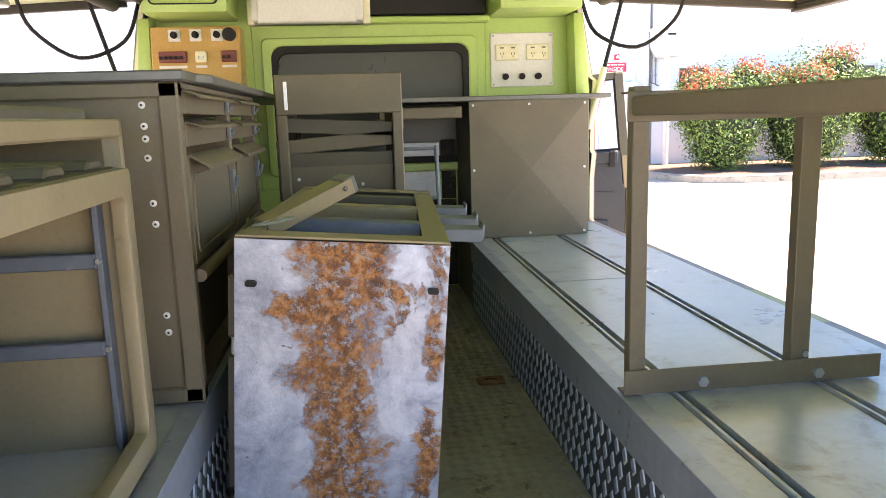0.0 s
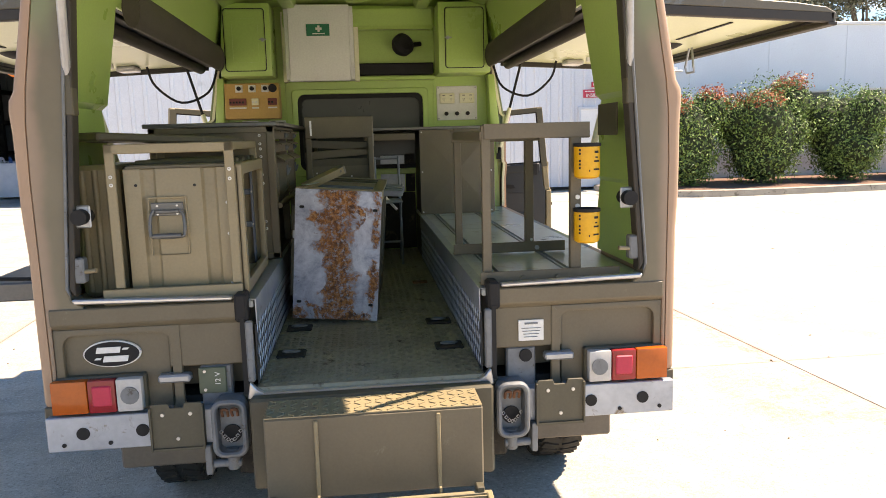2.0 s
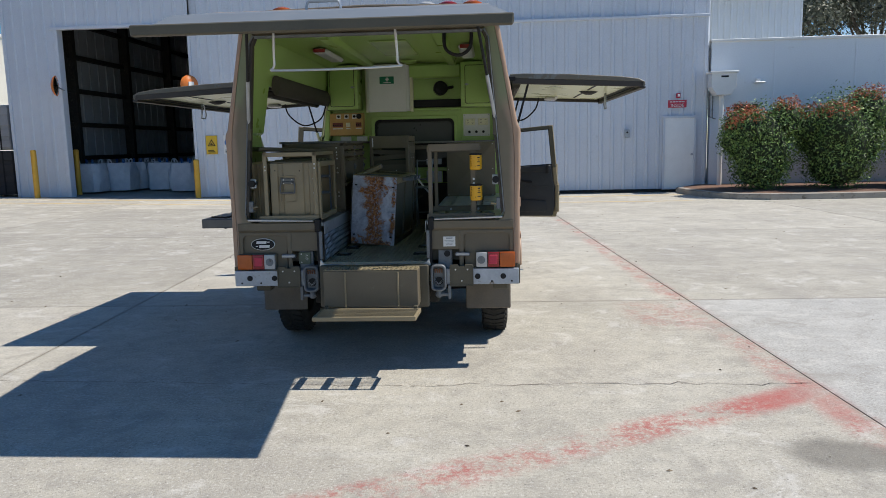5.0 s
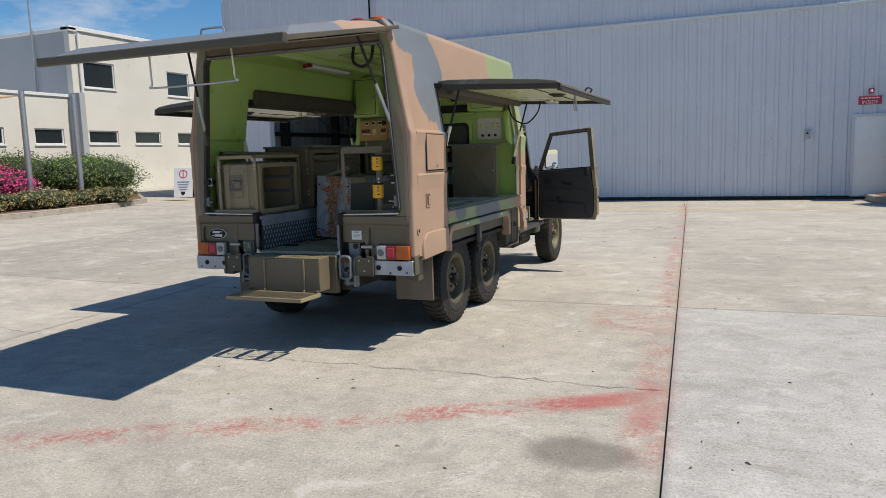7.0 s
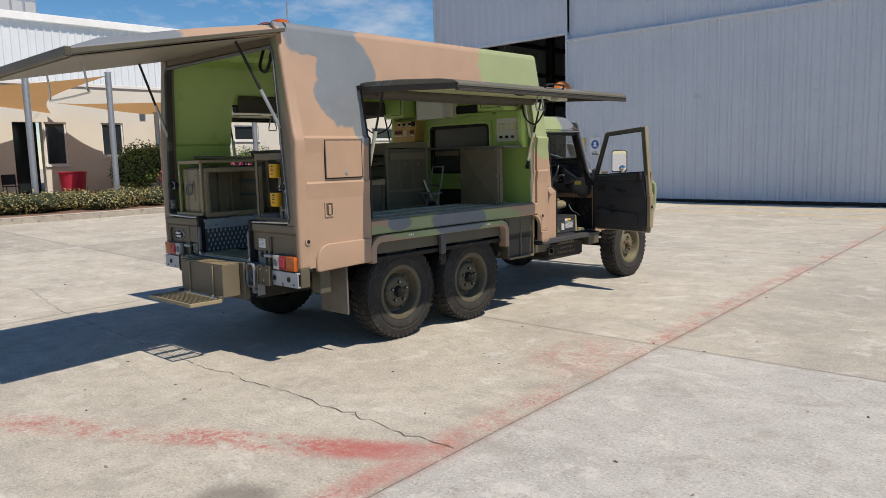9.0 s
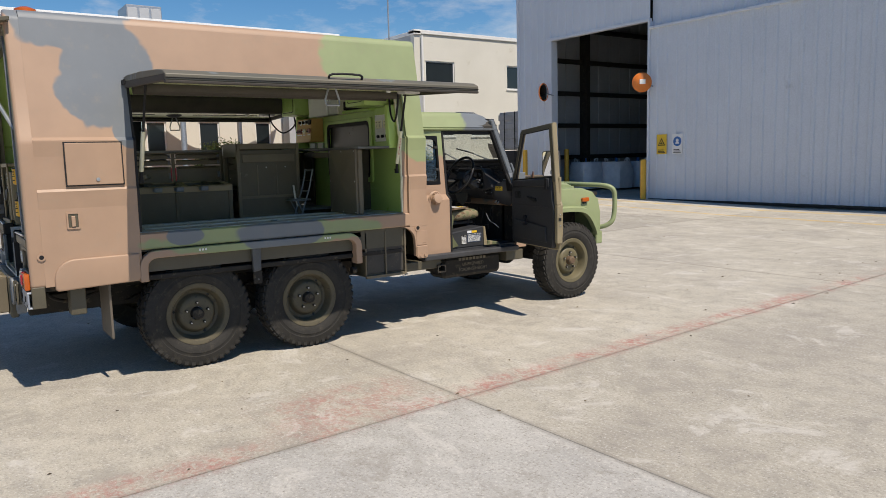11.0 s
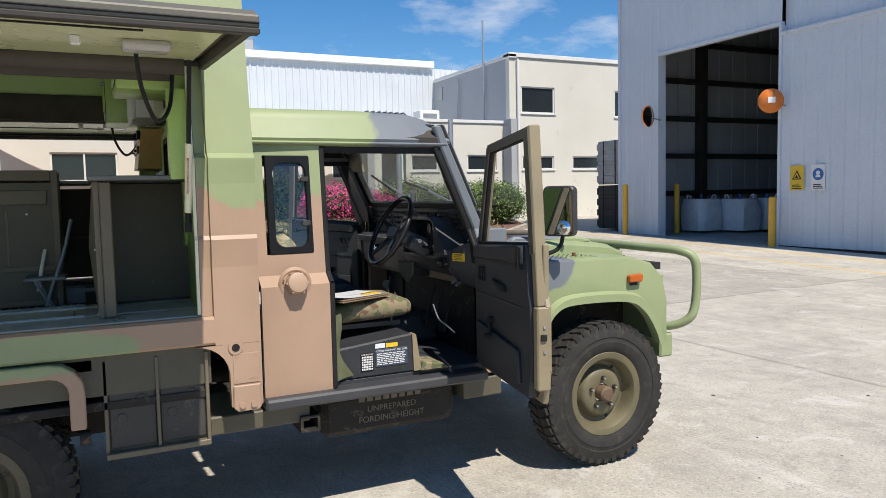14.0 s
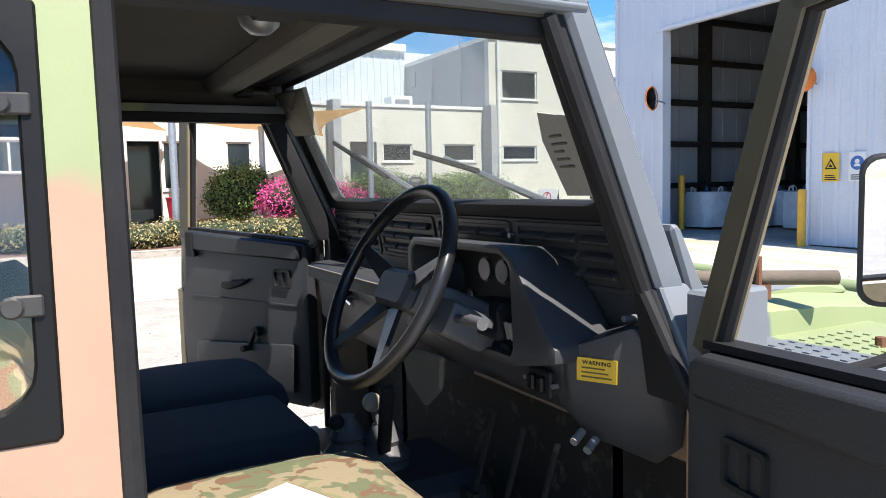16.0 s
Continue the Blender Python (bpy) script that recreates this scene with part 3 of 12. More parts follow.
def cube(name, material, parent, x0, x1, y0, y1, z0, z1, bevel=0.004, label=""):
    bm = bmesh.new()
    box(bm, x0, x1, y0, y1, z0, z1)
    return part(name, bm, material, parent, label, bevel)


def text_part(body, size, material, parent, m, align="CENTER"):
    cu = bpy.data.curves.new("lettering", "FONT")
    cu.body, cu.size, cu.align_x, cu.extrude = body, size, align, 0.0006
    cu.materials.append(material)
    ob = new("lettering", cu)
    ob.matrix_world = m
    ob.parent = parent
    return ob


def corrugated(bm, x0, x1, z0, z1, y, pitch=0.2, depth=0.03, z_of=None, face=-1):
    """A ribbed sheet in the xz plane whose ribs stand out towards face * y."""
    n = max(1, int(round((x1 - x0) / pitch)))
    step = (x1 - x0) / n
    pts = []
    for i in range(n):
        a = x0 + i * step
        pts += [(a, 0), (a + step * 0.62, 0), (a + step * 0.70, depth), (a + step * 0.92, depth)]
    pts.append((x1, 0))
    lo = [bm.verts.new((px, y + face * d, z0)) for px, d in pts]
    hi = [bm.verts.new((px, y + face * d, z_of(px) if z_of else z1)) for px, d in pts]
    for i in range(len(pts) - 1):
        bm.faces.new((lo[i], lo[i + 1], hi[i + 1], hi[i]))


# ---- ground ----
def rise(x):
    """The yard climbs gently towards the offices."""
    return 0.02 * max(0.0, -4.0 - x)


bm = bmesh.new()
xs = [-700, -60, -30, -14, -4, 20, 60, 700]
rows_ = [[bm.verts.new((x, y, rise(max(x, -30)) - 0.045)) for x in xs] for y in (-700, -40, 0, 60, 700)]
for a, b in zip(rows_, rows_[1:]):
    for k in range(len(xs) - 1):
        bm.faces.new((a[k], a[k + 1], b[k + 1], b[k]))
ground = structure("ground", bm, CONCRETE, "pale worn concrete ground reaching to the horizon")

bm = bmesh.new()
box(bm, -0.02, 0.02, -0.02, 0.02, -0.04, -0.03)
pavement = structure("pavement", bm, CONCRETE, "pale weathered concrete yard slabs with dark joints")


def joint_x(i, y):
    return 2.8 + 5.62 * i - 0.062 * (y - 2.1)


def joint_y(j, x):
    return 2.13 + 5.68 * j + 0.018 * (x - 2.8)


def slab(i, j):
    bm = bmesh.new()
    g = 0.0048
    cx, cy = joint_x(i + 0.5, joint_y(j + 0.5, 0)), 2.13 + 5.68 * (j + 0.5)
    top, low = [], []
    for u in (0, 0.25, 0.5, 0.75, 1):
        row_t, row_l = [], []
        for v in (0, 1):
            y = joint_y(j + v, joint_x(i + u, cy)) + (g if v == 0 else -g)
            x = joint_x(i + u, y) + (g if u == 0 else -g if u == 1 else 0)
            y = min(y, 17.52)
            row_t.append(bm.verts.new((x, y, rise(x))))
            row_l.append(bm.verts.new((x, y, rise(x) - 0.04)))
        top.append(row_t)
        low.append(row_l)
    for k in range(4):
        bm.faces.new((top[k][0], top[k + 1][0], top[k + 1][1], top[k][1]))
        bm.faces.new((low[k][0], low[k + 1][0], top[k + 1][0], top[k][0]))
        bm.faces.new((low[k + 1][1], low[k][1], top[k][1], top[k + 1][1]))
    for k, s in ((0, 1), (4, -1)):
        q = (low[k][0], top[k][0], top[k][1], low[k][1])
        bm.faces.new(q if s == 1 else q[::-1])
    return part("slab", bm, CONCRETE, pavement)


CRACK_DIRT = mat("dirt_in_crack", (0.12, 0.10, 0.085), (0.17, 0.15, 0.125), 0.95, scale=5, bump=0.1)


def crack(pts, w=0.0042):
    bm = bmesh.new()
    fine = []
    for p, q in zip(pts, pts[1:]):
        n = max(2, int((Vector(q) - Vector(p)).length / 0.06))
        for k in range(n):
            t = k / n
            fine.append((p[0] + (q[0] - p[0]) * t + random.gauss(0, 0.006), p[1] + (q[1] - p[1]) * t + random.gauss(0, 0.010)))
    fine.append(pts[-1])
    prev = None
    for x, y in fine:
        h = w * random.uniform(0.25, 1.0)
        cur = (bm.verts.new((x, y - h, rise(x) + 0.004)), bm.verts.new((x, y + h, rise(x) + 0.004)))
        if prev and random.random() > 0.04:
            bm.faces.new((prev[0], cur[0], cur[1], prev[1]))
        prev = cur
    return part("crack", bm, CRACK_DIRT, pavement, "fine dirt-filled crack in the concrete")


for i in range(-4, 5):
    for j in range(-4, 3):
        slab(i, j)
for pts in ([(-4.6, -0.1), (-3.0, -0.35), (-1.0, -0.45), (0.14, -0.49), (0.45, -0.50), (0.71, -0.46), (1.0, -0.48), (1.26, -0.455), (1.48, -0.43), (1.75, -0.455), (1.95, -0.45), (2.2, -0.44), (2.6, -0.47), (2.92, -0.44)],
            [(4.6, 6.0), (5.2, 5.3), (6.1, 4.9)]):
    crack(pts)


def litter():
    """Small dry leaves and grit strewn over the yard."""
    rng = random.Random(77)
    verts, faces = [], []
    for _ in range(520):
        x, y = rng.uniform(-7.5, 12.0), rng.uniform(-4.5, 14.0)
        if -1.2 < x < 1.3 and -0.3 < y < 5.6:
            continue
        s, a, z = rng.uniform(0.006, 0.021), rng.uniform(0, 6.28), rise(x)
        c, d = math.cos(a), math.sin(a)
        n = len(verts)
        for u, v, w in ((-1, 0, 0.002), (0, 0.45, 0.002), (1, 0, 0.004), (0, -0.45, 0.002), (0, 0, 0.004 + 0.35 * s)):
            verts.append((x + s * (u * c - v * d), y + s * (u * d + v * c), z + w))
        faces += [(n, n + 3, n + 4), (n + 3, n + 2, n + 4), (n + 2, n + 1, n + 4), (n + 1, n, n + 4)]
    me = bpy.data.meshes.new("leaf_litter")
    me.from_pydata(verts, [], faces)
    me.materials.append(LITTER)
    tagged(new("leaf_litter", me), "small dry brown leaves and grit strewn on the concrete", "leaf litter", kind="stuff")


LITTER = leaf_mat("dry_litter", [(0.2, (0.05, 0.04, 0.03)), (0.6, (0.15, 0.11, 0.07)), (0.9, (0.32, 0.26, 0.18))], 0.9)
litter()


# ---- shed: large clad hall with a sliding door ----
WALL_Y = 17.6
def shed():
    bm = bmesh.new()
    corrugated(bm, -14.3, -12.6, 0.0, 12.0, WALL_Y, 0.34, 0.03)
    corrugated(bm, -8.38, 7.36, 0.0, 12.0, WALL_Y + 0.12, 0.34, 0.03)
    corrugated(bm, -12.6, -8.38, 5.42, 12.0, WALL_Y, 0.34, 0.03)
    wall = structure("wall_shed_front", bm, CLADDING, "grey-blue ribbed steel cladding of a tall shed")
    bm = bmesh.new()
    corrugated(bm, -8.38, 7.30, 0.10, 5.12, WALL_Y - 0.02, 0.34, 0.035)
    door = part("sliding_door", bm, CLADDING, wall, "closed grey-blue ribbed sliding door")
    bm = bmesh.new()
    box(bm, -8.38, 7.32, WALL_Y - 0.09, WALL_Y + 0.06, 5.12, 5.20)
    box(bm, -12.8, -8.38, WALL_Y - 0.06, WALL_Y + 0.1, 5.36, 5.46)
    part("header_rail", bm, CLADDING, wall, "", 0.01)
    bm = bmesh.new()
    box(bm, -8.36, 7.30, WALL_Y - 0.07, WALL_Y + 0.05, 0.02, 0.10)
    part("bottom_rail", bm, CHASSIS, wall, "dark bottom rail of the sliding door", 0.01)
    bm = bmesh.new()
    box(bm, -12.66, -12.56, WALL_Y - 0.05, WALL_Y + 0.25, 0.0, 5.42)
    box(bm, -8.42, -8.34, WALL_Y - 0.07, WALL_Y + 0.25, 0.0, 5.36)
    box(bm, -14.36, -14.26, WALL_Y - 0.05, WALL_Y + 0.1, 0.0, 12.0)
    part("jamb", bm, CLADDING, wall, "", 0.01)
    bm = bmesh.new()
    box(bm, -14.3, 7.3, WALL_Y + 14.0, WALL_Y + 14.1, 0, 12.0)
    box(bm, 7.26, 7.36, WALL_Y + 0.15, WALL_Y + 14.1, 0, 12.0)
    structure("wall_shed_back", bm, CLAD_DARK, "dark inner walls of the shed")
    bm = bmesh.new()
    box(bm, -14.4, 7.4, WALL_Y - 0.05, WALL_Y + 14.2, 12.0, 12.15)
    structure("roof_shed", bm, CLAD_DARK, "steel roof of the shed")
    # inside: ribbed side wall with girts and columns, seen through the open doorway
    bm = bmesh.new()
    n = 46
    for k in range(n):
        y = WALL_Y + 0.15 + 14.0 * k / n
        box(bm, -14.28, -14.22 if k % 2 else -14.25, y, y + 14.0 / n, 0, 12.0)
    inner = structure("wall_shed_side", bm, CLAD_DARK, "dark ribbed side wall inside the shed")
    for z in (1.3, 2.5, 3.7, 4.9, 6.1):
        cube("girt", CHASSIS, inner, -14.2, -14.02, WALL_Y + 0.3, WALL_Y + 14.0, z, z + 0.16, 0.01)
    for y in (3.0, 7.0, 11.0):
        cube("column", CHASSIS, inner, -14.2, -13.85, WALL_Y + y, WALL_Y + y + 0.22, 0, 12.0, 0.01)
    bm = bmesh.new()
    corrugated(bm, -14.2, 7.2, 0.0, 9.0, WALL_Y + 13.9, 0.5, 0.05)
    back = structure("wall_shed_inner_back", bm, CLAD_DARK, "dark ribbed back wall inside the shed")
    for z in (1.6, 3.2, 4.8):
        cube("girt", CHASSIS, back, -14.0, 7.0, WALL_Y + 13.6, WALL_Y + 13.82, z, z + 0.18, 0.01)
    return wall


shed()


def bollard(x, y, h=1.45):
    b = thing("bollard", x, y, rise(x), "yellow painted steel bollard beside the shed doorway", "bollard", group="bollards at the shed")
    bm = bmesh.new()
    lathe(bm, [(0.0, 0.0), (0.085, 0.0), (0.085, h - 0.03), (0.06, h), (0.0, h)], False, 16)
    part("post", bm, POST_YELLOW, b, smooth=True)
    return b


bollard(-13.35, 17.0, 1.5)
bollard(-12.9, 18.6, 1.5)
bollard(-8.26, 17.2, 1.2)


def wall_sign(x, z, w, h, colour, pictogram, label):
    s = thing("wall_sign", x, WALL_Y - 0.065, z, label, "sign", group="signs on the shed")
    bm = bmesh.new()
    box(bm, -w / 2, w / 2, -0.004, 0.004, -h / 2, h / 2)
    part("plate", bm, colour, s, "", 0.002)
    if pictogram == "triangle":
        bm = bmesh.new()
        prism(bm, [(-0.13, -0.04), (0.13, -0.04), (0, 0.18)], "y", -0.009, -0.005)
        part("triangle", bm, BLACK, s, "black warning triangle")
        bm = bmesh.new()
        prism(bm, [(-0.085, -0.015), (0.085, -0.015), (0, 0.125)], "y", -0.013, -0.010)
        part("triangle_field", bm, SIGN_YELLOW, s)
        bm = bmesh.new()
        prism(bm, [(-0.05, 0.0), (0.05, 0.0), (0.02, 0.04), (0.0, 0.07), (-0.02, 0.04)], "y", -0.017, -0.014)
        part("pictogram", bm, BLACK, s)
    elif pictogram == "disc":
        bm = bmesh.new()
        prism(bm, arc(0, 0.07, 0.14, 0, 345, 24), "y", -0.009, -0.005)
        part("disc", bm, SIGN_BLUE, s, "blue mandatory disc")
        bm = bmesh.new()
        prism(bm, arc(0, 0.10, 0.05, 0, 340, 12), "y", -0.013, -0.010)
        prism(bm, [(-0.07, 0.0), (0.07, 0.0), (0.05, 0.05), (-0.05, 0.05)], "y", -0.013, -0.010)
        part("pictogram", bm, WHITE, s)
    bm = bmesh.new()
    for k in range(3):
        box(bm, -w * 0.36, w * (0.36 - 0.08 * k), -0.008, -0.005, -h / 2 + 0.03 + 0.04 * k, -h / 2 + 0.05 + 0.04 * k)
    part("printing", bm, BLACK if colour is not SIGN_RED else WHITE, s)
    return s


wall_sign(-7.86, 1.72, 0.36, 0.58, SIGN_YELLOW, "triangle", "yellow and black warning sign on the grey cladding")
wall_sign(-7.30, 1.72, 0.36, 0.58, WHITE, "disc", "white sign with a blue mandatory disc on the cladding")


def convex_mirror(x, z, face, size=1.0):
    s = thing("convex_mirror", x, WALL_Y - 0.5, z, "round orange-backed convex traffic mirror on a wall bracket", "mirror", group="mirrors at the shed doorway")
    m = Matrix.Rotation(radians(face), 4, "Z") @ Matrix.Scale(size, 4)
    bm = bmesh.new()
    lathe(bm, [(0.0, 0.12), (0.16, 0.10), (0.30, 0.03), (0.34, -0.03), (0.30, -0.02), (0.0, 0.0)], True, 28)
    bm.transform(m)
    part("backing", bm, POST_ORANGE, s, "orange plastic mirror back", smooth=True)
    bm = bmesh.new()
    lathe(bm, [(0.0, -0.075), (0.12, -0.068), (0.22, -0.05), (0.30, -0.025), (0.0, -0.005)], True, 28)
    bm.transform(m)
    part("mirror_face", bm, MIRROR, s, smooth=True)
    bm = bmesh.new()
    rod(bm, (0, 0, 0), (0.0, 0.48, -0.1), 0.02)
    part("bracket", bm, STEEL_GREY, s)
    bm = bmesh.new()
    box(bm, 0.10, 0.135, -0.10, 0.10, -0.07, 0.09, m)
    part("mount_plate", bm, WHITE, s, "pale mounting plate", 0.006)
    return s


POST_ORANGE = mat("orange_plastic", (0.72, 0.20, 0.03), (0.62, 0.16, 0.02), 0.4, scale=6, bump=0.03)
convex_mirror(-12.5, 3.62, 196, 0.9)
convex_mirror(-8.25, 3.55, 318, 0.85)

# ---- low wing beside the shed, with planting ----
def low_wing():
    bm = bmesh.new()
    openings = [(8.06, 8.85, 1.55, 2.62), (11.85, 13.45, 1.45, 2.58), (14.3, 15.8, 1.45, 2.62), (17.5, 19.5, 1.45, 2.62)]
    xs_ = [7.40] + [v for o in openings for v in o[:2]] + [40.0]
    for a, b in zip(xs_[::2], xs_[1::2]):
        box(bm, a, b, WALL_Y, WALL_Y + 0.2, 0, 4.38)
    for a, b, z0, z1 in openings:
        box(bm, a, b, WALL_Y, WALL_Y + 0.2, 0, z0)
        box(bm, a, b, WALL_Y, WALL_Y + 0.2, z1, 4.38)
    wall = structure("wall_low_wing", bm, CLAD_PALE, "pale blue-grey panel wall of a low wing")
    for k in range(9):
        x = 9.19 + 2.31 * k
        cube("joint_cover", CLAD_PALE, wall, x, x + 0.05, WALL_Y - 0.014, WALL_Y - 0.002, 2.75, 4.36, 0.003)
    cube("capping", WHITE, wall, 7.38, 40, WALL_Y - 0.05, WALL_Y + 0.25, 4.38, 4.46, 0.01)
    for k, (a, b, z0, z1) in enumerate(openings):
        bm = bmesh.new()
        ring(bm, [(a, z0), (b, z0), (b, z1), (a, z1)], [(a + 0.05, z0 + 0.05), (b - 0.05, z0 + 0.05), (b - 0.05, z1 - 0.05), (a + 0.05, z1 - 0.05)], "y", WALL_Y + 0.03, WALL_Y + 0.1)
        w = structure("window_%d" % (k + 1), bm, WHITE, "white framed window with dark glass", 0.004)
        cube("pane", DARK_GLASS, w, a + 0.05, b - 0.05, WALL_Y + 0.06, WALL_Y + 0.07, z0 + 0.05, z1 - 0.05, 0)
        if b - a > 1:
            cube("mullion", WHITE, w, (a + b) / 2 - 0.03, (a + b) / 2 + 0.03, WALL_Y + 0.02, WALL_Y + 0.1, z0 + 0.05, z1 - 0.05, 0.004)
    # upper cladding set back
    bm = bmesh.new()
    corrugated(bm, 7.36, 11.0, 4.4, 6.0, 20.2, 0.2, 0.03)
    structure("wall_upper_wing", bm, WHITE_CLAD, "white ribbed cladding above the low wing roof")
    bm = bmesh.new()
    box(bm, 7.4, 11.2, 20.1, 20.6, 6.0, 6.15)
    box(bm, 7.4, 40, WALL_Y + 0.2, 30, 4.2, 4.34)
    structure("roof_low_wing", bm, WHITE_CLAD, "white metal roof of the low wing")


CLAD_PALE = mat("pale_blue_grey_panels", (0.70, 0.745, 0.79), (0.65, 0.69, 0.74), 0.45, scale=0.7, fine=30, bump=0.03, dirt=(0.56, 0.58, 0.61), dirt_amount=0.38)
low_wing()

STEEL_DARK_PIPE = mat("dark_grey_conduit", (0.16, 0.17, 0.18), (0.12, 0.125, 0.13), 0.5, scale=9, bump=0.05)
DOOR_WHITE = mat("clean_white_door_paint", (0.86, 0.87, 0.86), (0.80, 0.81, 0.80), 0.4, scale=3, bump=0.03)
# personnel door in the shed wall
door_leaf = thing("exit_door", 6.5, WALL_Y - 0.06, 0.1, "closed white steel exit door in the shed cladding", "door")
bm = bmesh.new()
box(bm, -0.43, 0.43, -0.02, 0.02, 0.0, 2.1)
part("leaf", bm, DOOR_WHITE, door_leaf, "", 0.005)
bm = bmesh.new()
ring(bm, [(-0.49, -0.02), (0.49, -0.02), (0.49, 2.17), (-0.49, 2.17)], [(-0.43, 0.0), (0.43, 0.0), (0.43, 2.1), (-0.43, 2.1)], "y", -0.05, 0.03)
part("door_frame", bm, CLADDING, door_leaf, "", 0.004)
bm = bmesh.new()
rod(bm, (0.36, -0.02, 1.02), (0.36, -0.07, 1.02), 0.02)
lathe(bm, [(0.0, -0.03), (0.03, -0.03), (0.035, 0.0), (0.03, 0.03), (0.0, 0.03)], False, 12, (0.36, -0.085, 1.02))
part("knob", bm, STEEL_GREY, door_leaf, smooth=True)
exit_sign = thing("exit_sign", 6.42, WALL_Y - 0.07, 2.62, "red sign with white lettering above the exit door", "sign")
cube("plate", SIGN_RED, exit_sign, -0.27, 0.27, -0.004, 0.004, -0.11, 0.11, 0.002)
cu = bpy.data.curves.new("lettering", "FONT")
cu.body, cu.size, cu.align_x, cu.extrude = "INSIDE", 0.13, "CENTER", 0.001
cu.materials.append(WHITE)
ob = new("lettering", cu)
ob.matrix_world = pose(0, -0.007, -0.09, 90)
ob.parent = exit_sign
bm = bmesh.new()
for k in range(5):
    box(bm, -0.22 + 0.09 * k, -0.15 + 0.09 * k, -0.008, -0.005, 0.045, 0.075)
part("printing", bm, WHITE, exit_sign)
alarm = thing("alarm_lamp", 6.44, WALL_Y - 0.08, 2.86, "small red alarm lamp above the exit sign", "lamp")
cube("base", SIGN_RED, alarm, -0.06, 0.06, -0.03, 0.03, -0.07, 0.07, 0.01)
bm = bmesh.new()
lathe(bm, [(0.0, -0.03), (0.035, -0.03), (0.03, 0.03), (0.0, 0.04)], False, 12, (0, -0.06, 0))
part("dome", bm, WHITE, alarm, smooth=True)
switch = thing("switch_box", 4.95, WALL_Y - 0.09, 1.78, "grey switch box on the shed cladding", "switch")
cube("case", STEEL_GREY, switch, -0.07, 0.07, -0.04, 0.03, -0.12, 0.12, 0.01)
bm = bmesh.new()
rod(bm, (0, -0.04, 0.03), (0, -0.07, 0.03), 0.03)
part("button", bm, BLACK, switch)
# header tank on its pipe
tank = thing("rainwater_head", 7.62, 17.25, 0.1, "white rainwater box on a white downpipe", "downpipe")
bm = bmesh.new()
prism(bm, [(-0.36, 3.38), (-0.36, 2.95), (-0.2, 2.72), (0.2, 2.72), (0.36, 2.95), (0.36, 3.38)], "y", -0.22, 0.22)
box(bm, -0.40, 0.40, -0.26, 0.26, 3.34, 3.40)
part("box", bm, WHITE, tank, "", 0.01)
cube("slot", BLACK, tank, -0.09, 0.12, -0.226, -0.221, 3.22, 3.27, 0)
bm = bmesh.new()
rod(bm, (0, 0, 0), (0, 0, 2.73), 0.07, 14)
part("pipe", bm, WHITE, tank, smooth=True)
for x, z0, z1 in ((7.33, 2.2, 2.98), (7.45, 2.15, 2.98)):
    conduit = thing("conduit", x, WALL_Y - 0.06, z0, "thin grey conduit clipped to the wall", "pipe", group="conduits beside the downpipe")
    bm = bmesh.new()
    tube(bm, smooth_line([(0.0, 0, z1 - z0), (0.0, 0, 0.12), (0.015, 0, 0.03), (0.10, 0, 0.0)], 4), 0.016, 8)
    part("pipe", bm, STEEL_DARK_PIPE, conduit, smooth=True)
    for dz in (0.25, 0.6):
        cube("clip", STEEL_GREY, conduit, -0.03, 0.03, -0.01, 0.05, dz, dz + 0.03, 0.003)
lamp = thing("wall_lamp", 8.75, WALL_Y - 0.1, 3.2, "small white wall lamp on the panel wall", "lamp")
cube("arm", WHITE, lamp, -0.06, 0.06, 0.0, 0.1, -0.02, 0.1, 0.01)
cube("hood", WHITE, lamp, -0.14, 0.16, -0.14, 0.0, -0.05, 0.0, 0.02)


def kerb_run(name, pts, inner, label, h=0.16, w=0.16):
    """A raised kerb along pts, with the bed that it holds."""
    bm = bmesh.new()
    line = [Vector((x, y)) for x, y in pts]
    prev = None
    for i, p in enumerate(line):
        d = (line[min(i + 1, len(line) - 1)] - line[max(i - 1, 0)]).normalized()
        nrm = Vector((d.y, -d.x))
        ring_ = []
        g = rise(p.x)
        for off, z in ((0.0, g - 0.03), (0.0, g + h - 0.03), (-0.04, g + h), (-w, g + h), (-w, g - 0.03)):
            q = p + nrm * off
            ring_.append(bm.verts.new((q.x, q.y, z)))
        if prev:
            for k in range(5):
                bm.faces.new((prev[k], prev[(k + 1) % 5], ring_[(k + 1) % 5], ring_[k]))
        prev = ring_
    structure(name, bm, KERB, label)
    bm = bmesh.new()
    outer = [bm.verts.new((p.x, p.y, rise(p.x) + h - 0.02)) for p in line]
    back = [bm.verts.new((x, y, rise(x) + h + 0.05)) for x, y in inner]
    bm.faces.new(outer + back)
    bmesh.ops.triangulate(bm, faces=bm.faces[:])
    structure(name.replace("kerb", "bed"), bm, MULCH, "red-brown mulched planting bed")


kerb_run("kerb_right", [(6.35, 17.2), (6.42, 16.3), (6.75, 14.95), (7.2, 14.3), (7.95, 13.98), (10.0, 13.95), (12.8, 14.15), (18, 14.6), (40, 15.5)],
         [(40, 17.5), (7.0, 17.5)], "weathered concrete kerb round the shrub bed")
kerb_run("kerb_left", [(-14.6, -30), (-14.3, -6), (-14.1, 0), (-14.0, 5), (-14.1, 9), (-14.5, 12), (-15.3, 14.2), (-17.5, 16.2), (-20, 17.2), (-23.9, 18.2)],
         [(-23.9, 8.0), (-20.0, 5.0), (-18.6, 0), (-18.6, -30)], "weathered concrete kerb round the office garden")
bm = bmesh.new()
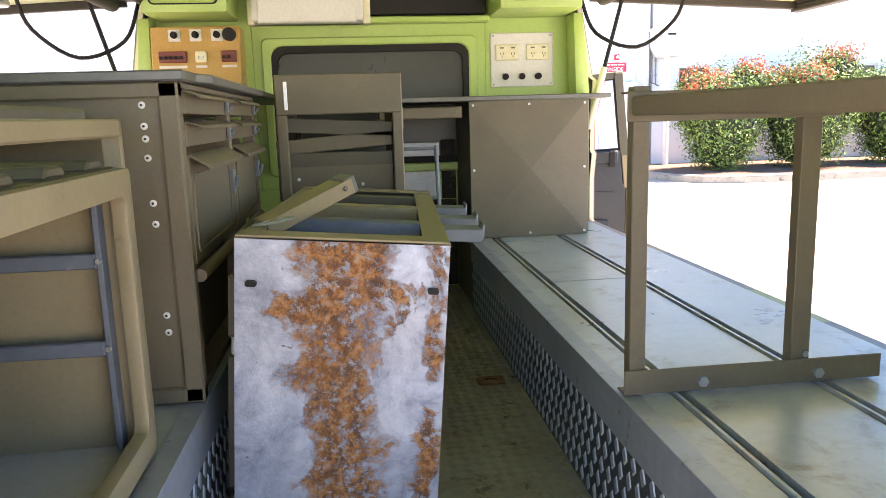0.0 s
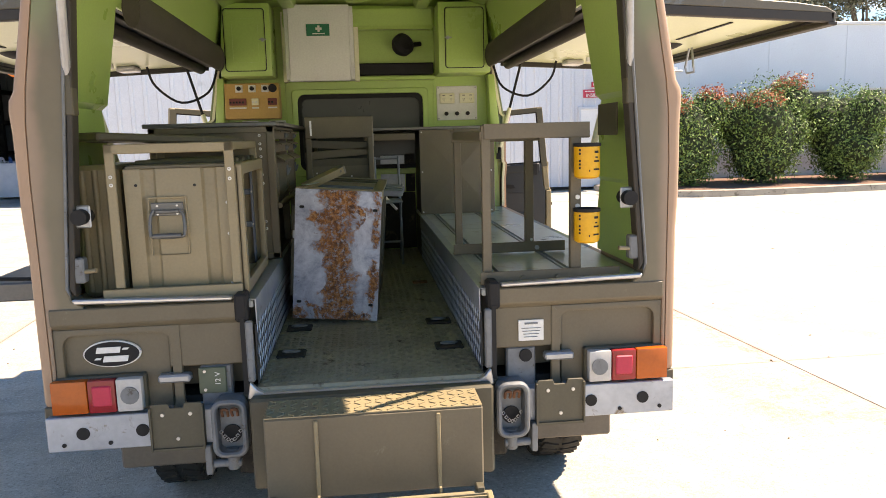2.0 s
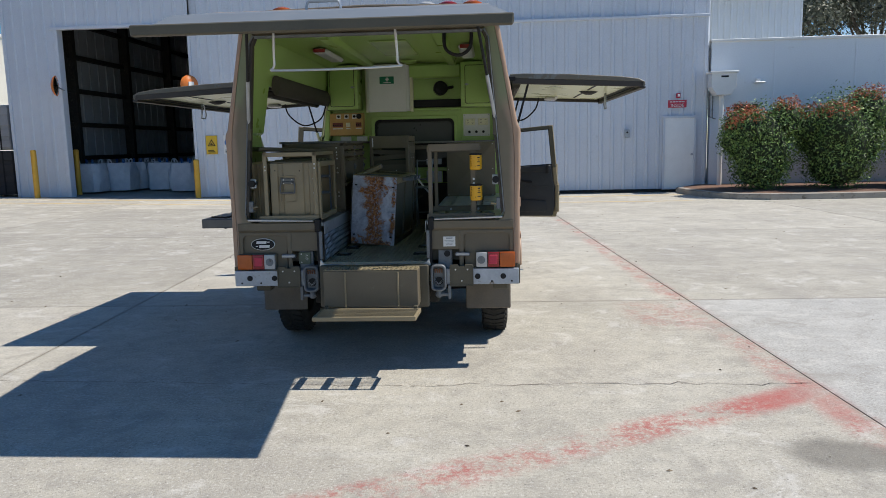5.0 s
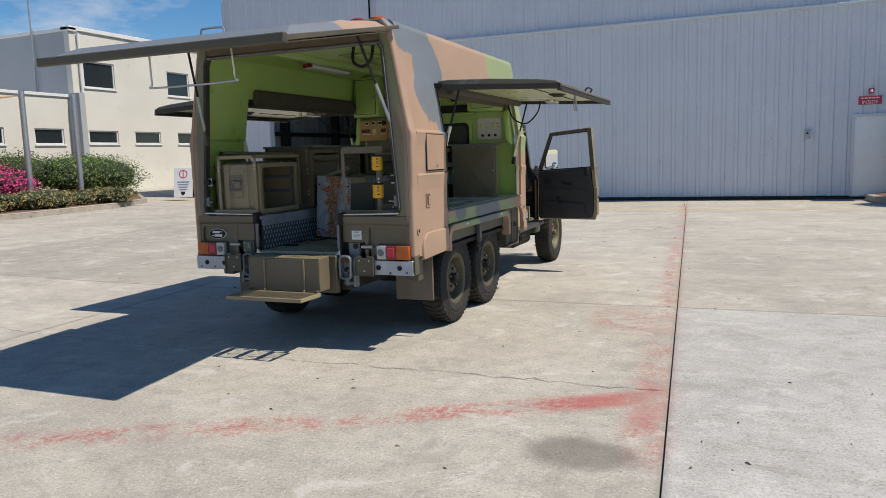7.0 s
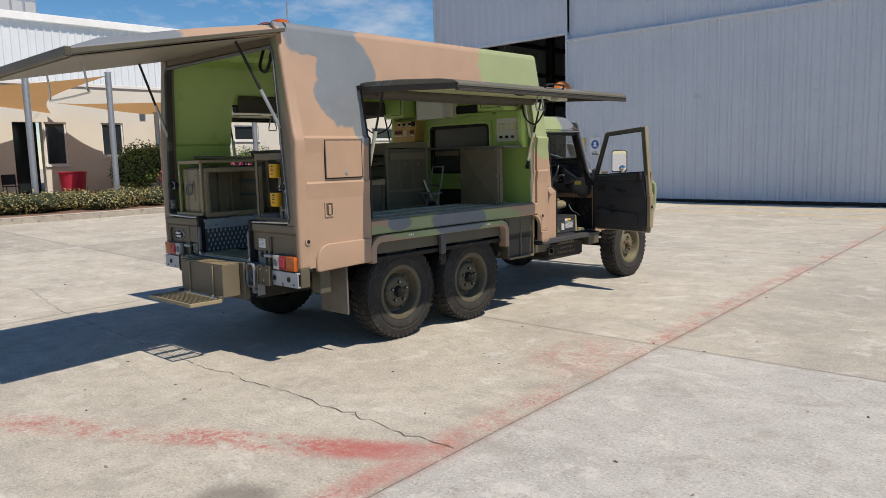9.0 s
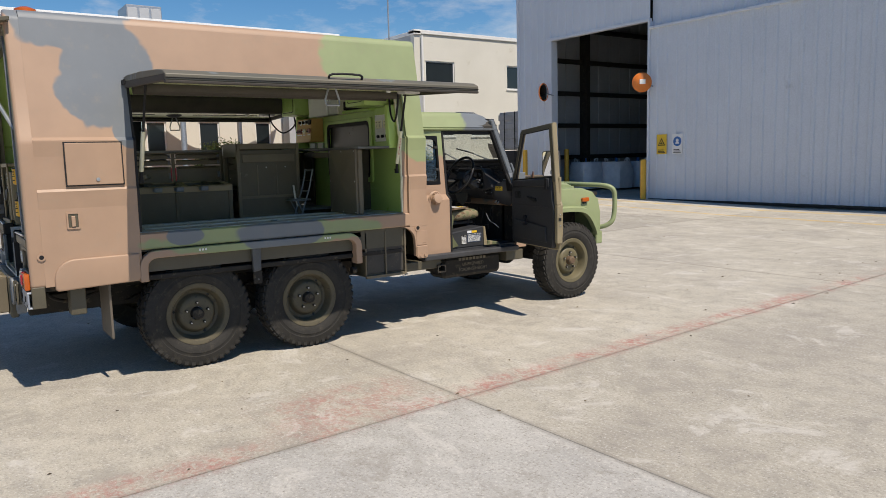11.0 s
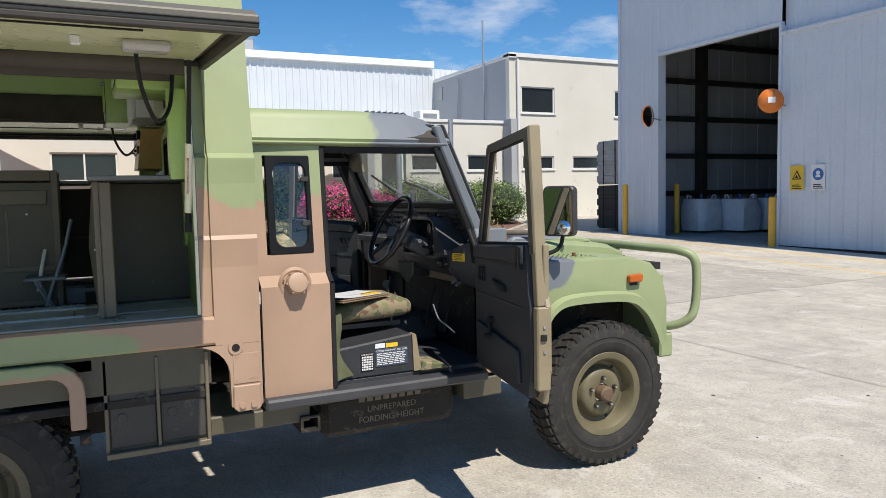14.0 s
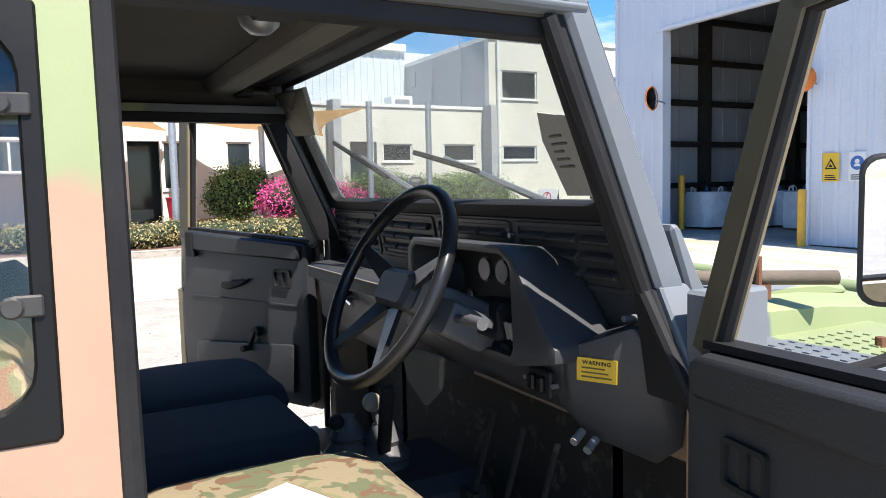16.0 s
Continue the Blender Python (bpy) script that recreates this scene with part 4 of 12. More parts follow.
box(bm, -24.1, -18.6, -30, 8, 0.2, 0.46)
structure("pavement_offices", bm, MULCH, "red-brown paved forecourt before the offices")


# ---- offices ----
def wall_with_openings(bm, x0, x1, ya, yb, z0, z1, holes):
    """A wall of thickness x0..x1 along y with rectangular holes (y0, y1, z0, z1), sorted along y and not overlapping."""
    ys = sorted({ya, yb, *[h[0] for h in holes], *[h[1] for h in holes]})
    for a, b in zip(ys, ys[1:]):
        over = sorted([h for h in holes if h[0] < (a + b) / 2 < h[1]], key=lambda h: h[2])
        z = z0
        for h in over:
            if h[2] > z:
                box(bm, x0, x1, a, b, z, h[2])
            z = h[3]
        if z < z1:
            box(bm, x0, x1, a, b, z, z1)


FACE_X = -24.2
WIN_NO = [10]


def office_window(y0, y1, z0, z1, x=None, split=False):
    x = FACE_X if x is None else x
    WIN_NO[0] += 1
    bm = bmesh.new()
    ring(bm, [(y0, z0), (y1, z0), (y1, z1), (y0, z1)], [(y0 + 0.06, z0 + 0.06), (y1 - 0.06, z0 + 0.06), (y1 - 0.06, z1 - 0.06), (y0 + 0.06, z1 - 0.06)], "x", x - 0.12, x - 0.05)
    w = structure("window_%d" % WIN_NO[0], bm, WHITE, "white framed office window with dark glass", 0.004)
    cube("pane", DARK_GLASS, w, x - 0.10, x - 0.09, y0 + 0.06, y1 - 0.06, z0 + 0.06, z1 - 0.06, 0)
    cube("sill", WHITE, w, x - 0.06, x + 0.06, y0 - 0.05, y1 + 0.05, z0 - 0.06, z0, 0.006)
    if split:
        cube("mullion", WHITE, w, x - 0.11, x - 0.04, (y0 + y1) / 2 - 0.03, (y0 + y1) / 2 + 0.03, z0 + 0.06, z1 - 0.06, 0.004)
    return w


def offices():
    two = [(20.18, 21.95, 5.06, 6.24), (25.4, 27.0, 5.0, 6.24), (29.0, 30.6, 5.0, 6.24), (20.2, 21.9, 2.54, 3.14), (22.95, 24.65, 2.54, 3.14), (25.9, 27.5, 2.54, 3.14), (28.6, 30.2, 2.54, 3.14)]
    bm = bmesh.new()
    wall_with_openings(bm, FACE_X - 0.3, FACE_X, 19.55, 42.0, 0.2, 7.5, two)
    w = structure("wall_office_two_storey", bm, RENDER_WALL, "cream rendered two-storey office wall")
    cube("parapet_cap", WHITE, w, FACE_X - 0.4, FACE_X + 0.08, 19.5, 42.0, 7.5, 7.68, 0.01)
    bm = bmesh.new()
    rod(bm, (FACE_X + 0.1, 19.95, 0.3), (FACE_X + 0.1, 19.95, 7.4), 0.06)
    part("downpipe", bm, WHITE, w, smooth=True)
    for o in two:
        office_window(*o)
    bm = bmesh.new()
    box(bm, -33.0, FACE_X - 0.3, 19.55, 19.85, 0.2, 7.45)
    g = structure("wall_office_side", bm, GREY_WALL, "grey rendered side wall of the offices")
    cube("parapet_cap", WHITE, g, -33, FACE_X + 0.08, 19.5, 19.9, 7.45, 7.62, 0.01)
    cube("vent", STEEL_GREY, g, -31.4, -30.9, 19.5, 19.56, 6.4, 7.1, 0.01)
    for x in (-29.0, -26.3):
        bm = bmesh.new()
        rod(bm, (x, 19.42, 4.6), (x, 19.42, 7.2 if x < -28 else 9.5), 0.04)
        part("pole", bm, STEEL_GREY, g)
    bm = bmesh.new()
    box(bm, -33, FACE_X - 0.3, 19.85, 42, 7.35, 7.45)
    structure("roof_office", bm, WHITE_CLAD, "flat pale roof of the offices")
    one = [(-2.2, -0.05, 0.5, 3.2), (1.4, 3.5, 2.2, 3.2), (5.75, 6.75, 0.5, 3.2), (6.82, 7.6, 1.6, 3.2), (8.9, 9.75, 1.9, 3.2), (11.3, 12.0, 2.2, 3.2), (13.42, 14.5, 0.4, 3.25), (14.75, 16.0, 2.5, 3.18), (17.4, 18.85, 2.5, 3.18)]
    bm = bmesh.new()
    wall_with_openings(bm, FACE_X - 0.3, FACE_X, -30.0, 19.5, 0.2, 4.55, one)
    w = structure("wall_office_low", bm, RENDER_WALL, "cream rendered single-storey office wall")
    cube("parapet_cap", WHITE, w, FACE_X - 0.4, FACE_X + 0.06, -30.0, 19.5, 4.55, 4.68, 0.01)
    cube("pilaster", GREY_WALL, w, FACE_X, FACE_X + 0.7, 12.55, 12.85, 0.2, 4.72, 0.01, "grey rendered pilaster")
    cube("pilaster", GREY_WALL, w, FACE_X, FACE_X + 0.7, 19.2, 19.5, 0.2, 4.72, 0.01, "grey rendered pilaster")
    for k, o in enumerate(one):
        if o[2] > 1:
            office_window(*o, split=(o[1] - o[0]) > 1.5)
    cube("recess_back", GREY_WALL, w, FACE_X - 1.5, FACE_X - 1.4, 13.2, 14.7, 0.2, 3.4, 0)
    cube("room_back", DARK_GLASS, w, FACE_X - 1.5, FACE_X - 1.4, 5.4, 7.0, 0.2, 3.4, 0)
    for y in (4.2, 10.6):
        l = thing("wall_lamp", FACE_X + 0.12, y, 3.75, "small grey bulkhead lamp on the office wall", "lamp", group="office wall lamps")
        cube("hood", STEEL_GREY, l, -0.12, 0.12, -0.12, 0.12, -0.10, 0.10, 0.02)
    bm = bmesh.new()
    box(bm, -33, FACE_X - 0.3, -30, 19.5, 4.4, 4.5)
    structure("roof_office_low", bm, WHITE_CLAD, "flat pale roof of the low offices")
    # tall ribbed hall behind
    bm = bmesh.new()
    corrugated(bm, -19.5, 40.0, 4.3, 8.2, 0, 0.35, 0.04)
    bm.transform(Matrix.Translation((-32.0, 0, 0)) @ Matrix.Rotation(radians(90), 4, "Z"))
    w = structure("wall_hall_behind", bm, WHITE_CLAD, "white ribbed cladding of a hall behind the offices")
    cube("eaves", WHITE, w, -32.4, -31.75, -40, 19.5, 8.2, 8.55, 0.02)
    cube("back_sheet", GREY_WALL, w, -32.4, -32.2, -40, 19.5, 4.3, 8.2, 0)
    ac = thing("roof_cooler", -36.5, 9.9, 8.55, "grey louvred cooling unit on the hall roof", "air conditioner")
    cube("case", STEEL_GREY, ac, -1.0, 1.0, -0.9, 0.9, 0, 1.35, 0.03)
    for k in range(3):
        cube("louvre", GREY_WALL, ac, 1.0, 1.03, -0.85 + 0.6 * k, -0.35 + 0.6 * k, 0.12, 1.2, 0.01)
    bm = bmesh.new()
    prism(bm, [(-32.3, 8.45), (-45, 9.4), (-45, 9.2), (-32.3, 8.3)], "y", -40, 19.5)
    structure("roof_hall_behind", bm, WHITE_CLAD, "white metal roof of the hall behind")
    # small roof-mounted air conditioner
    a2 = thing("air_conditioner", -27.5, 17.0, 4.5, "white boxed air conditioner on the low roof", "air conditioner")
    cube("case", WHITE, a2, -0.4, 0.4, -0.5, 0.5, 0, 0.9, 0.03)
    cube("grille", STEEL_GREY, a2, 0.4, 0.42, -0.35, 0.35, 0.2, 0.75, 0.01)


offices()


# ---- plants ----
# near-black green for filler cores: paints the shade deep inside each shrub
LEAF_SHADE = mat("painted_leaf_shade", (0.03, 0.045, 0.015), (0.012, 0.018, 0.008), 0.9, scale=6, fine=30, bump=0.8)

def leaf_cloud(bm, blobs, count, size, rng, flat=0.0):
    """Leaves as small bent quads on and in the given ellipsoids (x, y, z, rx, ry, rz)."""
    total = sum(b[3] * b[5] for b in blobs)
    for cx, cy, cz, rx, ry, rz in blobs:
        for _ in range(int(count * rx * rz / total)):
            d = Vector((rng.gauss(0, 1), rng.gauss(0, 1), rng.gauss(0, 1))).normalized()
            r = rng.uniform(0.55, 1.06) if rng.random() < 0.85 else rng.uniform(1.0, 1.22)
            wob = 1 + 0.18 * noise.noise(Vector((cx + d.x * 2.1, cy + d.y * 2.1, cz + d.z * 2.1)))
            p = Vector((cx + d.x * rx * r * wob, cy + d.y * ry * r * wob, cz + d.z * rz * r * wob))
            n = (d + 0.9 * Vector((rng.gauss(0, 1), rng.gauss(0, 1), rng.gauss(0, 1))).normalized()).normalized()
            u = n.orthogonal().normalized()
            u = Matrix.Rotation(rng.uniform(0, 6.3), 3, n) @ u
            v = n.cross(u)
            s = size * rng.uniform(0.6, 1.3)
            a, b, c, e = (bm.verts.new(p + q) for q in (-u * s, v * s * 0.45 + n * s * 0.15, u * s, -v * s * 0.45 + n * s * 0.15))
            bm.faces.new((a, b, c, e))


def stems(bm, x, y, z, h, spread, n, rng, r=0.03):
    for _ in range(n):
        a = rng.uniform(0, 6.28)
        q = (x + spread * math.cos(a) * rng.uniform(0.3, 1), y + spread * math.sin(a) * rng.uniform(0.3, 1), z + h * rng.uniform(0.7, 1))
        mid = ((x + q[0]) / 2 + rng.gauss(0, 0.06), (y + q[1]) / 2 + rng.gauss(0, 0.06), z + h * 0.45)
        rod(bm, (x + rng.gauss(0, 0.06), y + rng.gauss(0, 0.06), z), mid, r, 6, r * 0.7)
        rod(bm, mid, q, r * 0.7, 6, r * 0.25)


def shrub(x, y, blobs, leaf, label, count, size, seed, extra=None, category="bush", h=1.5, name="bush", group=""):
    rng = random.Random(seed)
    t = thing(name, x, y, rise(x) + 0.14, label, category, group=group)
    bm = bmesh.new()
    stems(bm, 0, 0, 0, h, h * 0.45, 9, rng)
    part("stem", bm, BARK, t)
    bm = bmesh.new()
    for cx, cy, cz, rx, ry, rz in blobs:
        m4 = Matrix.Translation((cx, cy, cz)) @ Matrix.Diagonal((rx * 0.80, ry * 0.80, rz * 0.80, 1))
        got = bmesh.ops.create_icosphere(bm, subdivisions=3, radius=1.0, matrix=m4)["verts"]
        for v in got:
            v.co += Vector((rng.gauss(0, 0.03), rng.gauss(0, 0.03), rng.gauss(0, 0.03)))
    raw_part("shade_core", bm, LEAF_SHADE, t, "dark core blobs standing in for shade between the leaves")
    bm = bmesh.new()
    leaf_cloud(bm, blobs, count, size, rng)
    me_ob = raw_part("foliage", bm, leaf, t)
    if extra:
        bm = bmesh.new()
        leaf_cloud(bm, extra[1], extra[2], size, rng)
        raw_part("young_foliage", bm, extra[0], t, extra[3])
    return t


def raw_part(name, bm, material, parent, label=""):
    me = bpy.data.meshes.new(name)
    bm.to_mesh(me)
    bm.free()
    me.materials.append(material)
    ob = new(name, me)
    ob.parent = parent
    if label:
        ob["label"] = label
    return ob


def big_bush(x, y, w, h, seed, red):
    rng = random.Random(seed)
    blobs = [(0, 0, h * 0.47, w * 0.43, w * 0.43, h * 0.44), (0, 0, h * 0.24, w * 0.36, w * 0.36, h * 0.24)]
    for _ in range(9):
        a = rng.uniform(0, 6.28)
        blobs.append((w * 0.3 * math.cos(a), w * 0.25 * math.sin(a), h * rng.uniform(0.26, 0.76), w * rng.uniform(0.18, 0.28), w * 0.25, h * rng.uniform(0.16, 0.24)))
    tips = [(b[0] * 1.05, b[1] - 0.1, b[2] + b[5] * 0.8, b[3] * 0.8, b[4] * 0.8, b[5] * 0.5) for b in blobs[2:] if b[2] > h * 0.45]
    tips = tips or [(0, 0, h * 0.9, w * 0.3, w * 0.3, h * 0.12)]
    extra = (BUSH_RED, tips, 2200, "red young leaf tips") if red else None
    return shrub(x, y, blobs, BUSH_GREEN, "dense green shrub with reddish young tips in the bed" if red else "dense green shrub in the mulched bed", 27000, 0.040, seed, extra, h=h * 0.6, group="shrubs before the low wing")


big_bush(8.22, 15.6, 1.95, 2.50, 11, True)
big_bush(10.25, 15.6, 2.35, 2.85, 12, True)
big_bush(12.6, 15.7, 2.1, 2.60, 13, False)
big_bush(15.3, 15.8, 2.3, 2.5, 14, True)

# low dry shrubs along the office kerb
rng0 = random.Random(5)
for k in range(16):
    y = -5.0 + 1.15 * k
    x = -15.4 + rng0.uniform(-0.35, 0.25)
    blobs = [(rng0.uniform(-0.6, 0.6), rng0.uniform(-0.5, 0.5), rng0.uniform(0.15, 0.3), rng0.uniform(0.45, 0.7), rng0.uniform(0.45, 0.7), rng0.uniform(0.2, 0.32)) for _ in range(5)]
    shrub(x, y, blobs, DRY_SHRUB, "low dry olive-brown groundcover shrub behind the kerb", 4200, 0.034, 40 + k, h=0.3, name="groundcover", category="shrub", group="groundcover by the kerb")
# dark hedge, pink blossom and green mound behind
shrub(-19.5, 8.1, [(0, 0, 0.95, 0.8, 0.65, 0.80), (0.2, 0.45, 1.15, 0.6, 0.5, 0.6), (0.1, -0.4, 0.9, 0.5, 0.5, 0.6)], HEDGE, "dark green rounded bush before the office wall", 9000, 0.05, 71, h=1.0)
shrub(-18.0, 9.3, [(0, 0, 0.8, 0.8, 0.9, 0.6), (0.2, 0.9, 0.75, 0.8, 0.9, 0.55), (0.4, 1.7, 0.6, 0.7, 0.7, 0.45)], PINK, "bougainvillea covered in pink blossom", 11000, 0.045, 72, (HEDGE, [(0, 0.5, 0.7, 0.9, 1.2, 0.6)], 900, "green leaves among the blossom"), h=0.9)
shrub(-19.0, 12.4, [(0, 0, 0.9, 1.1, 1.3, 0.7), (0.3, 1.6, 0.8, 1.1, 1.2, 0.65), (0.2, 3.0, 0.7, 1.0, 1.0, 0.6)], HEDGE, "clipped green hedge mound by the offices", 15000, 0.042, 73, h=1.0, name="hedge", category="hedge")
shrub(-18.3, 15.4, [(0, 0, 0.7, 1.2, 1.2, 0.7), (-1.4, 0.6, 0.8, 1.2, 1.1, 0.7), (-2.6, 1.0, 0.8, 1.1, 1.0, 0.7)], HEDGE, "clipped green hedge mound by the offices", 15000, 0.042, 74, h=1.0, name="hedge", category="hedge")


def gum_tree(x, y, h, seed):
    rng = random.Random(seed)
    t = thing("gum_tree", x, y, 0, "tall grey-green gum tree behind the low wing", "tree", group="gum trees")
    bm = bmesh.new()
    rod(bm, (0, 0, -0.1), (0.2, 0.1, h * 0.45), 0.32, 10, 0.2)
    blobs = []
    for k in range(18):
        a = rng.uniform(0, 6.28)
        r = h * rng.uniform(0.12, 0.36)
        q = (0.2 + r * math.cos(a), r * math.sin(a), h * rng.uniform(0.55, 0.95))
        rod(bm, (0.2, 0.1, h * rng.uniform(0.3, 0.45)), q, 0.11, 7, 0.03)
        blobs.append((*q, h * rng.uniform(0.09, 0.15), h * 0.12, h * rng.uniform(0.07, 0.12)))
    part("trunk", bm, BARK, t)
    bm = bmesh.new()
    leaf_cloud(bm, blobs, 26000, 0.10, rng)
    raw_part("crown", bm, GUM_LEAF, t)


gum_tree(13.5, 33.0, 11.0, 31)
gum_tree(20.0, 34.0, 12.0, 32)
gum_tree(27.0, 35.0, 11.0, 33)


# ---- shade sails and poles ----
def sail_pole(x, y, top):
    p = thing("sail_pole", x, y, rise(x) + 0.15, "grey galvanised steel shade sail pole in the garden", "pole", group="shade sail poles")
    bm = bmesh.new()
    rod(bm, (0, 0, 0), (0, 0, top - rise(x) - 0.15), 0.085, 14)
    part("pole", bm, STEEL_GREY, p, smooth=True)
    return p


for x, y, top in ((-16.3, 3.8, 3.95), (-16.3, 6.0, 4.2), (-17.0, 11.2, 3.85), (-16.8, 12.9, 3.85), (-19.5, 8.9, 3.5)):
    sail_pole(x, y, top)


def shade_sail(corners, sag, label):
    bm = bmesh.new()
    n = 12
    A, B, C, D = (Vector(c) for c in corners)
    rows = []
    for i in range(n + 1):
        u = i / n
        row = []
        for j in range(n + 1):
            v = j / n
            uu, vv = u + 0.10 * math.sin(math.pi * v) * (0.5 - u) * 2 * (1 if abs(u - 0.5) > 0 else 0), v + 0.10 * math.sin(math.pi * u) * (0.5 - v) * 2
            p = A * (1 - uu) * (1 - vv) + B * uu * (1 - vv) + C * uu * vv + D * (1 - uu) * vv
            p.z -= sag * math.sin(math.pi * u) * math.sin(math.pi * v)
            row.append(bm.verts.new(p))
        rows.append(row)
    for i in range(n):
        for j in range(n):
            bm.faces.new((rows[i][j], rows[i + 1][j], rows[i + 1][j + 1], rows[i][j + 1]))
    bmesh.ops.solidify(bm, geom=bm.faces[:], thickness=0.01)
    return tagged(finish(bm, "shade_sail", SAIL, smooth=True), label, "shade sail", "shade sails")


shade_sail([(-16.3, 6.0, 4.1), (-16.3, -1.0, 3.2), (-23.9, -0.5, 4.1), (-23.9, 7.0, 3.5)], 0.25, "tan shade sail stretched before the offices")
shade_sail([(-17.0, 11.2, 3.7), (-16.3, 6.0, 3.3), (-23.9, 7.0, 3.9), (-23.9, 12.3, 3.4)], 0.25, "tan shade sail stretched before the offices")


# ---- the truck: six-wheeled workshop truck; x across (0 is its middle), y from its rear face forward ----
ROOF_PANEL = mat("pale_green_gloss_panel", (0.40, 0.52, 0.19), (0.36, 0.47, 0.16), 0.22, scale=3, bump=0.02)
TRUCK = thing("truck", 0.035, 0, 0, "six-wheeled army workshop truck in camouflage with its hatches open", "truck")
AISLE, FLOOR_Z, SHELF_Z = 0.372, 0.765, 1.045
RAIL_Z, OPEN_Z = 1.04, 2.07          # side opening: sill and lintel
BAY0, BAY1, LEN = 0.66, 2.83, 3.06   # side opening along y, and the body's front end


# the body's section: height and half width, with two soft swages
SECTION = [(0.72, 1.030), (1.24, 1.030), (1.345, 1.040), (1.353, 1.041), (1.370, 1.031), (1.58, 1.034), (1.675, 1.043), (1.683, 1.043), (1.703, 1.019), (2.07, 0.9557), (2.47, 0.885)]
SKIN = [z for z, _ in SECTION]


def half_at(z):
    """Half the body's width at height z, on its outer skin."""
    for (za, xa), (zb, xb) in zip(SECTION, SECTION[1:]):
        if z <= zb:
            return xa + (xb - xa) * (z - za) / (zb - za)
    return SECTION[-1][1]


def skin_outline(z0, z1, t, s, inset=0.0):
    zs = [z0] + [z for z in SKIN if z0 + 0.002 < z < z1 - 0.002] + [z1]
    return [(s * (half_at(z) - inset), z) for z in zs] + [(s * (half_at(z) - inset - t), z) for z in reversed(zs)]


def skin(name, y0, y1, z0, z1, s, material=None, t=0.03, inset=0.0, label="", bevel=0.0):
    bm = bmesh.new()
    prism(bm, skin_outline(z0, z1, t, s, inset), "y", y0, y1)
    return part(name, bm, material or CAMO, TRUCK, label, bevel)


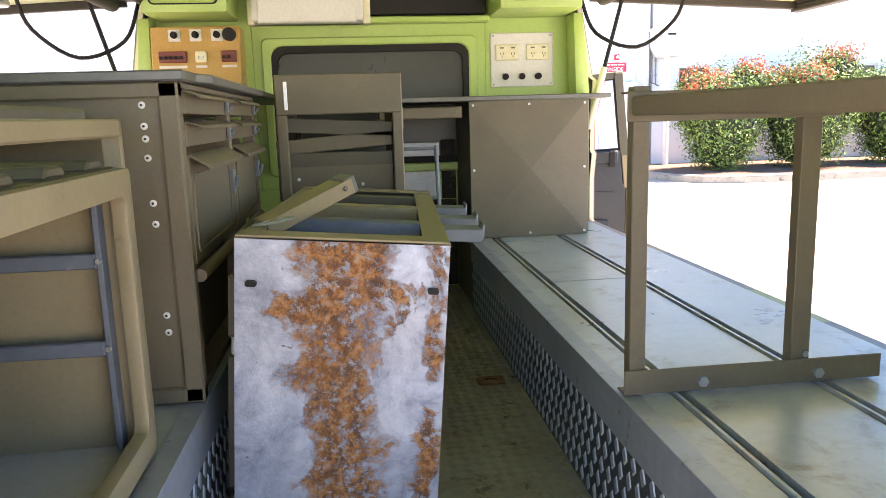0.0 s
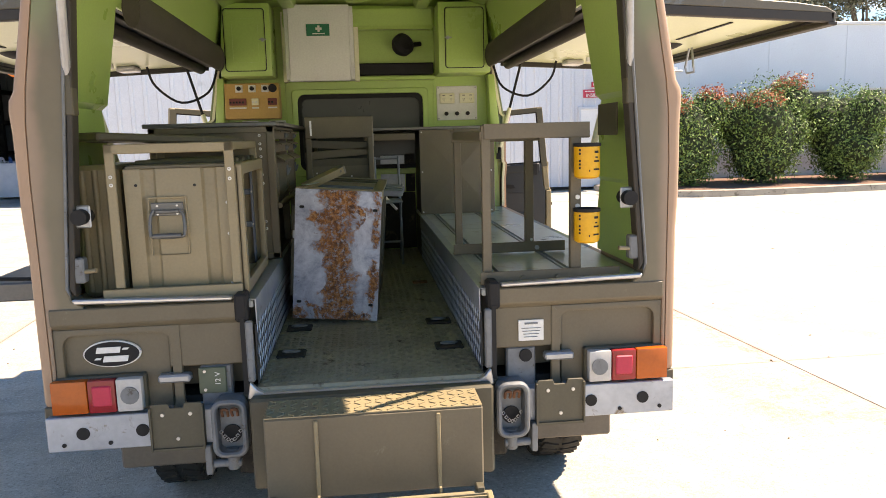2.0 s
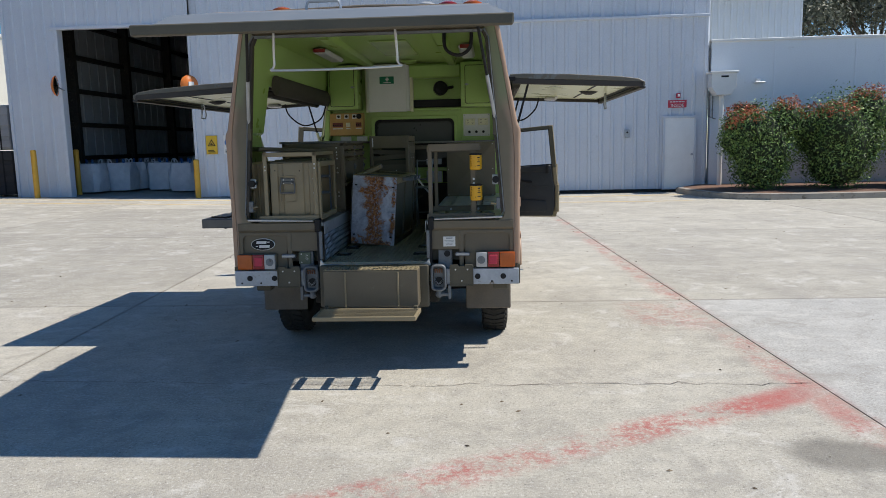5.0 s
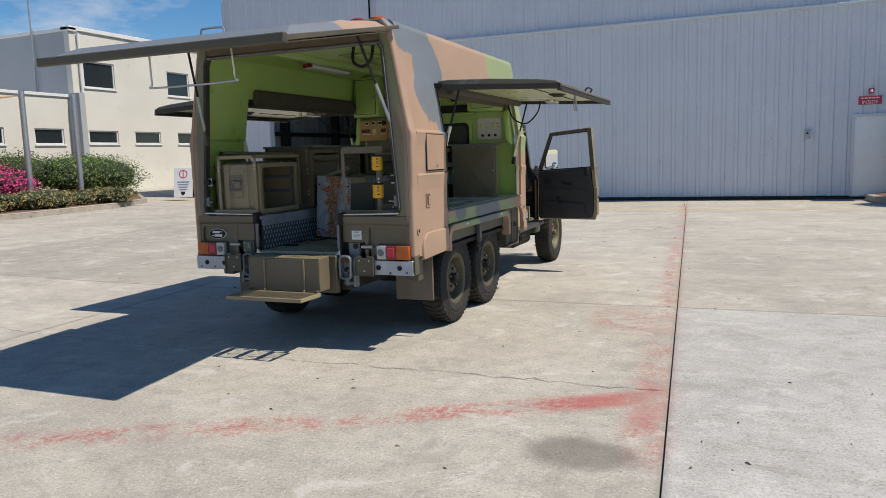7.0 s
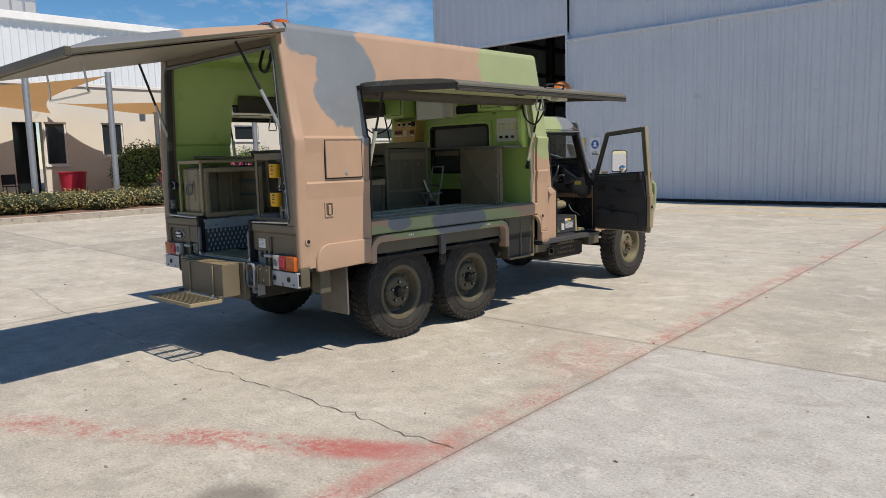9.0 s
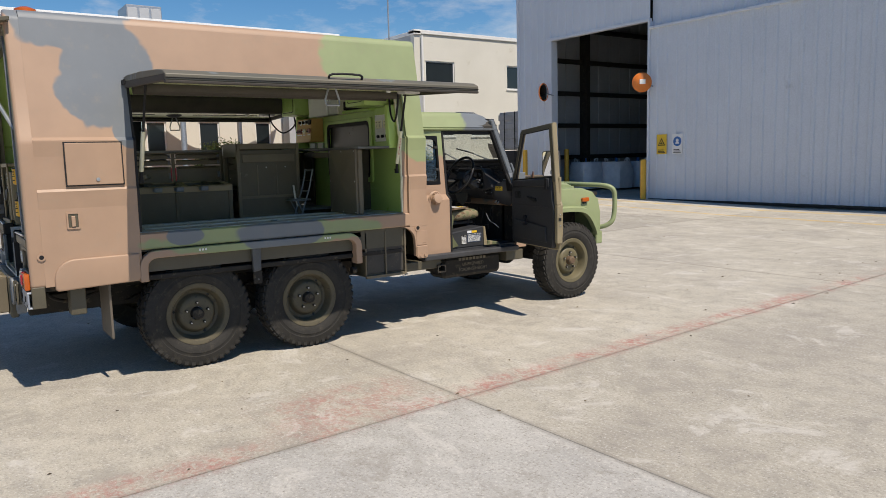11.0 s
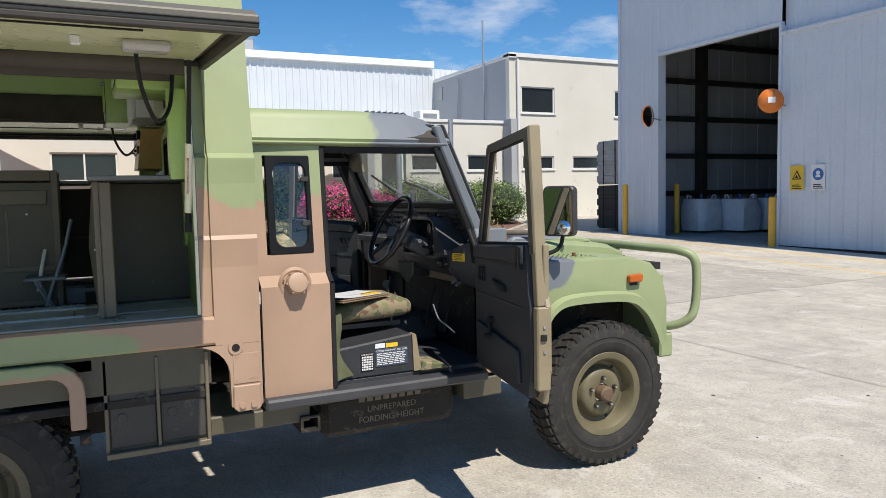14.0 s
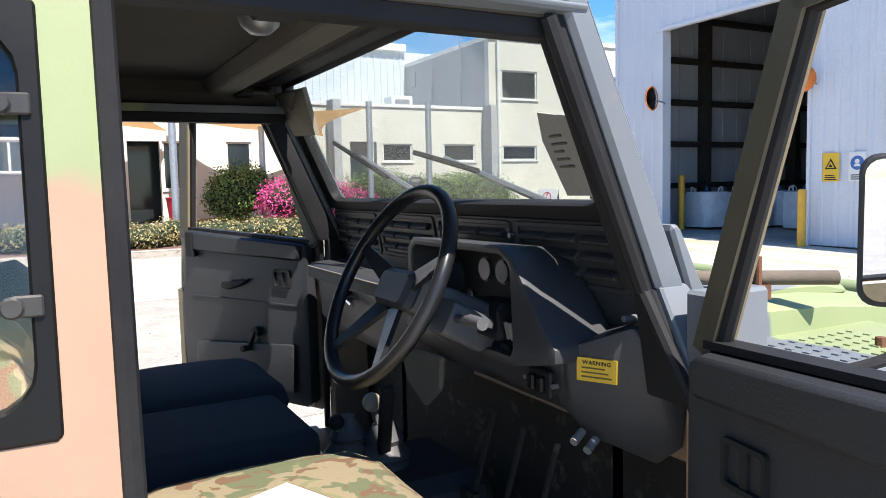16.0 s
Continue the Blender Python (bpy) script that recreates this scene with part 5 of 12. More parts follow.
def canopy():
    for s in (1, -1):
        skin("rear_quarter", 0.0553, BAY0, 0.735, OPEN_Z, s)
        skin("front_pillar", 2.876, LEN, 0.92, OPEN_Z, s)
        skin("opening_rim", BAY1, 2.8755, RAIL_Z + 0.001, OPEN_Z, s, CAMO, 0.02, 0.026, "recessed painted rim of the side opening")
        skin("cantrail", 0.0553, LEN, OPEN_Z, 2.47, s, label="camouflaged upper side of the canopy")
        # sill rail with a rolled lower lip
        bm = bmesh.new()
        prism(bm, [(s * 0.99, 0.925), (s * 1.028, 0.925), (s * 1.036, 0.935), (s * 1.036, 1.03), (s * 1.02, RAIL_Z), (s * 0.96, RAIL_Z), (s * 0.96, 1.01), (s * 0.99, 1.0)], "y", BAY0, 2.8755)
        part("sill_rail", bm, CAMO, TRUCK, "camouflaged rail under the side opening")
        # front skirt beside the cab, with a rounded cut-out ahead of the battery box
        pts = [(2.795, 0.919)] + [(2.795 + 0.135 * math.sin(a), 0.79 + 0.129 * math.cos(a)) for a in (0.25, 0.5, 0.75, 1.0, 1.25, 1.5)] + [(2.932, 0.655), (3.06, 0.655), (3.06, 0.919)]
        bm = bmesh.new()
        prism(bm, [(y, z) for y, z in pts], "x", s * 0.995, s * 1.030)
        part("front_skirt", bm, CAMO, TRUCK)
        bm = bmesh.new()
        prism(bm, rrect(2.942, 3.05, 0.752, 0.878, 0.006), "x", *sorted((s * 1.030, s * 1.0335)))
        ap = part("access_plate", bm, CAMO, TRUCK, "riveted tan access plate", 0.001)
        for y, z in ((2.956, 0.866), (3.036, 0.866), (2.956, 0.766), (3.010, 0.772), (3.022, 0.772), (3.036, 0.772)):
            bm = bmesh.new()
            rod(bm, (s * 1.033, y, z), (s * 1.0355, y, z), 0.0045, 8)
            part("rivet", bm, CAMO, ap)
        bm = bmesh.new()
        prism(bm, [(2.938, 0.745), (3.05, 0.745), (3.052, 0.648), (3.04, 0.635), (2.955, 0.635), (2.938, 0.65)], "x", *sorted((s * 1.030, s * 1.042)))
        bk = part("body_bracket", bm, CAMO, TRUCK, "tan body mounting bracket", 0.004)
        for y in (2.972, 3.02):
            bm = bmesh.new()
            rod(bm, (s * 1.041, y, 0.662), (s * 1.051, y, 0.662), 0.013, 12)
            part("bolt_head", bm, CAMO, bk, smooth=True)
        bm = bmesh.new()
        rod(bm, (s * 1.02, 2.955, 0.905), (s * 1.036, 2.955, 0.905), 0.03, 16)
        part("port_ring", bm, CAMO, TRUCK)
        bm = bmesh.new()
        rod(bm, (s * 1.03, 2.955, 0.905), (s * 1.0385, 2.955, 0.905), 0.016, 14)
        part("port", bm, BLACK, TRUCK)
        # linings
        skin("side_lining", 0.06, BAY0, 1.06, OPEN_Z, s, GREEN_IN, 0.012, 0.034, "apple-green inner side wall")
        skin("pillar_lining", BAY1, LEN - 0.03, 1.06, OPEN_Z, s, GREEN_IN, 0.012, 0.034)
        skin("upper_lining", 0.06, LEN - 0.03, OPEN_Z, 2.43, s, GREEN_IN, 0.012, 0.034, "apple-green upper inner wall")
        # white seals round the side opening
        bm = bmesh.new()
        prism(bm, skin_outline(1.05, OPEN_Z, 0.018, s, 0.024), "y", BAY1 - 0.014, BAY1 - 0.002)
        part("seal", bm, CREAM_LINER, TRUCK, "pale rubber edge seal")
        bm = bmesh.new()
        prism(bm, skin_outline(1.05, OPEN_Z, 0.02, s, -0.004), "y", BAY0 + 0.002, BAY0 + 0.016)
        part("seal", bm, BLACK, TRUCK, "black rubber edge seal")
        # gully over the hatch hinge
        bm = bmesh.new()
        box(bm, min(s * 0.95, s * 1.03), max(s * 0.95, s * 1.03), BAY0 - 0.03, BAY1 + 0.05, 2.055, 2.09)
        part("hinge_rail", bm, BLACK, TRUCK, "dark hinge rail over the side opening", 0.004)
    # roof shell
    bm = bmesh.new()
    out = [(-0.885, 2.47), (-0.876, 2.50), (-0.85, 2.52), (-0.4, 2.54), (0, 2.545), (0.4, 2.54), (0.85, 2.52), (0.876, 2.50), (0.885, 2.47)]
    prism(bm, out + [(0.855, 2.47), (0.8, 2.485), (0, 2.505), (-0.8, 2.485), (-0.855, 2.47)], "y", 0.057, LEN)
    part("roof", bm, CAMO, TRUCK, "camouflaged moulded canopy roof", smooth=True)
    bm = bmesh.new()
    prism(bm, [(-0.83, 2.40), (-0.7, 2.448), (0, 2.465), (0.7, 2.448), (0.83, 2.40), (0.83, 2.392), (0.7, 2.437), (0, 2.452), (-0.7, 2.437), (-0.83, 2.392)], "y", 0.04, LEN - 0.04)
    part("headlining", bm, GREEN_IN, TRUCK, "apple-green roof lining", smooth=True)
    for x in (-0.63, 0.63):
        bm = bmesh.new()
        box(bm, x - 0.065, x + 0.065, 1.26, 2.0, 2.385, 2.43)
        tl = part("tube_lamp", bm, WHITE, TRUCK, "white tube lamp on the green roof lining", 0.02)
        for y in (1.24, 2.0):
            cube("lamp_end", LAMP_RED, tl, x - 0.05, x + 0.05, y, y + 0.02, 2.39, 2.42, 0.004, "dark red lamp end")
        bm = bmesh.new()
        prism(bm, [(x * 0.60, 2.45), (x * 0.63, 2.402), (x * 0.75, 2.398), (x * 0.78, 2.445)], "y", 0.10, 2.72)
        part("roof_beam", bm, GREEN_IN, TRUCK, "", 0.008, True, 2)
    bm = bmesh.new()
    box(bm, -0.17, 0.15, 1.05, 2.05, 2.435, 2.447)
    part("roof_hatch_panel", bm, ROOF_PANEL, TRUCK, "glossy pale green roof panel", 0.006)
    # light pods and lift ring on the roof
    for x, m_, l in ((-0.62, LAMP_AMBER, "amber roof lamp"), (0.40, LAMP_WHITE, "white roof lamp"), (0.55, LAMP_RED, "red roof lamp"), (0.72, LAMP_AMBER, "amber roof lamp")):
        bm = bmesh.new()
        lathe(bm, [(0.0, 0.0), (0.07, 0.0), (0.065, 0.025), (0.03, 0.04), (0.0, 0.042)], False, 16, (x, 0.12, 2.525))
        part("roof_lamp", bm, m_, TRUCK, l, smooth=True)


def rear_face():
    # pillars and header as one hoop round the rear opening
    outer_r = [(1.030, 0.735), (1.030, 1.22), (1.036, 1.33), (1.037, 1.37), (1.037, 1.58), (1.041, 1.655), (1.038, 1.685), (1.022, 1.715), (0.9557, 2.07), (0.885, 2.47), (0.83, 2.52)]
    inner_r = [(0.985, 0.735), (0.985, 0.995), (0.88, 0.995), (0.88, 1.055), (0.915, 1.075), (0.925, 1.115), (0.83, 2.30), (0.80, 2.36)]
    for s in (1, -1):
        mid_r = [(0.997, 0.735), (0.998, 1.20), (0.999, 1.45), (0.994, 1.62), (0.984, 1.72), (0.926, 2.07), (0.852, 2.47), (0.805, 2.50)]
        bm = bmesh.new()
        prism(bm, [(s * x, z) for x, z in outer_r] + [(s * x, z) for x, z in reversed(mid_r)], "y", -0.03, 0.055)
        part("rear_pillar", bm, CAMO, TRUCK, "camouflaged rear corner pillar", 0.022, True, 3, lambda co: co.y > 0.05 or abs(co.x) < half_at(min(co.z, 2.47)) - 0.02)
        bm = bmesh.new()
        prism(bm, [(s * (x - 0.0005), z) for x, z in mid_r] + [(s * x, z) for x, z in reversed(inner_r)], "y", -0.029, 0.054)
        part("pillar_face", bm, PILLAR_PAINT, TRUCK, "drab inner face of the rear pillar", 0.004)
        # polished edge strip along the opening
        bm = bmesh.new()
        prism(bm, [(s * 0.912, 1.09), (s * 0.925, 1.115), (s * 0.83, 2.30), (s * 0.80, 2.36), (s * 0.793, 2.352), (s * 0.822, 2.295), (s * 0.917, 1.115)], "y", -0.042, -0.022)
        part("opening_trim", bm, JAW, TRUCK, "dull metal edge trim of the rear opening", 0.003)
        bm = bmesh.new()
        prism(bm, [(s * 0.898, 1.09), (s * 0.916, 1.115), (s * 0.821, 2.295), (s * 0.792, 2.352), (s * 0.778, 2.345), (s * 0.804, 2.29), (s * 0.899, 1.115)], "y", -0.034, 0.02)
        part("opening_seal", bm, EDGE_DARK, TRUCK, "dark rubber seal of the rear opening", 0.003)
        bm = bmesh.new()
        prism(bm, [(s * 0.43, 1.058), (s * 0.905, 1.066), (s * 0.912, 1.082), (s * 0.43, 1.070)], "y", -0.042, -0.012)
        part("sill_trim", bm, ALU, TRUCK, "pale sill strip of the rear opening", 0.004)
        # stepped panel below the sill
        bm = bmesh.new()
        x0, x1 = sorted((s * 0.40, s * 0.985))
        prism(bm, [(-0.035, 1.052), (0.06, 1.052), (0.06, 0.99), (0.0, 0.965), (-0.02, 0.985), (-0.035, 1.0)], "x", x0, x1)
        part("rear_sill", bm, KHAKI, TRUCK, "", 0.004)
        x0, x1 = sorted((s * 0.405, s * 0.64))
        bm = bmesh.new()
        box(bm, x0, x1, -0.018, 0.012, 0.845, 0.985)
        part("rear_panel", bm, KHAKI, TRUCK, "", 0.004)
        x0, x1 = sorted((s * 0.64, s * 0.985))
        bm = bmesh.new()
        box(bm, x0, x1, -0.002, 0.02, 0.66, 0.97)
        part("recess_panel", bm, KHAKI, TRUCK, "", 0.004)
        bm = bmesh.new()
        ring(bm, [(s * x, z) for x, z in rrect(0.602, 0.984, 0.66, 0.984, 0.004)], [(s * x, z) for x, z in rrect(0.632, 0.958, 0.70, 0.962, 0.035)], "y", -0.023, -0.001)
        part("recess_frame", bm, KHAKI, TRUCK, "drab panel edge round the recess", 0.005, True, 2)
        # lamp cluster
        xs_ = [(s * 0.72, s * 0.80, LAMP_WHITE, "white reversing lens"), (s * 0.80, s * 0.885, LAMP_RED, "red lamp lens"), (s * 0.885, s * 0.995, LAMP_AMBER, "amber indicator lens")]
        base = cube("rear_lamp", OLIVE, TRUCK, *sorted((s * 0.715, s * 1.0)), -0.03, 0.02, 0.716, 0.832, 0.006, "rear lamp cluster with white, red and amber lenses")
        for a, b, m_, l in xs_:
            a, b = sorted((a, b))
            bm = bmesh.new()
            box(bm, a + 0.001, b - 0.001, -0.062, -0.028, 0.722, 0.828)
            part("lens", bm, m_, base, l, 0.007, True, 2)
        bm = bmesh.new()
        rod(bm, (s * 0.757, -0.06, 0.775), (s * 0.757, -0.067, 0.775), 0.028, 16)
        part("bulb_spot", bm, JAW, base)
        bm = bmesh.new()
        a, b = sorted((s * 0.812, s * 0.87))
        box(bm, a, b, -0.068, -0.06, 0.745, 0.81)
        part("reflector", bm, SIGN_RED, base, "red reflector", 0.004)
        # bumper beam with holes and hinged plate
        a, b = sorted((s * 0.50, s * 1.02))
        bm = bmesh.new()
        prism(bm, [(-0.055, 0.60), (-0.055, 0.712), (0.05, 0.712), (0.05, 0.70), (-0.043, 0.70), (-0.043, 0.612), (0.05, 0.612), (0.05, 0.60)], "x", a, b)
        bumper = part("bumper", bm, ZINC, TRUCK, "galvanised bumper beam", 0.003)
        for hx in (0.73, 0.91):
            bm = bmesh.new()
            rod(bm, (s * hx, -0.052, 0.657), (s * hx, -0.059, 0.657), 0.02, 16)
            part("hole", bm, BLACK, bumper)
        for hx in (0.56, 0.66, 0.83, 0.97):
            bm = bmesh.new()
            rod(bm, (s * hx, -0.052, 0.622), (s * hx, -0.058, 0.622), 0.007, 8)
            part("hole", bm, BLACK, bumper)
        a, b = sorted((s * 0.535, s * 0.70))
        bm = bmesh.new()
        m4 = (a + b) / 2
        prism(bm, [(a, 0.598), (b, 0.598), (b, 0.735), (b - 0.008, 0.745), (m4 + 0.025, 0.745), (m4 + 0.02, 0.73), (m4 - 0.02, 0.73), (m4 - 0.025, 0.745), (a + 0.008, 0.745), (a, 0.735)], "y", -0.078, -0.07)
        tray = part("fold_plate", bm, OLIVE, bumper, "olive folded cover plate", 0.002)
        bm = bmesh.new()
        box(bm, a, b, -0.085, -0.06, 0.592, 0.60)
        box(bm, a, a + 0.006, -0.088, -0.06, 0.595, 0.735)
        box(bm, b - 0.006, b, -0.088, -0.06, 0.595, 0.735)
        part("plate_edge", bm, OLIVE, bumper)
        for dx, z in ((0.04, 0.71), (0.125, 0.71), (0.083, 0.63)):
            bm = bmesh.new()
            rod(bm, (a + dx, -0.078, z), (a + dx, -0.083, z), 0.006, 8)
            part("rivet", bm, ALU, bumper)
        # number lamp and bracket
        bm = bmesh.new()
        box(bm, *sorted((s * 0.575, s * 0.675)), -0.045, -0.005, 0.80, 0.826)
        part("plate_lamp", bm, STEEL_GREY, TRUCK, "", 0.006)
        bm = bmesh.new()
        box(bm, *sorted((s * 0.45, s * 0.55)), -0.012, 0.02, 0.70, 0.845)
        box(bm, *sorted((s * 0.50, s * 0.53)), -0.03, 0.02, 0.60, 0.70)
        part("bracket", bm, JAW, TRUCK, "dull grey corner bracket", 0.006)
        bm = bmesh.new()
        rod(bm, (s * 0.515, -0.012, 0.815), (s * 0.515, -0.018, 0.815), 0.022, 14)
        part("bracket_hole", bm, BLACK, TRUCK)
        # towing jaw
        bm = bmesh.new()
        ring(bm, [(s * 0.455 + u, 0.655 + v) for u, v in rrect(-0.055, 0.055, -0.095, 0.095, 0.035)], [(s * 0.455 + u, 0.655 + v) for u, v in rrect(-0.038, 0.038, -0.078, 0.078, 0.022)], "y", -0.10, -0.04)
        jaw = part("tow_jaw", bm, JAW, TRUCK, "grey cast towing jaw", 0.006, True)
        bm = bmesh.new()
        box(bm, s * 0.455 - 0.045, s * 0.455 + 0.045, -0.05, 0.0, 0.565, 0.745)
        part("jaw_back", bm, JAW, jaw, "", 0.01)
        bm = bmesh.new()
        rod(bm, (s * 0.455, -0.05, 0.625), (s * 0.455, -0.056, 0.625), 0.03, 16)
        part("jaw_hole", bm, BLACK, jaw)
        for dx in (-0.015, 0.015):
            bm = bmesh.new()
            tube(bm, smooth_line([(s * 0.455 + dx - 0.008, -0.07, 0.69), (s * 0.455 + dx - 0.008, -0.085, 0.715), (s * 0.455 + dx + 0.008, -0.085, 0.715), (s * 0.455 + dx + 0.008, -0.07, 0.69)], 3), 0.005, 6)
            part("jaw_lug", bm, RUSTY, jaw)
        bm = bmesh.new()
        for k in range(7):
            a_ = k / 6
            tube(bm, [(s * 0.455 - 0.03 + 0.06 * a_ + 0.006 * math.cos(q), -0.075, 0.64 - 0.03 * math.sin(math.pi * a_) + 0.006 * math.sin(q)) for q in (0, 1.5, 3, 4.5)], 0.002, 5, True)
        part("chain", bm, STEEL_GREY, jaw)
        bm = bmesh.new()
        rod(bm, (s * 0.43, -0.06, 0.53), (s * 0.52, -0.06, 0.53), 0.014)
        rod(bm, (s * 0.455, -0.06, 0.51), (s * 0.455, -0.06, 0.58), 0.02)
        box(bm, s * 0.53 - 0.01, s * 0.53 + 0.01, -0.08, -0.02, 0.50, 0.60)
        part("tow_pin", bm, JAW, jaw, "", 0.003)
        # corner foot under the body
        bm = bmesh.new()
        box(bm, *sorted((s * 1.0, s * 1.03)), -0.03, 0.05, 0.60, 0.74)
        part("corner_bracket", bm, OLIVE, TRUCK, "", 0.004)
        # sill corner pieces beside the aisle
        bm = bmesh.new()
        a, b = sorted((s * 0.385, s * 0.425))
        box(bm, a, b, -0.047, 0.03, 0.985, 1.078)
        part("corner_cap", bm, BLACK, TRUCK, "dark rubber corner cap", 0.008)
        bm = bmesh.new()
        box(bm, *sorted((s * 0.372, s * 0.395)), -0.055, -0.03, 0.79, 0.99)
        part("aisle_edge", bm, JAW, TRUCK, "", 0.005)
        bm = bmesh.new()
        box(bm, *sorted((s * 0.395, s * 0.41)), -0.05, 0.0, 0.75, 1.0)
        part("aisle_seal", bm, BLACK, TRUCK)
    # header
    bm = bmesh.new()
    prism(bm, [(-0.83, 2.52), (0, 2.54), (0.83, 2.52), (0.80, 2.36), (-0.80, 2.36)], "y", -0.02, 0.055)
    part("rear_header", bm, KHAKI, TRUCK, "drab header over the rear opening", 0.008)
    bm = bmesh.new()
    prism(bm, [(-0.79, 2.352), (0.79, 2.352), (0.785, 2.335), (-0.785, 2.335)], "y", -0.035, -0.01)
    part("opening_trim", bm, JAW, TRUCK)
    # aisle lip, floor end beam
    bm = bmesh.new()
    prism(bm, [(-0.39, 0.79), (-0.37, 0.765), (-0.35, 0.752), (0.35, 0.752), (0.37, 0.765), (0.39, 0.79), (0.40, 0.735), (-0.40, 0.735)], "y", -0.055, -0.03)
    part("aisle_lip", bm, ALU, TRUCK, "bright lip at the aisle's end", 0.003)
    bm = bmesh.new()
    box(bm, -0.42, 0.42, -0.03, 0.06, 0.62, 0.75)
    part("end_beam", bm, OLIVE, TRUCK, "", 0.006)
    # notice plate and badge
    bm = bmesh.new()
    box(bm, 0.49, 0.575, -0.024, -0.0185, 0.868, 0.938)
    notice = part("notice_plate", bm, WHITE, TRUCK, "small white notice plate with faint grey print")
    bm = bmesh.new()
    box(bm, 0.51, 0.555, -0.0265, -0.0245, 0.924, 0.930)
    for k in range(4):
        box(bm, 0.499 + 0.003 * k, 0.566 - 0.004 * k, -0.0265, -0.0245, 0.910 - 0.010 * k, 0.9116 - 0.010 * k)
    part("printing", bm, JAW, notice)
    bm = bmesh.new()
    prism(bm, [(-0.815 + 0.088 * math.cos(a * math.pi / 14), 0.898 + 0.043 * math.sin(a * math.pi / 14)) for a in range(28)], "y", -0.012, -0.003)
    badge = part("badge", bm, WHITE, TRUCK, "black oval maker's badge with a white rim")
    bm = bmesh.new()
    prism(bm, [(-0.815 + 0.083 * math.cos(a * math.pi / 14), 0.898 + 0.039 * math.sin(a * math.pi / 14)) for a in range(28)], "y", -0.0165, -0.0125)
    part("badge_field", bm, BLACK, badge)
    bm = bmesh.new()
    for x0, x1, z0, z1 in ((-0.862, -0.79, 0.903, 0.922), (-0.783, -0.765, 0.912, 0.918), (-0.868, -0.85, 0.882, 0.888), (-0.843, -0.768, 0.874, 0.893)):
        prism(bm, [(x0, z0), (x1, z0), (x1 + 0.005, z1), (x0 + 0.005, z1)], "y", -0.0205, -0.017)
    part("badge_mark", bm, WHITE, badge)
    # socket plate on one tow bracket
    bm = bmesh.new()
    box(bm, -0.555, -0.468, -0.022, -0.013, 0.752, 0.838)
    sp = part("socket_plate", bm, GREEN_DRAB, TRUCK, "drab green socket plate", 0.003)
    text_part("12 V", 0.024, WHITE, sp, pose(-0.487, -0.0228, 0.80, 90, -90, 0))
    for z in (0.765, 0.826):
        bm = bmesh.new()
        rod(bm, (-0.535, -0.022, z), (-0.535, -0.026, z), 0.005, 8)
        part("plate_screw", bm, ALU, sp)
    # step box on its back plate, with the folded-down grated tread
    bm = bmesh.new()
    box(bm, -0.388, 0.388, -0.108, -0.056, 0.45, 0.75)
    step = part("step_box", bm, OLIVE, TRUCK, "olive sheet-metal step box below the aisle", 0.008)
    bm = bmesh.new()
    box(bm, -0.327, 0.327, -0.26, -0.109, 0.485, 0.740)
    part("box_body", bm, KHAKI, step, "drab box with two front straps", 0.005)
    bm = bmesh.new()
    box(bm, -0.325, 0.325, -0.258, -0.110, 0.741, 0.7445)
    part("step_top", bm, PALE_KHAKI, step, "chequer-plate step top")
    bm = bmesh.new()
    for k in range(20):
        for j in range(5):
            x, y = -0.31 + 0.0325 * k, -0.245 + 0.03 * j
            a = 0.7 if (k + j) % 2 else -0.7
            box(bm, -0.012, 0.012, -0.0025, 0.0025, -0.0015, 0.0015, Matrix.Translation((x, y, 0.746)) @ Matrix.Rotation(a, 4, "Z"))
    tagged(part("chequer_pattern", bm, PALE_KHAKI, step), kind="stuff")
    for x in (-0.175, 0.19):
        cube("strap", PALE_KHAKI, step, x - 0.006, x + 0.006, -0.27, -0.261, 0.49, 0.73, 0.002)
        cube("strap_foot", PALE_KHAKI, step, x - 0.004, x + 0.004, -0.285, -0.27, 0.485, 0.50, 0.001)
    bm = bmesh.new()
    ring(bm, [(-0.346, -0.545), (0.335, -0.545), (0.346, -0.286), (-0.346, -0.286)], [(-0.328, -0.528), (0.318, -0.528), (0.328, -0.302), (-0.328, -0.302)], "z", 0.455, 0.484)
    tread = part("step_tread", bm, PALE_KHAKI, TRUCK, "folded-down grated step tread", 0.003)
    for k in range(9):
        y = -0.508 + 0.0235 * k
        cube("grate_bar", PALE_KHAKI, tread, -0.328, 0.326, y, y + 0.005, 0.468, 0.482, 0)
    for x in (-0.19, 0.0, 0.19):
        cube("grate_rib", PALE_KHAKI, tread, x - 0.024, x + 0.024, -0.528, -0.302, 0.458, 0.467, 0)
    for x in (-0.31, 0.31):
        cube("tread_arm", OLIVE, tread, x - 0.012, x + 0.012, -0.30, -0.262, 0.46, 0.50, 0.003)


GREEN_DRAB = mat("drab_green_plate", (0.10, 0.125, 0.085), (0.08, 0.10, 0.065), 0.5, scale=8, bump=0.05)
EDGE_DARK = mat("dark_edge_rubber", (0.045, 0.038, 0.030), (0.032, 0.028, 0.023), 0.6, scale=8, bump=0.1)


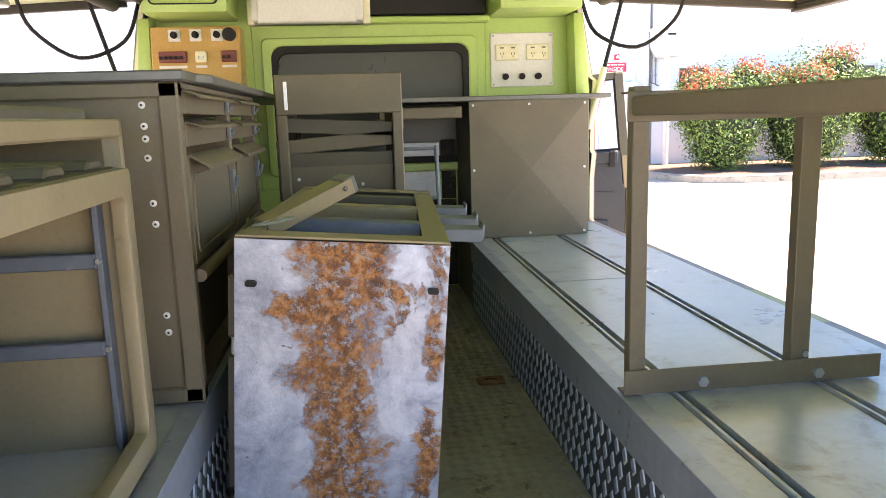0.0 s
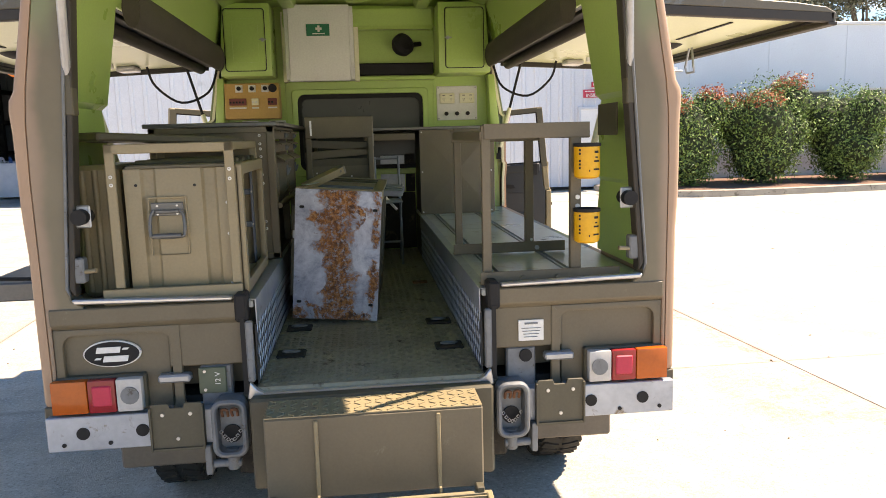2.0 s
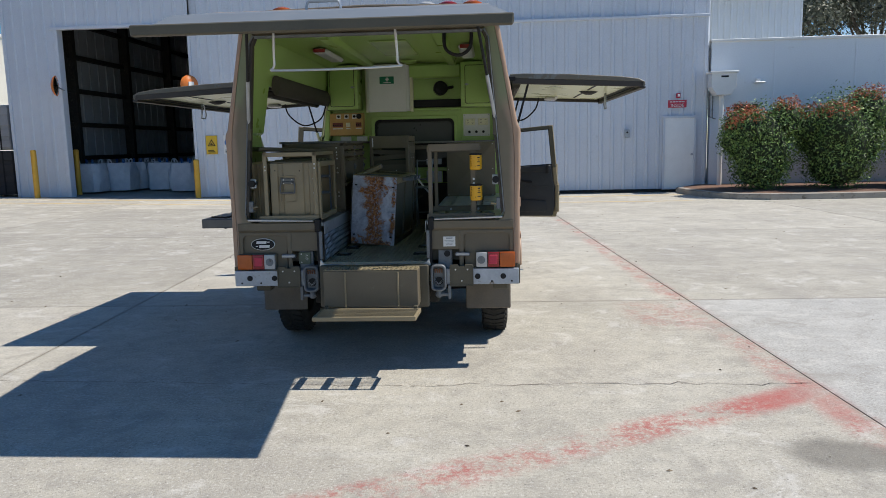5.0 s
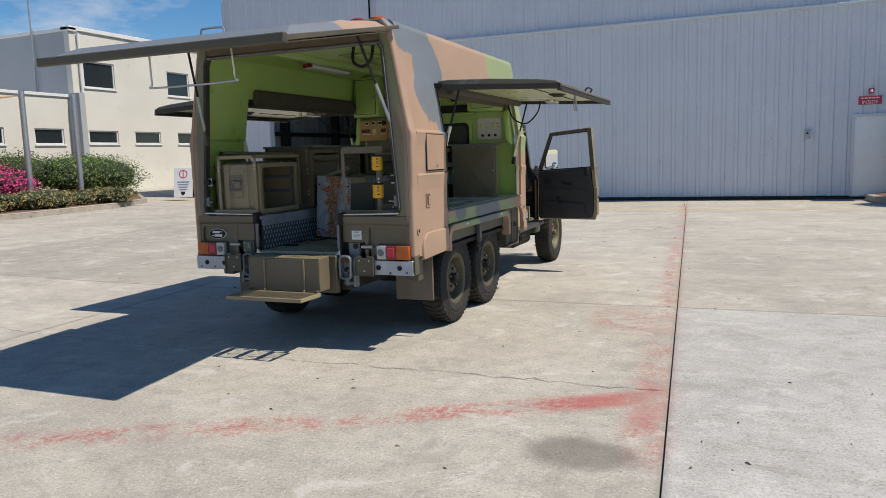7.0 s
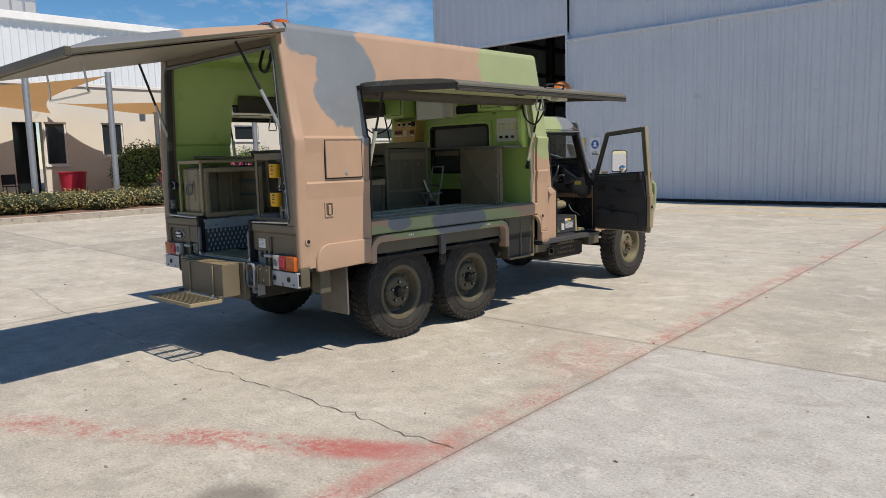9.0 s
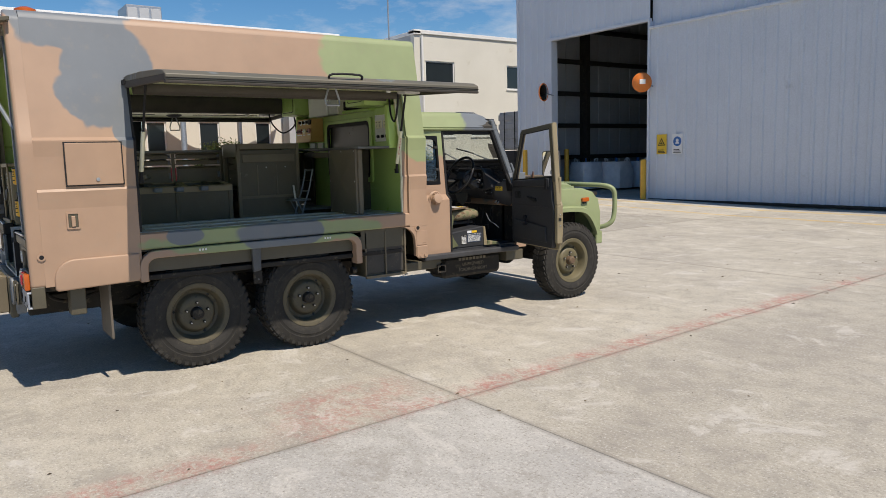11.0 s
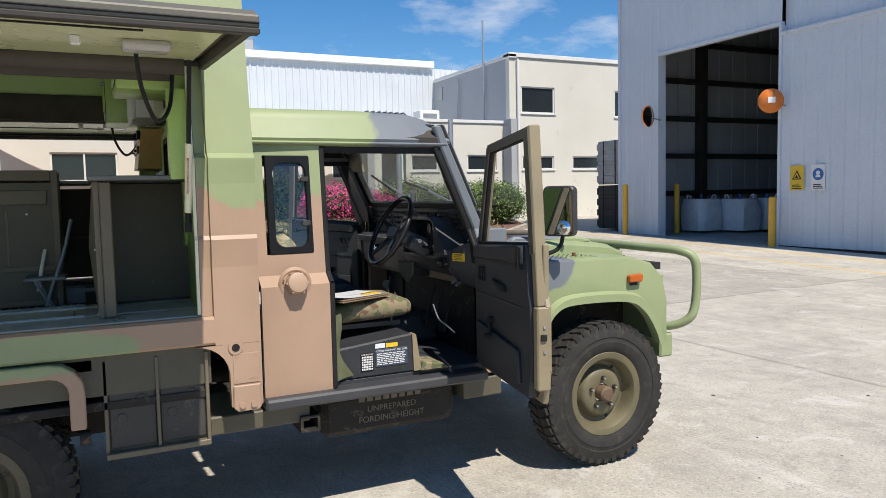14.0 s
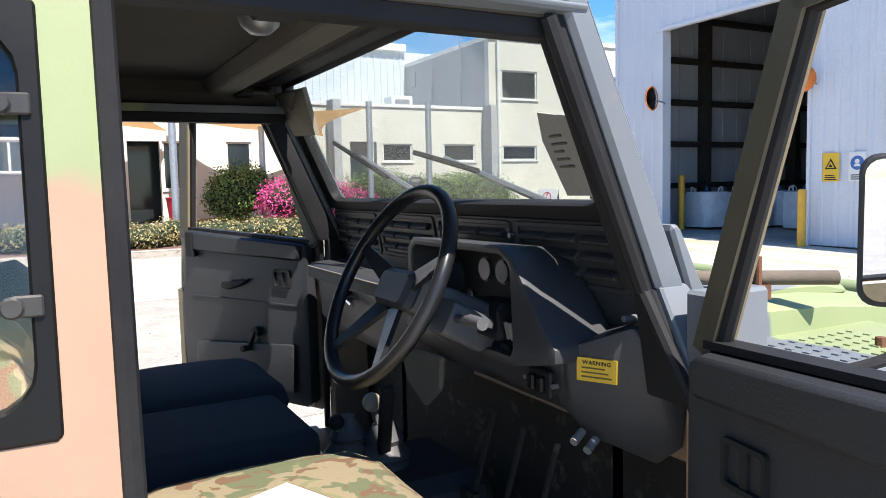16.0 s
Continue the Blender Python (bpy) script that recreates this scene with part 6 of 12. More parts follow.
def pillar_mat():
    """Drab, blending to tan along the outer edge and green above."""
    m, nt, b, vec = start_mat("drab_to_tan_pillar_paint", 0.5)
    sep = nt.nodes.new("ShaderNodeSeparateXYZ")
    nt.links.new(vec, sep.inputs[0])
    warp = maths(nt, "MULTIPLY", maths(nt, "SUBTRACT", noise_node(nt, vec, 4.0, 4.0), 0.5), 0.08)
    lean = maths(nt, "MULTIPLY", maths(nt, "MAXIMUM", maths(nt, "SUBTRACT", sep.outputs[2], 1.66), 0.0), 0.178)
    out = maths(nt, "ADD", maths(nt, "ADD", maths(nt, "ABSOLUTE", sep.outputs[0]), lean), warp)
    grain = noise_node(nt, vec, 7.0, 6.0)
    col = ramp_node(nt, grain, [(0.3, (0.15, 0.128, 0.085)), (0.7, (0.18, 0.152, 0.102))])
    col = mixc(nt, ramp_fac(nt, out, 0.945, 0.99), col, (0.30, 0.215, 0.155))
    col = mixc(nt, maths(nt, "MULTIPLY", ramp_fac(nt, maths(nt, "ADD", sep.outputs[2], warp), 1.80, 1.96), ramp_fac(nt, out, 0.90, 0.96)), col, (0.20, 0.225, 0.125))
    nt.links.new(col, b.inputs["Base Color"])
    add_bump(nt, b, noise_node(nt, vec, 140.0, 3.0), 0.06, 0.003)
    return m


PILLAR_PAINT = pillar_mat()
JAW = mat("dull_grey_casting", (0.20, 0.215, 0.23), (0.13, 0.14, 0.15), 0.55, 0.3, scale=14, fine=70, bump=0.15, dirt=(0.09, 0.08, 0.07), dirt_amount=0.42)
FLAP = mat("dusty_flap_rubber", (0.17, 0.145, 0.115), (0.12, 0.105, 0.085), 0.8, scale=6, bump=0.15)
RUSTY = mat("rusty_steel", (0.20, 0.09, 0.045), (0.11, 0.05, 0.03), 0.8, 0.2, scale=20, fine=90, bump=0.4)
canopy()
rear_face()


BRACKET_STEEL = mat("weathered_bracket_steel", (0.11, 0.115, 0.12), (0.075, 0.08, 0.085), 0.5, 0.3, scale=9, fine=80, bump=0.1, dirt=(0.17, 0.15, 0.12), dirt_amount=0.4)
BOX_PANEL = mat("dusty_dark_panel", (0.055, 0.05, 0.043), (0.038, 0.035, 0.031), 0.65, scale=7, fine=70, bump=0.12, dirt=(0.11, 0.095, 0.075), dirt_amount=0.42)


def side_details():
    """Locker door, latch, ports and lower skirt on the rear quarters."""
    for s in (1, -1):
        X = 1.04
        bm = bmesh.new()
        box(bm, *sorted((s * (X - 0.004), s * (X + 0.003))), 0.225, 0.585, 1.383, 1.674)
        part("locker_gap", bm, BLACK, TRUCK)
        bm = bmesh.new()
        box(bm, *sorted((s * X, s * (X + 0.008))), 0.233, 0.577, 1.391, 1.666)
        d = part("locker_door", bm, CAMO, TRUCK, "flush tan locker door", 0.003)
        bm = bmesh.new()
        rod(bm, (s * (X + 0.006), 0.42, 1.425), (s * (X + 0.014), 0.42, 1.425), 0.012, 12)
        part("lock", bm, STEEL_GREY, d)
        X = 1.031
        bm = bmesh.new()
        ring(bm, [(0.25 + u, 1.16 + v) for u, v in rrect(-0.04, 0.04, -0.055, 0.055, 0.008)], [(0.25 + u, 1.16 + v) for u, v in rrect(-0.03, 0.03, -0.045, 0.045, 0.006)], "x", *sorted((s * X, s * (X + 0.008))))
        latch = part("latch", bm, CAMO, TRUCK, "recessed hatch latch")
        cube("latch_well", OLIVE, latch, *sorted((s * (X + 0.001), s * (X + 0.004))), 0.222, 0.278, 1.117, 1.203, 0)
        cube("latch_tongue", CAMO, latch, *sorted((s * (X + 0.004), s * (X + 0.016))), 0.238, 0.262, 1.12, 1.19, 0.003)
        bm = bmesh.new()
        rod(bm, (s * X, 0.045, 0.935), (s * (X + 0.008), 0.045, 0.935), 0.026, 18)
        r_ = part("port_ring", bm, CAMO, TRUCK)
        bm = bmesh.new()
        rod(bm, (s * (X + 0.007), 0.045, 0.935), (s * (X + 0.010), 0.045, 0.935), 0.014, 14)
        part("port", bm, BLACK, r_)
        # swelling above the wheel: raised lip that follows a rounded end
        pts = [(0.645, 0.905)] + [(0.24 - 0.13 * math.sin(a), 0.775 + 0.13 * math.cos(a)) for a in (0, 0.2, 0.4, 0.6, 0.8, 1.0, 1.2, 1.4, 1.57)] + [(0.11, 0.715), (0.125, 0.70), (0.63, 0.715), (0.645, 0.73)]
        bm = bmesh.new()
        prism(bm, pts, "x", *sorted((s * (X - 0.02), s * (X + 0.016))))
        part("skirt_panel", bm, CAMO, TRUCK, "raised tan skirt panel before the wheel arch", 0.012, True, 3)
        # wheel-arch moulding: one long flat arch over both rear wheels
        def arch(off):
            return [(0.64 + off, 0.70 if off == 0 else 0.70)] + [(0.76 - (0.12 - off) * math.cos(a), 0.80 + (0.115 - off) * math.sin(a)) for a in (0, 0.4, 0.8, 1.2, 1.57)] + [(2.27 + (0.12 - off) * math.sin(a), 0.80 + (0.115 - off) * math.cos(a)) for a in (0, 0.4, 0.8, 1.2, 1.57)] + [(2.39 - off, 0.655)]
        o, i_ = arch(0), arch(0.055)
        bm = bmesh.new()
        prism(bm, o + i_[::-1], "x", *sorted((s * 0.965, s * 1.05)))
        part("wheel_arch", bm, CAMO, TRUCK, "camouflaged arch over the two rear wheels", 0.005)
        # stanchion between the wheels
        bm = bmesh.new()
        prism(bm, [(1.455, 0.87), (1.525, 0.87), (1.52, 0.69), (1.46, 0.68)], "x", *sorted((s * 0.995, s * 1.03)))
        ab = part("arch_bracket", bm, BRACKET_STEEL, TRUCK, "dark grey steel bracket between the rear wheels", 0.004)
        cube("bracket_foot", CHASSIS, ab, *sorted((s * 0.985, s * 1.015)), 1.465, 1.53, 0.585, 0.685, 0.004)
        for y, z in ((1.475, 0.85), (1.505, 0.85), (1.475, 0.705), (1.505, 0.705), (1.497, 0.62)):
            bm = bmesh.new()
            rod(bm, (s * 1.014, y, z), (s * (1.036 if z > 0.65 else 1.024), y, z), 0.007, 8)
            part("bolt_head", bm, BRACKET_STEEL, ab)
        # mud flaps
        cube("mud_flap", FLAP, TRUCK, *sorted((s * 0.627, s * 0.973)), 0.44, 0.456, 0.312, 0.72, 0.01, "dusty rubber mud flap")
        cube("flap_bracket", OLIVE, TRUCK, *sorted((s * 0.84, s * 0.95)), 0.20, 0.30, 0.515, 0.70, 0.006)
        # number tags on the rail
        for y in (1.05, 2.05):
            bm = bmesh.new()
            for k in range(3):
                box(bm, *sorted((s * 1.05, s * 1.053)), y + 0.022 * k, y + 0.022 * k + 0.012, 0.885, 0.90)
            part("stencil_mark", bm, WHITE, TRUCK, "white stencilled mark")
        # battery box ahead of the rear wheels
        bx = cube("battery_box", OLIVE, TRUCK, *sorted((s * 0.72, s * 0.968)), 2.455, 2.845, 0.515, 0.895, 0.006, "olive battery box with two dusty dark panels")
        for y0, y1 in ((2.47, 2.642), (2.658, 2.832)):
            cube("box_panel", BOX_PANEL, bx, *sorted((s * 0.970, s * 0.978)), y0, y1, 0.54, 0.885, 0.004, "dusty dark panel")
            for k in range(2):
                bm = bmesh.new()
                rod(bm, (s * 0.977, y0 + 0.045 + 0.075 * k, 0.66 + 0.07 * k), (s * 0.981, y0 + 0.045 + 0.075 * k, 0.66 + 0.07 * k), 0.022, 14, 0.018)
                part("panel_boss", bm, BOX_PANEL, bx, smooth=True)
        cube("box_rib", KHAKI, bx, *sorted((s * 0.969, s * 0.992)), 2.644, 2.656, 0.53, 0.895, 0.002)
        cube("box_edge", KHAKI, bx, *sorted((s * 0.969, s * 1.0)), 2.834, 2.848, 0.515, 0.895, 0.002)
        cube("box_edge", KHAKI, bx, *sorted((s * 0.969, s * 0.985)), 2.452, 2.466, 0.515, 0.895, 0.002)
        cube("box_edge", KHAKI, bx, *sorted((s * 0.969, s * 1.002)), 2.452, 2.848, 0.505, 0.528, 0.003)
        bm = bmesh.new()
        rod(bm, (s * 0.90, 2.40, 0.58), (s * 0.90, 2.36, 0.58), 0.03, 14)
        part("exhaust_end", bm, CHASSIS, TRUCK)


side_details()


# ---- hatches ----
WING_LINER = mat("green_cream_hatch_lining", (0.60, 0.63, 0.37), (0.54, 0.575, 0.32), 0.28, scale=2, bump=0.04)


def wing(s):
    """A side hatch, held out level by two gas struts."""
    h = Matrix.Translation((s * 0.985, 0, 2.085)) @ Matrix.Rotation(radians(s * 2.8), 4, "Y")
    def pt(u, y, w):
        return h @ Vector((s * u, y, w))
    bm = bmesh.new()
    y0, y1, W = BAY0 - 0.02, BAY1 + 0.06, 1.03
    prof = [(0.0, 0.022), (0.10, 0.03), (0.45, 0.034), (0.85, 0.024), (W - 0.05, 0.012), (W, -0.010), (W, -0.045), (W - 0.02, -0.045), (W - 0.03, -0.012), (0.03, -0.008), (0.0, -0.03)]
    prism(bm, [(s * u, w) for u, w in prof], "y", y0, y1, None)
    bm.transform(h)
    leaf = part("side_hatch", bm, CAMO_DARK, TRUCK, "raised camouflaged side hatch", 0.004)
    bm = bmesh.new()
    box(bm, *sorted((s * 0.05, s * (W - 0.06))), y0 + 0.05, y1 - 0.05, -0.02, -0.011)
    bm.transform(h)
    part("hatch_lining", bm, WING_LINER, leaf, "cream inner lining of the hatch", 0.003)
    for y in (y0, y1 - 0.03):
        bm = bmesh.new()
        box(bm, *sorted((s * 0.02, s * (W - 0.01))), y, y + 0.03, -0.05, -0.008)
        bm.transform(h)
        part("hatch_rim", bm, EDGE_DARK, leaf, "dark rubber-edged rim", 0.004)
    for w0, w1, m_ in ((-0.062, -0.046, EDGE_DARK), (-0.034, -0.028, BLACK)):
        bm = bmesh.new()
        box(bm, *sorted((s * (W - 0.035), s * (W + 0.006))), y0, y1, w0, w1)
        bm.transform(h)
        part("edge_seal", bm, m_, leaf, "black rubber edge seal", 0.003)
    for a, b in ((y0 + 0.28, 1.50), (1.90, y1 - 0.28)):
        bm = bmesh.new()
        box(bm, *sorted((s * 0.70, s * 0.716)), a, b, -0.0245, -0.0205)
        bm.transform(h)
        part("lining_slot", bm, BLACK, leaf, "dark slot in the lining")
    bm = bmesh.new()
    lathe(bm, [(0.0, -0.05), (0.03, -0.048), (0.06, -0.036), (0.085, -0.021), (0.0, -0.021)], False, 18, (s * 0.74, 1.71, 0))
    bm.transform(h)
    part("latch_plate", bm, BLACK, leaf, "black latch plate in the lining", smooth=True)
    # round inner lamp and latch handle
    bm = bmesh.new()
    box(bm, *sorted((s * 0.41, s * 0.53)), 2.56, 2.71, -0.055, -0.019)
    bm.transform(h)
    part("hatch_lamp", bm, LAMP_WHITE, leaf, "translucent rounded lamp under the hatch", 0.025, True, 3)
    bm = bmesh.new()
    box(bm, *sorted((s * 0.50, s * 0.525)), 2.41, 2.44, -0.05, -0.019)
    bm.transform(h)
    part("lining_clip", bm, WHITE, leaf, "small white clip", 0.004)
    bm = bmesh.new()
    tube(bm, [pt(0.90, 1.735, -0.03), pt(0.90, 1.70, -0.13), pt(0.91, 1.705, -0.165), pt(0.91, 1.80, -0.165), pt(0.90, 1.805, -0.13), pt(0.90, 1.77, -0.03)], 0.007, 6)
    part("latch_handle", bm, STEEL_GREY, leaf)
    bm = bmesh.new()
    tube(bm, smooth_line([pt(1.0, 1.68, 0.0), pt(1.02, 1.70, 0.03), pt(1.02, 1.90, 0.03), pt(1.0, 1.92, 0.0)], 3), 0.008, 6)
    part("grab_handle", bm, BLACK, leaf, "black grab handle")
    # struts
    for y, yy in ((BAY0 + 0.05, BAY0 + 0.085), (BAY1 - 0.03, BAY1 - 0.02)):
        a, b = Vector((s * 0.965, y, 1.43)), pt(0.15, yy, -0.03)
        bm = bmesh.new()
        rod(bm, a.lerp(b, 0.48), b, 0.009, 8)
        st = part("gas_strut", bm, BLACK, leaf, "gas strut holding the hatch", smooth=True)
        bm = bmesh.new()
        rod(bm, a.lerp(b, 0.06), a.lerp(b, 0.5), 0.015, 12)
        part("strut_tube", bm, CREAM_LINER, st, "pale strut tube with red lettering", smooth=True)
        bm = bmesh.new()
        rod(bm, a + Vector((0, 0, -0.03)), a.lerp(b, 0.06), 0.012, 8)
        box(bm, a.x - 0.014, a.x + 0.014, a.y - 0.012, a.y + 0.012, a.z - 0.045, a.z - 0.005)
        part("strut_end", bm, BLACK, st)
        if s > 0 and y > 1:
            d_ = (b - a).normalized()
            n_ = Vector((0.75, -0.66, 0)).normalized()
            n_ = (n_ - d_ * n_.dot(d_)).normalized()
            o_ = a.lerp(b, 0.30) + n_ * 0.0165 - n_.cross(d_) * 0.004
            rot = Matrix((-d_, n_.cross(-d_), n_)).transposed().to_4x4()
            cu = bpy.data.curves.new("lettering", "FONT")
            cu.body, cu.size, cu.align_x, cu.extrude = "BEFORE CLOSING DOOR", 0.013, "CENTER", 0.0004
            cu.materials.append(SIGN_RED)
            ob = new("lettering", cu)
            ob.matrix_world = Matrix.Translation(o_) @ rot
            ob.parent = st
    # hanging cable
    bm = bmesh.new()
    a, b = Vector((s * 0.93, BAY1 - 0.06, 2.03)), pt(0.35, BAY1 - 0.22, -0.03)
    tube(bm, smooth_line([a, a.lerp(b, 0.15) + Vector((0, 0, -0.15)), a.lerp(b, 0.55) + Vector((0, 0, -0.22)), a.lerp(b, 0.9) + Vector((0, 0, -0.12)), b], 5), 0.008, 7)
    part("cable", bm, BLACK, leaf, "black looped cable")
    # rolled canvas curtain under the hinge, inside
    bm = bmesh.new()
    pts = [(s * (0.872 + 0.035 * math.cos(a)), 2.078 + 0.078 * math.sin(a)) for a in [2 * math.pi * k / 14 for k in range(14)]]
    prism(bm, pts, "y", BAY0 + 0.06, BAY1 - 0.06)
    part("canvas_roll", bm, CANVAS, TRUCK, "rolled dark canvas curtain over the side opening", smooth=True)
    bm = bmesh.new()
    pts = [(s * (1.04 + 0.034 * math.cos(a)), 2.04 + 0.036 * math.sin(a)) for a in [2 * math.pi * k / 12 for k in range(12)]]
    prism(bm, pts, "y", BAY0 + 0.10, BAY1 - 0.03)
    part("curtain_roll", bm, CANVAS, TRUCK, "outer dark canvas roll below the hatch hinge", smooth=True)


CAMO_DARK = mat("drab_hatch_paint", (0.155, 0.135, 0.098), (0.10, 0.10, 0.078), 0.5, scale=1.4, fine=120, bump=0.06, dirt=(0.16, 0.175, 0.17), dirt_amount=0.42, spread=0.05)
wing(1)
wing(-1)


HATCH_IN = mat("drab_beige_hatch_skin", (0.30, 0.27, 0.21), (0.22, 0.20, 0.155), 0.5, scale=3, bump=0.05, dirt=(0.15, 0.13, 0.10), dirt_amount=0.36)


def tailgate():
    """The rear hatch, raised above the opening."""
    y1, z1 = -1.475, 2.205
    def row(t, half, top, low):
        y, z = 0.02 + (y1 - 0.02) * t, 2.46 + (z1 - 2.46) * t
        return y, z, half, top, low
    rows = [row(0.0, 0.875, 0.045, -0.03), row(0.12, 0.885, 0.055, -0.03), row(0.45, 0.915, 0.06, -0.025), row(0.86, 0.94, 0.045, -0.02), row(1.0, 0.955, 0.0, -0.05)]
    bm = bmesh.new()
    loops = []
    for y, z, h, top, low in rows:
        pts = [(-h, z + low), (-h, z - 0.005), (-h + 0.10, z + top), (h - 0.10, z + top), (h, z - 0.005), (h, z + low), (h - 0.02, z + low), (-h + 0.02, z + low)]
        loops.append([bm.verts.new((x, y, zz)) for x, zz in pts])
    n = 8
    for a, b in zip(loops, loops[1:]):
        for k in range(n):
            bm.faces.new((a[k], a[(k + 1) % n], b[(k + 1) % n], b[k]))
    bm.faces.new(loops[0])
    bm.faces.new(loops[-1][::-1])
    leaf = part("rear_hatch", bm, CAMO, TRUCK, "raised camouflaged rear hatch", 0.006)
    bm = bmesh.new()
    prism(bm, [(-0.955, 2.205), (0.955, 2.205), (0.95, 2.15), (-0.95, 2.15)], "y", y1 - 0.03, y1 + 0.012)
    part("hatch_edge", bm, OLIVE, leaf, "dark drab lower edge of the rear hatch", 0.006)
    for s in (1, -1):
        bm = bmesh.new()
        prism(bm, [(0.0, 2.435), (y1, 2.16), (y1, 2.195), (0.0, 2.462)], "x", *sorted((s * 0.87, s * 0.955)))
        part("hatch_edge", bm, OLIVE, leaf, "", 0.004)
        a, b = Vector((s * 0.865, -0.02, 1.755)), Vector((s * 0.755, -0.285, 2.365))
        bm = bmesh.new()
        rod(bm, a, a.lerp(b, 0.46), 0.013, 12)
        part("strut_tube", bm, STEEL_GREY, leaf, "pale gas strut tube with faint red print", smooth=True)
        bm = bmesh.new()
        rod(bm, a.lerp(b, 0.46), b, 0.010, 10)
        part("strut_rod", bm, BLACK, leaf)
        bm = bmesh.new()
        rod(bm, a, a + Vector((0, 0.005, -0.06)), 0.012, 8)
        part("strut_end", bm, BLACK, leaf)
        bm = bmesh.new()
        box(bm, *sorted((s * 0.85, s * 0.88)), -0.035, 0.01, 1.64, 1.76)
        part("strut_bracket", bm, OLIVE, leaf, "", 0.004)
    bm = bmesh.new()
    prism(bm, [(0.0, 2.425), (y1 + 0.05, 2.165), (y1 + 0.05, 2.158), (0.0, 2.418)], "x", -0.86, 0.86)
    part("hatch_lining", bm, HATCH_IN, leaf, "drab beige inner skin of the rear hatch")
    # hanging wire frame and roof handle
    bm = bmesh.new()
    tube(bm, smooth_line([(-0.32, -1.17, 2.215), (-0.327, -1.157, 2.03), (-0.30, -1.155, 2.0), (0.315, -1.153, 2.005), (0.342, -1.155, 2.035), (0.335, -1.17, 2.215)], 4), 0.007, 7)
    part("wire_frame", bm, ALU, leaf, "bright bent wire frame hanging under the hatch")
    bm = bmesh.new()
    tube(bm, smooth_line([(-0.24, -0.75, 2.36), (-0.23, -0.75, 2.42), (-0.20, -0.75, 2.43), (-0.07, -0.75, 2.43), (-0.04, -0.75, 2.42), (-0.03, -0.75, 2.36)], 4), 0.008, 7)
    part("grab_handle", bm, STEEL_GREY, leaf)
    for x0 in (0.62,):
        bm = bmesh.new()
        tube(bm, smooth_line([(x0 - 0.10, 0.1, 2.38), (x0 - 0.09, 0.05, 2.24), (x0, 0.03, 2.19), (x0 + 0.08, 0.02, 2.24), (x0 + 0.09, 0.05, 2.38)], 5), 0.012, 8)
        part("cable", bm, BLACK, TRUCK, "black looped cable")


tailgate()


# ---- wheels ----
def wheel(x, y, s, label):
    w = new("wheel")
    w.parent = TRUCK
    w.matrix_basis = pose(x, y, 0.40, 0, 0, 0 if s > 0 else 180)
    bm = bmesh.new()
    R = 0.40
    lathe(bm, [(0.224, -0.085), (0.25, -0.10), (0.30, -0.108), (0.35, -0.104), (0.384, -0.09), (0.392, -0.06), (0.392, 0.06), (0.384, 0.09), (0.35, 0.104), (0.318, 0.110), (0.314, 0.106), (0.296, 0.107), (0.292, 0.110), (0.262, 0.106), (0.245, 0.098), (0.224, 0.085)], True, 56)
    tyre = part("tyre", bm, TYRE, w, "dusty black chunky-treaded tyre", smooth=True)
    bm = bmesh.new()
    for k in range(44):
        a = 2 * math.pi * k / 44
        m4 = Matrix.Rotation(a, 4, "X")
        for x0, x1, tw in ((0.012, 0.085, 0.35), (-0.085, -0.012, -0.35)):
            q = m4 @ Matrix.Translation(((x0 + x1) / 2, 0, 0.392)) @ Matrix.Rotation(tw, 4, "Z")
            box(bm, -0.038, 0.038, -0.0195, 0.0195, -0.012, 0.0078, q)
        for sx in (0.094, -0.094):
            q = m4 @ Matrix.Translation((sx, 0.01, 0.375))
            box(bm, -0.006, 0.006, -0.014, 0.014, -0.024, 0.010, q)
    tagged(part("tread_block", bm, TYRE, tyre), kind="stuff")
    bm = bmesh.new()
    lathe(bm, [(0.225, 0.078), (0.236, 0.088), (0.231, 0.094), (0.215, 0.093), (0.198, 0.088), (0.191, 0.078), (0.183, 0.045), (0.172, 0.012), (0.150, 0.006), (0.140, 0.018), (0.133, 0.040), (0.118, 0.052), (0.090, 0.056), (0.06, 0.050), (0.05, 0.050), (0.05, 0.02), (0.13, -0.01), (0.225, -0.01)], True, 48)
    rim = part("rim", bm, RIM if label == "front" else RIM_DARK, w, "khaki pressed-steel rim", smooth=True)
    bm = bmesh.new()
    lathe(bm, [(0.0, 0.105), (0.03, 0.105), (0.042, 0.095), (0.045, 0.04), (0.0, 0.04)], True, 20)
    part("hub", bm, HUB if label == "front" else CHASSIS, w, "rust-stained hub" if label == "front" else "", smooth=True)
    for k in range(5):
        a = 2 * math.pi * k / 5 + 0.3
        bm = bmesh.new()
        rod(bm, (0.05, 0.083 * math.cos(a), 0.083 * math.sin(a)), (0.070, 0.083 * math.cos(a), 0.083 * math.sin(a)), 0.012, 6)
        part("wheel_nut", bm, CHASSIS, rim)
        bm = bmesh.new()
        rod(bm, (0.070, 0.083 * math.cos(a), 0.083 * math.sin(a)), (0.079, 0.083 * math.cos(a), 0.083 * math.sin(a)), 0.006, 8)
        part("stud_end", bm, ALU, rim)
    for k in range(3):
        a = 2 * math.pi * k / 3 + 0.9
        bm = bmesh.new()
        rod(bm, (0.006, 0.160 * math.cos(a), 0.160 * math.sin(a)), (0.012, 0.160 * math.cos(a), 0.160 * math.sin(a)), 0.010, 10)
        part("rim_hole", bm, BLACK, rim)
    return w


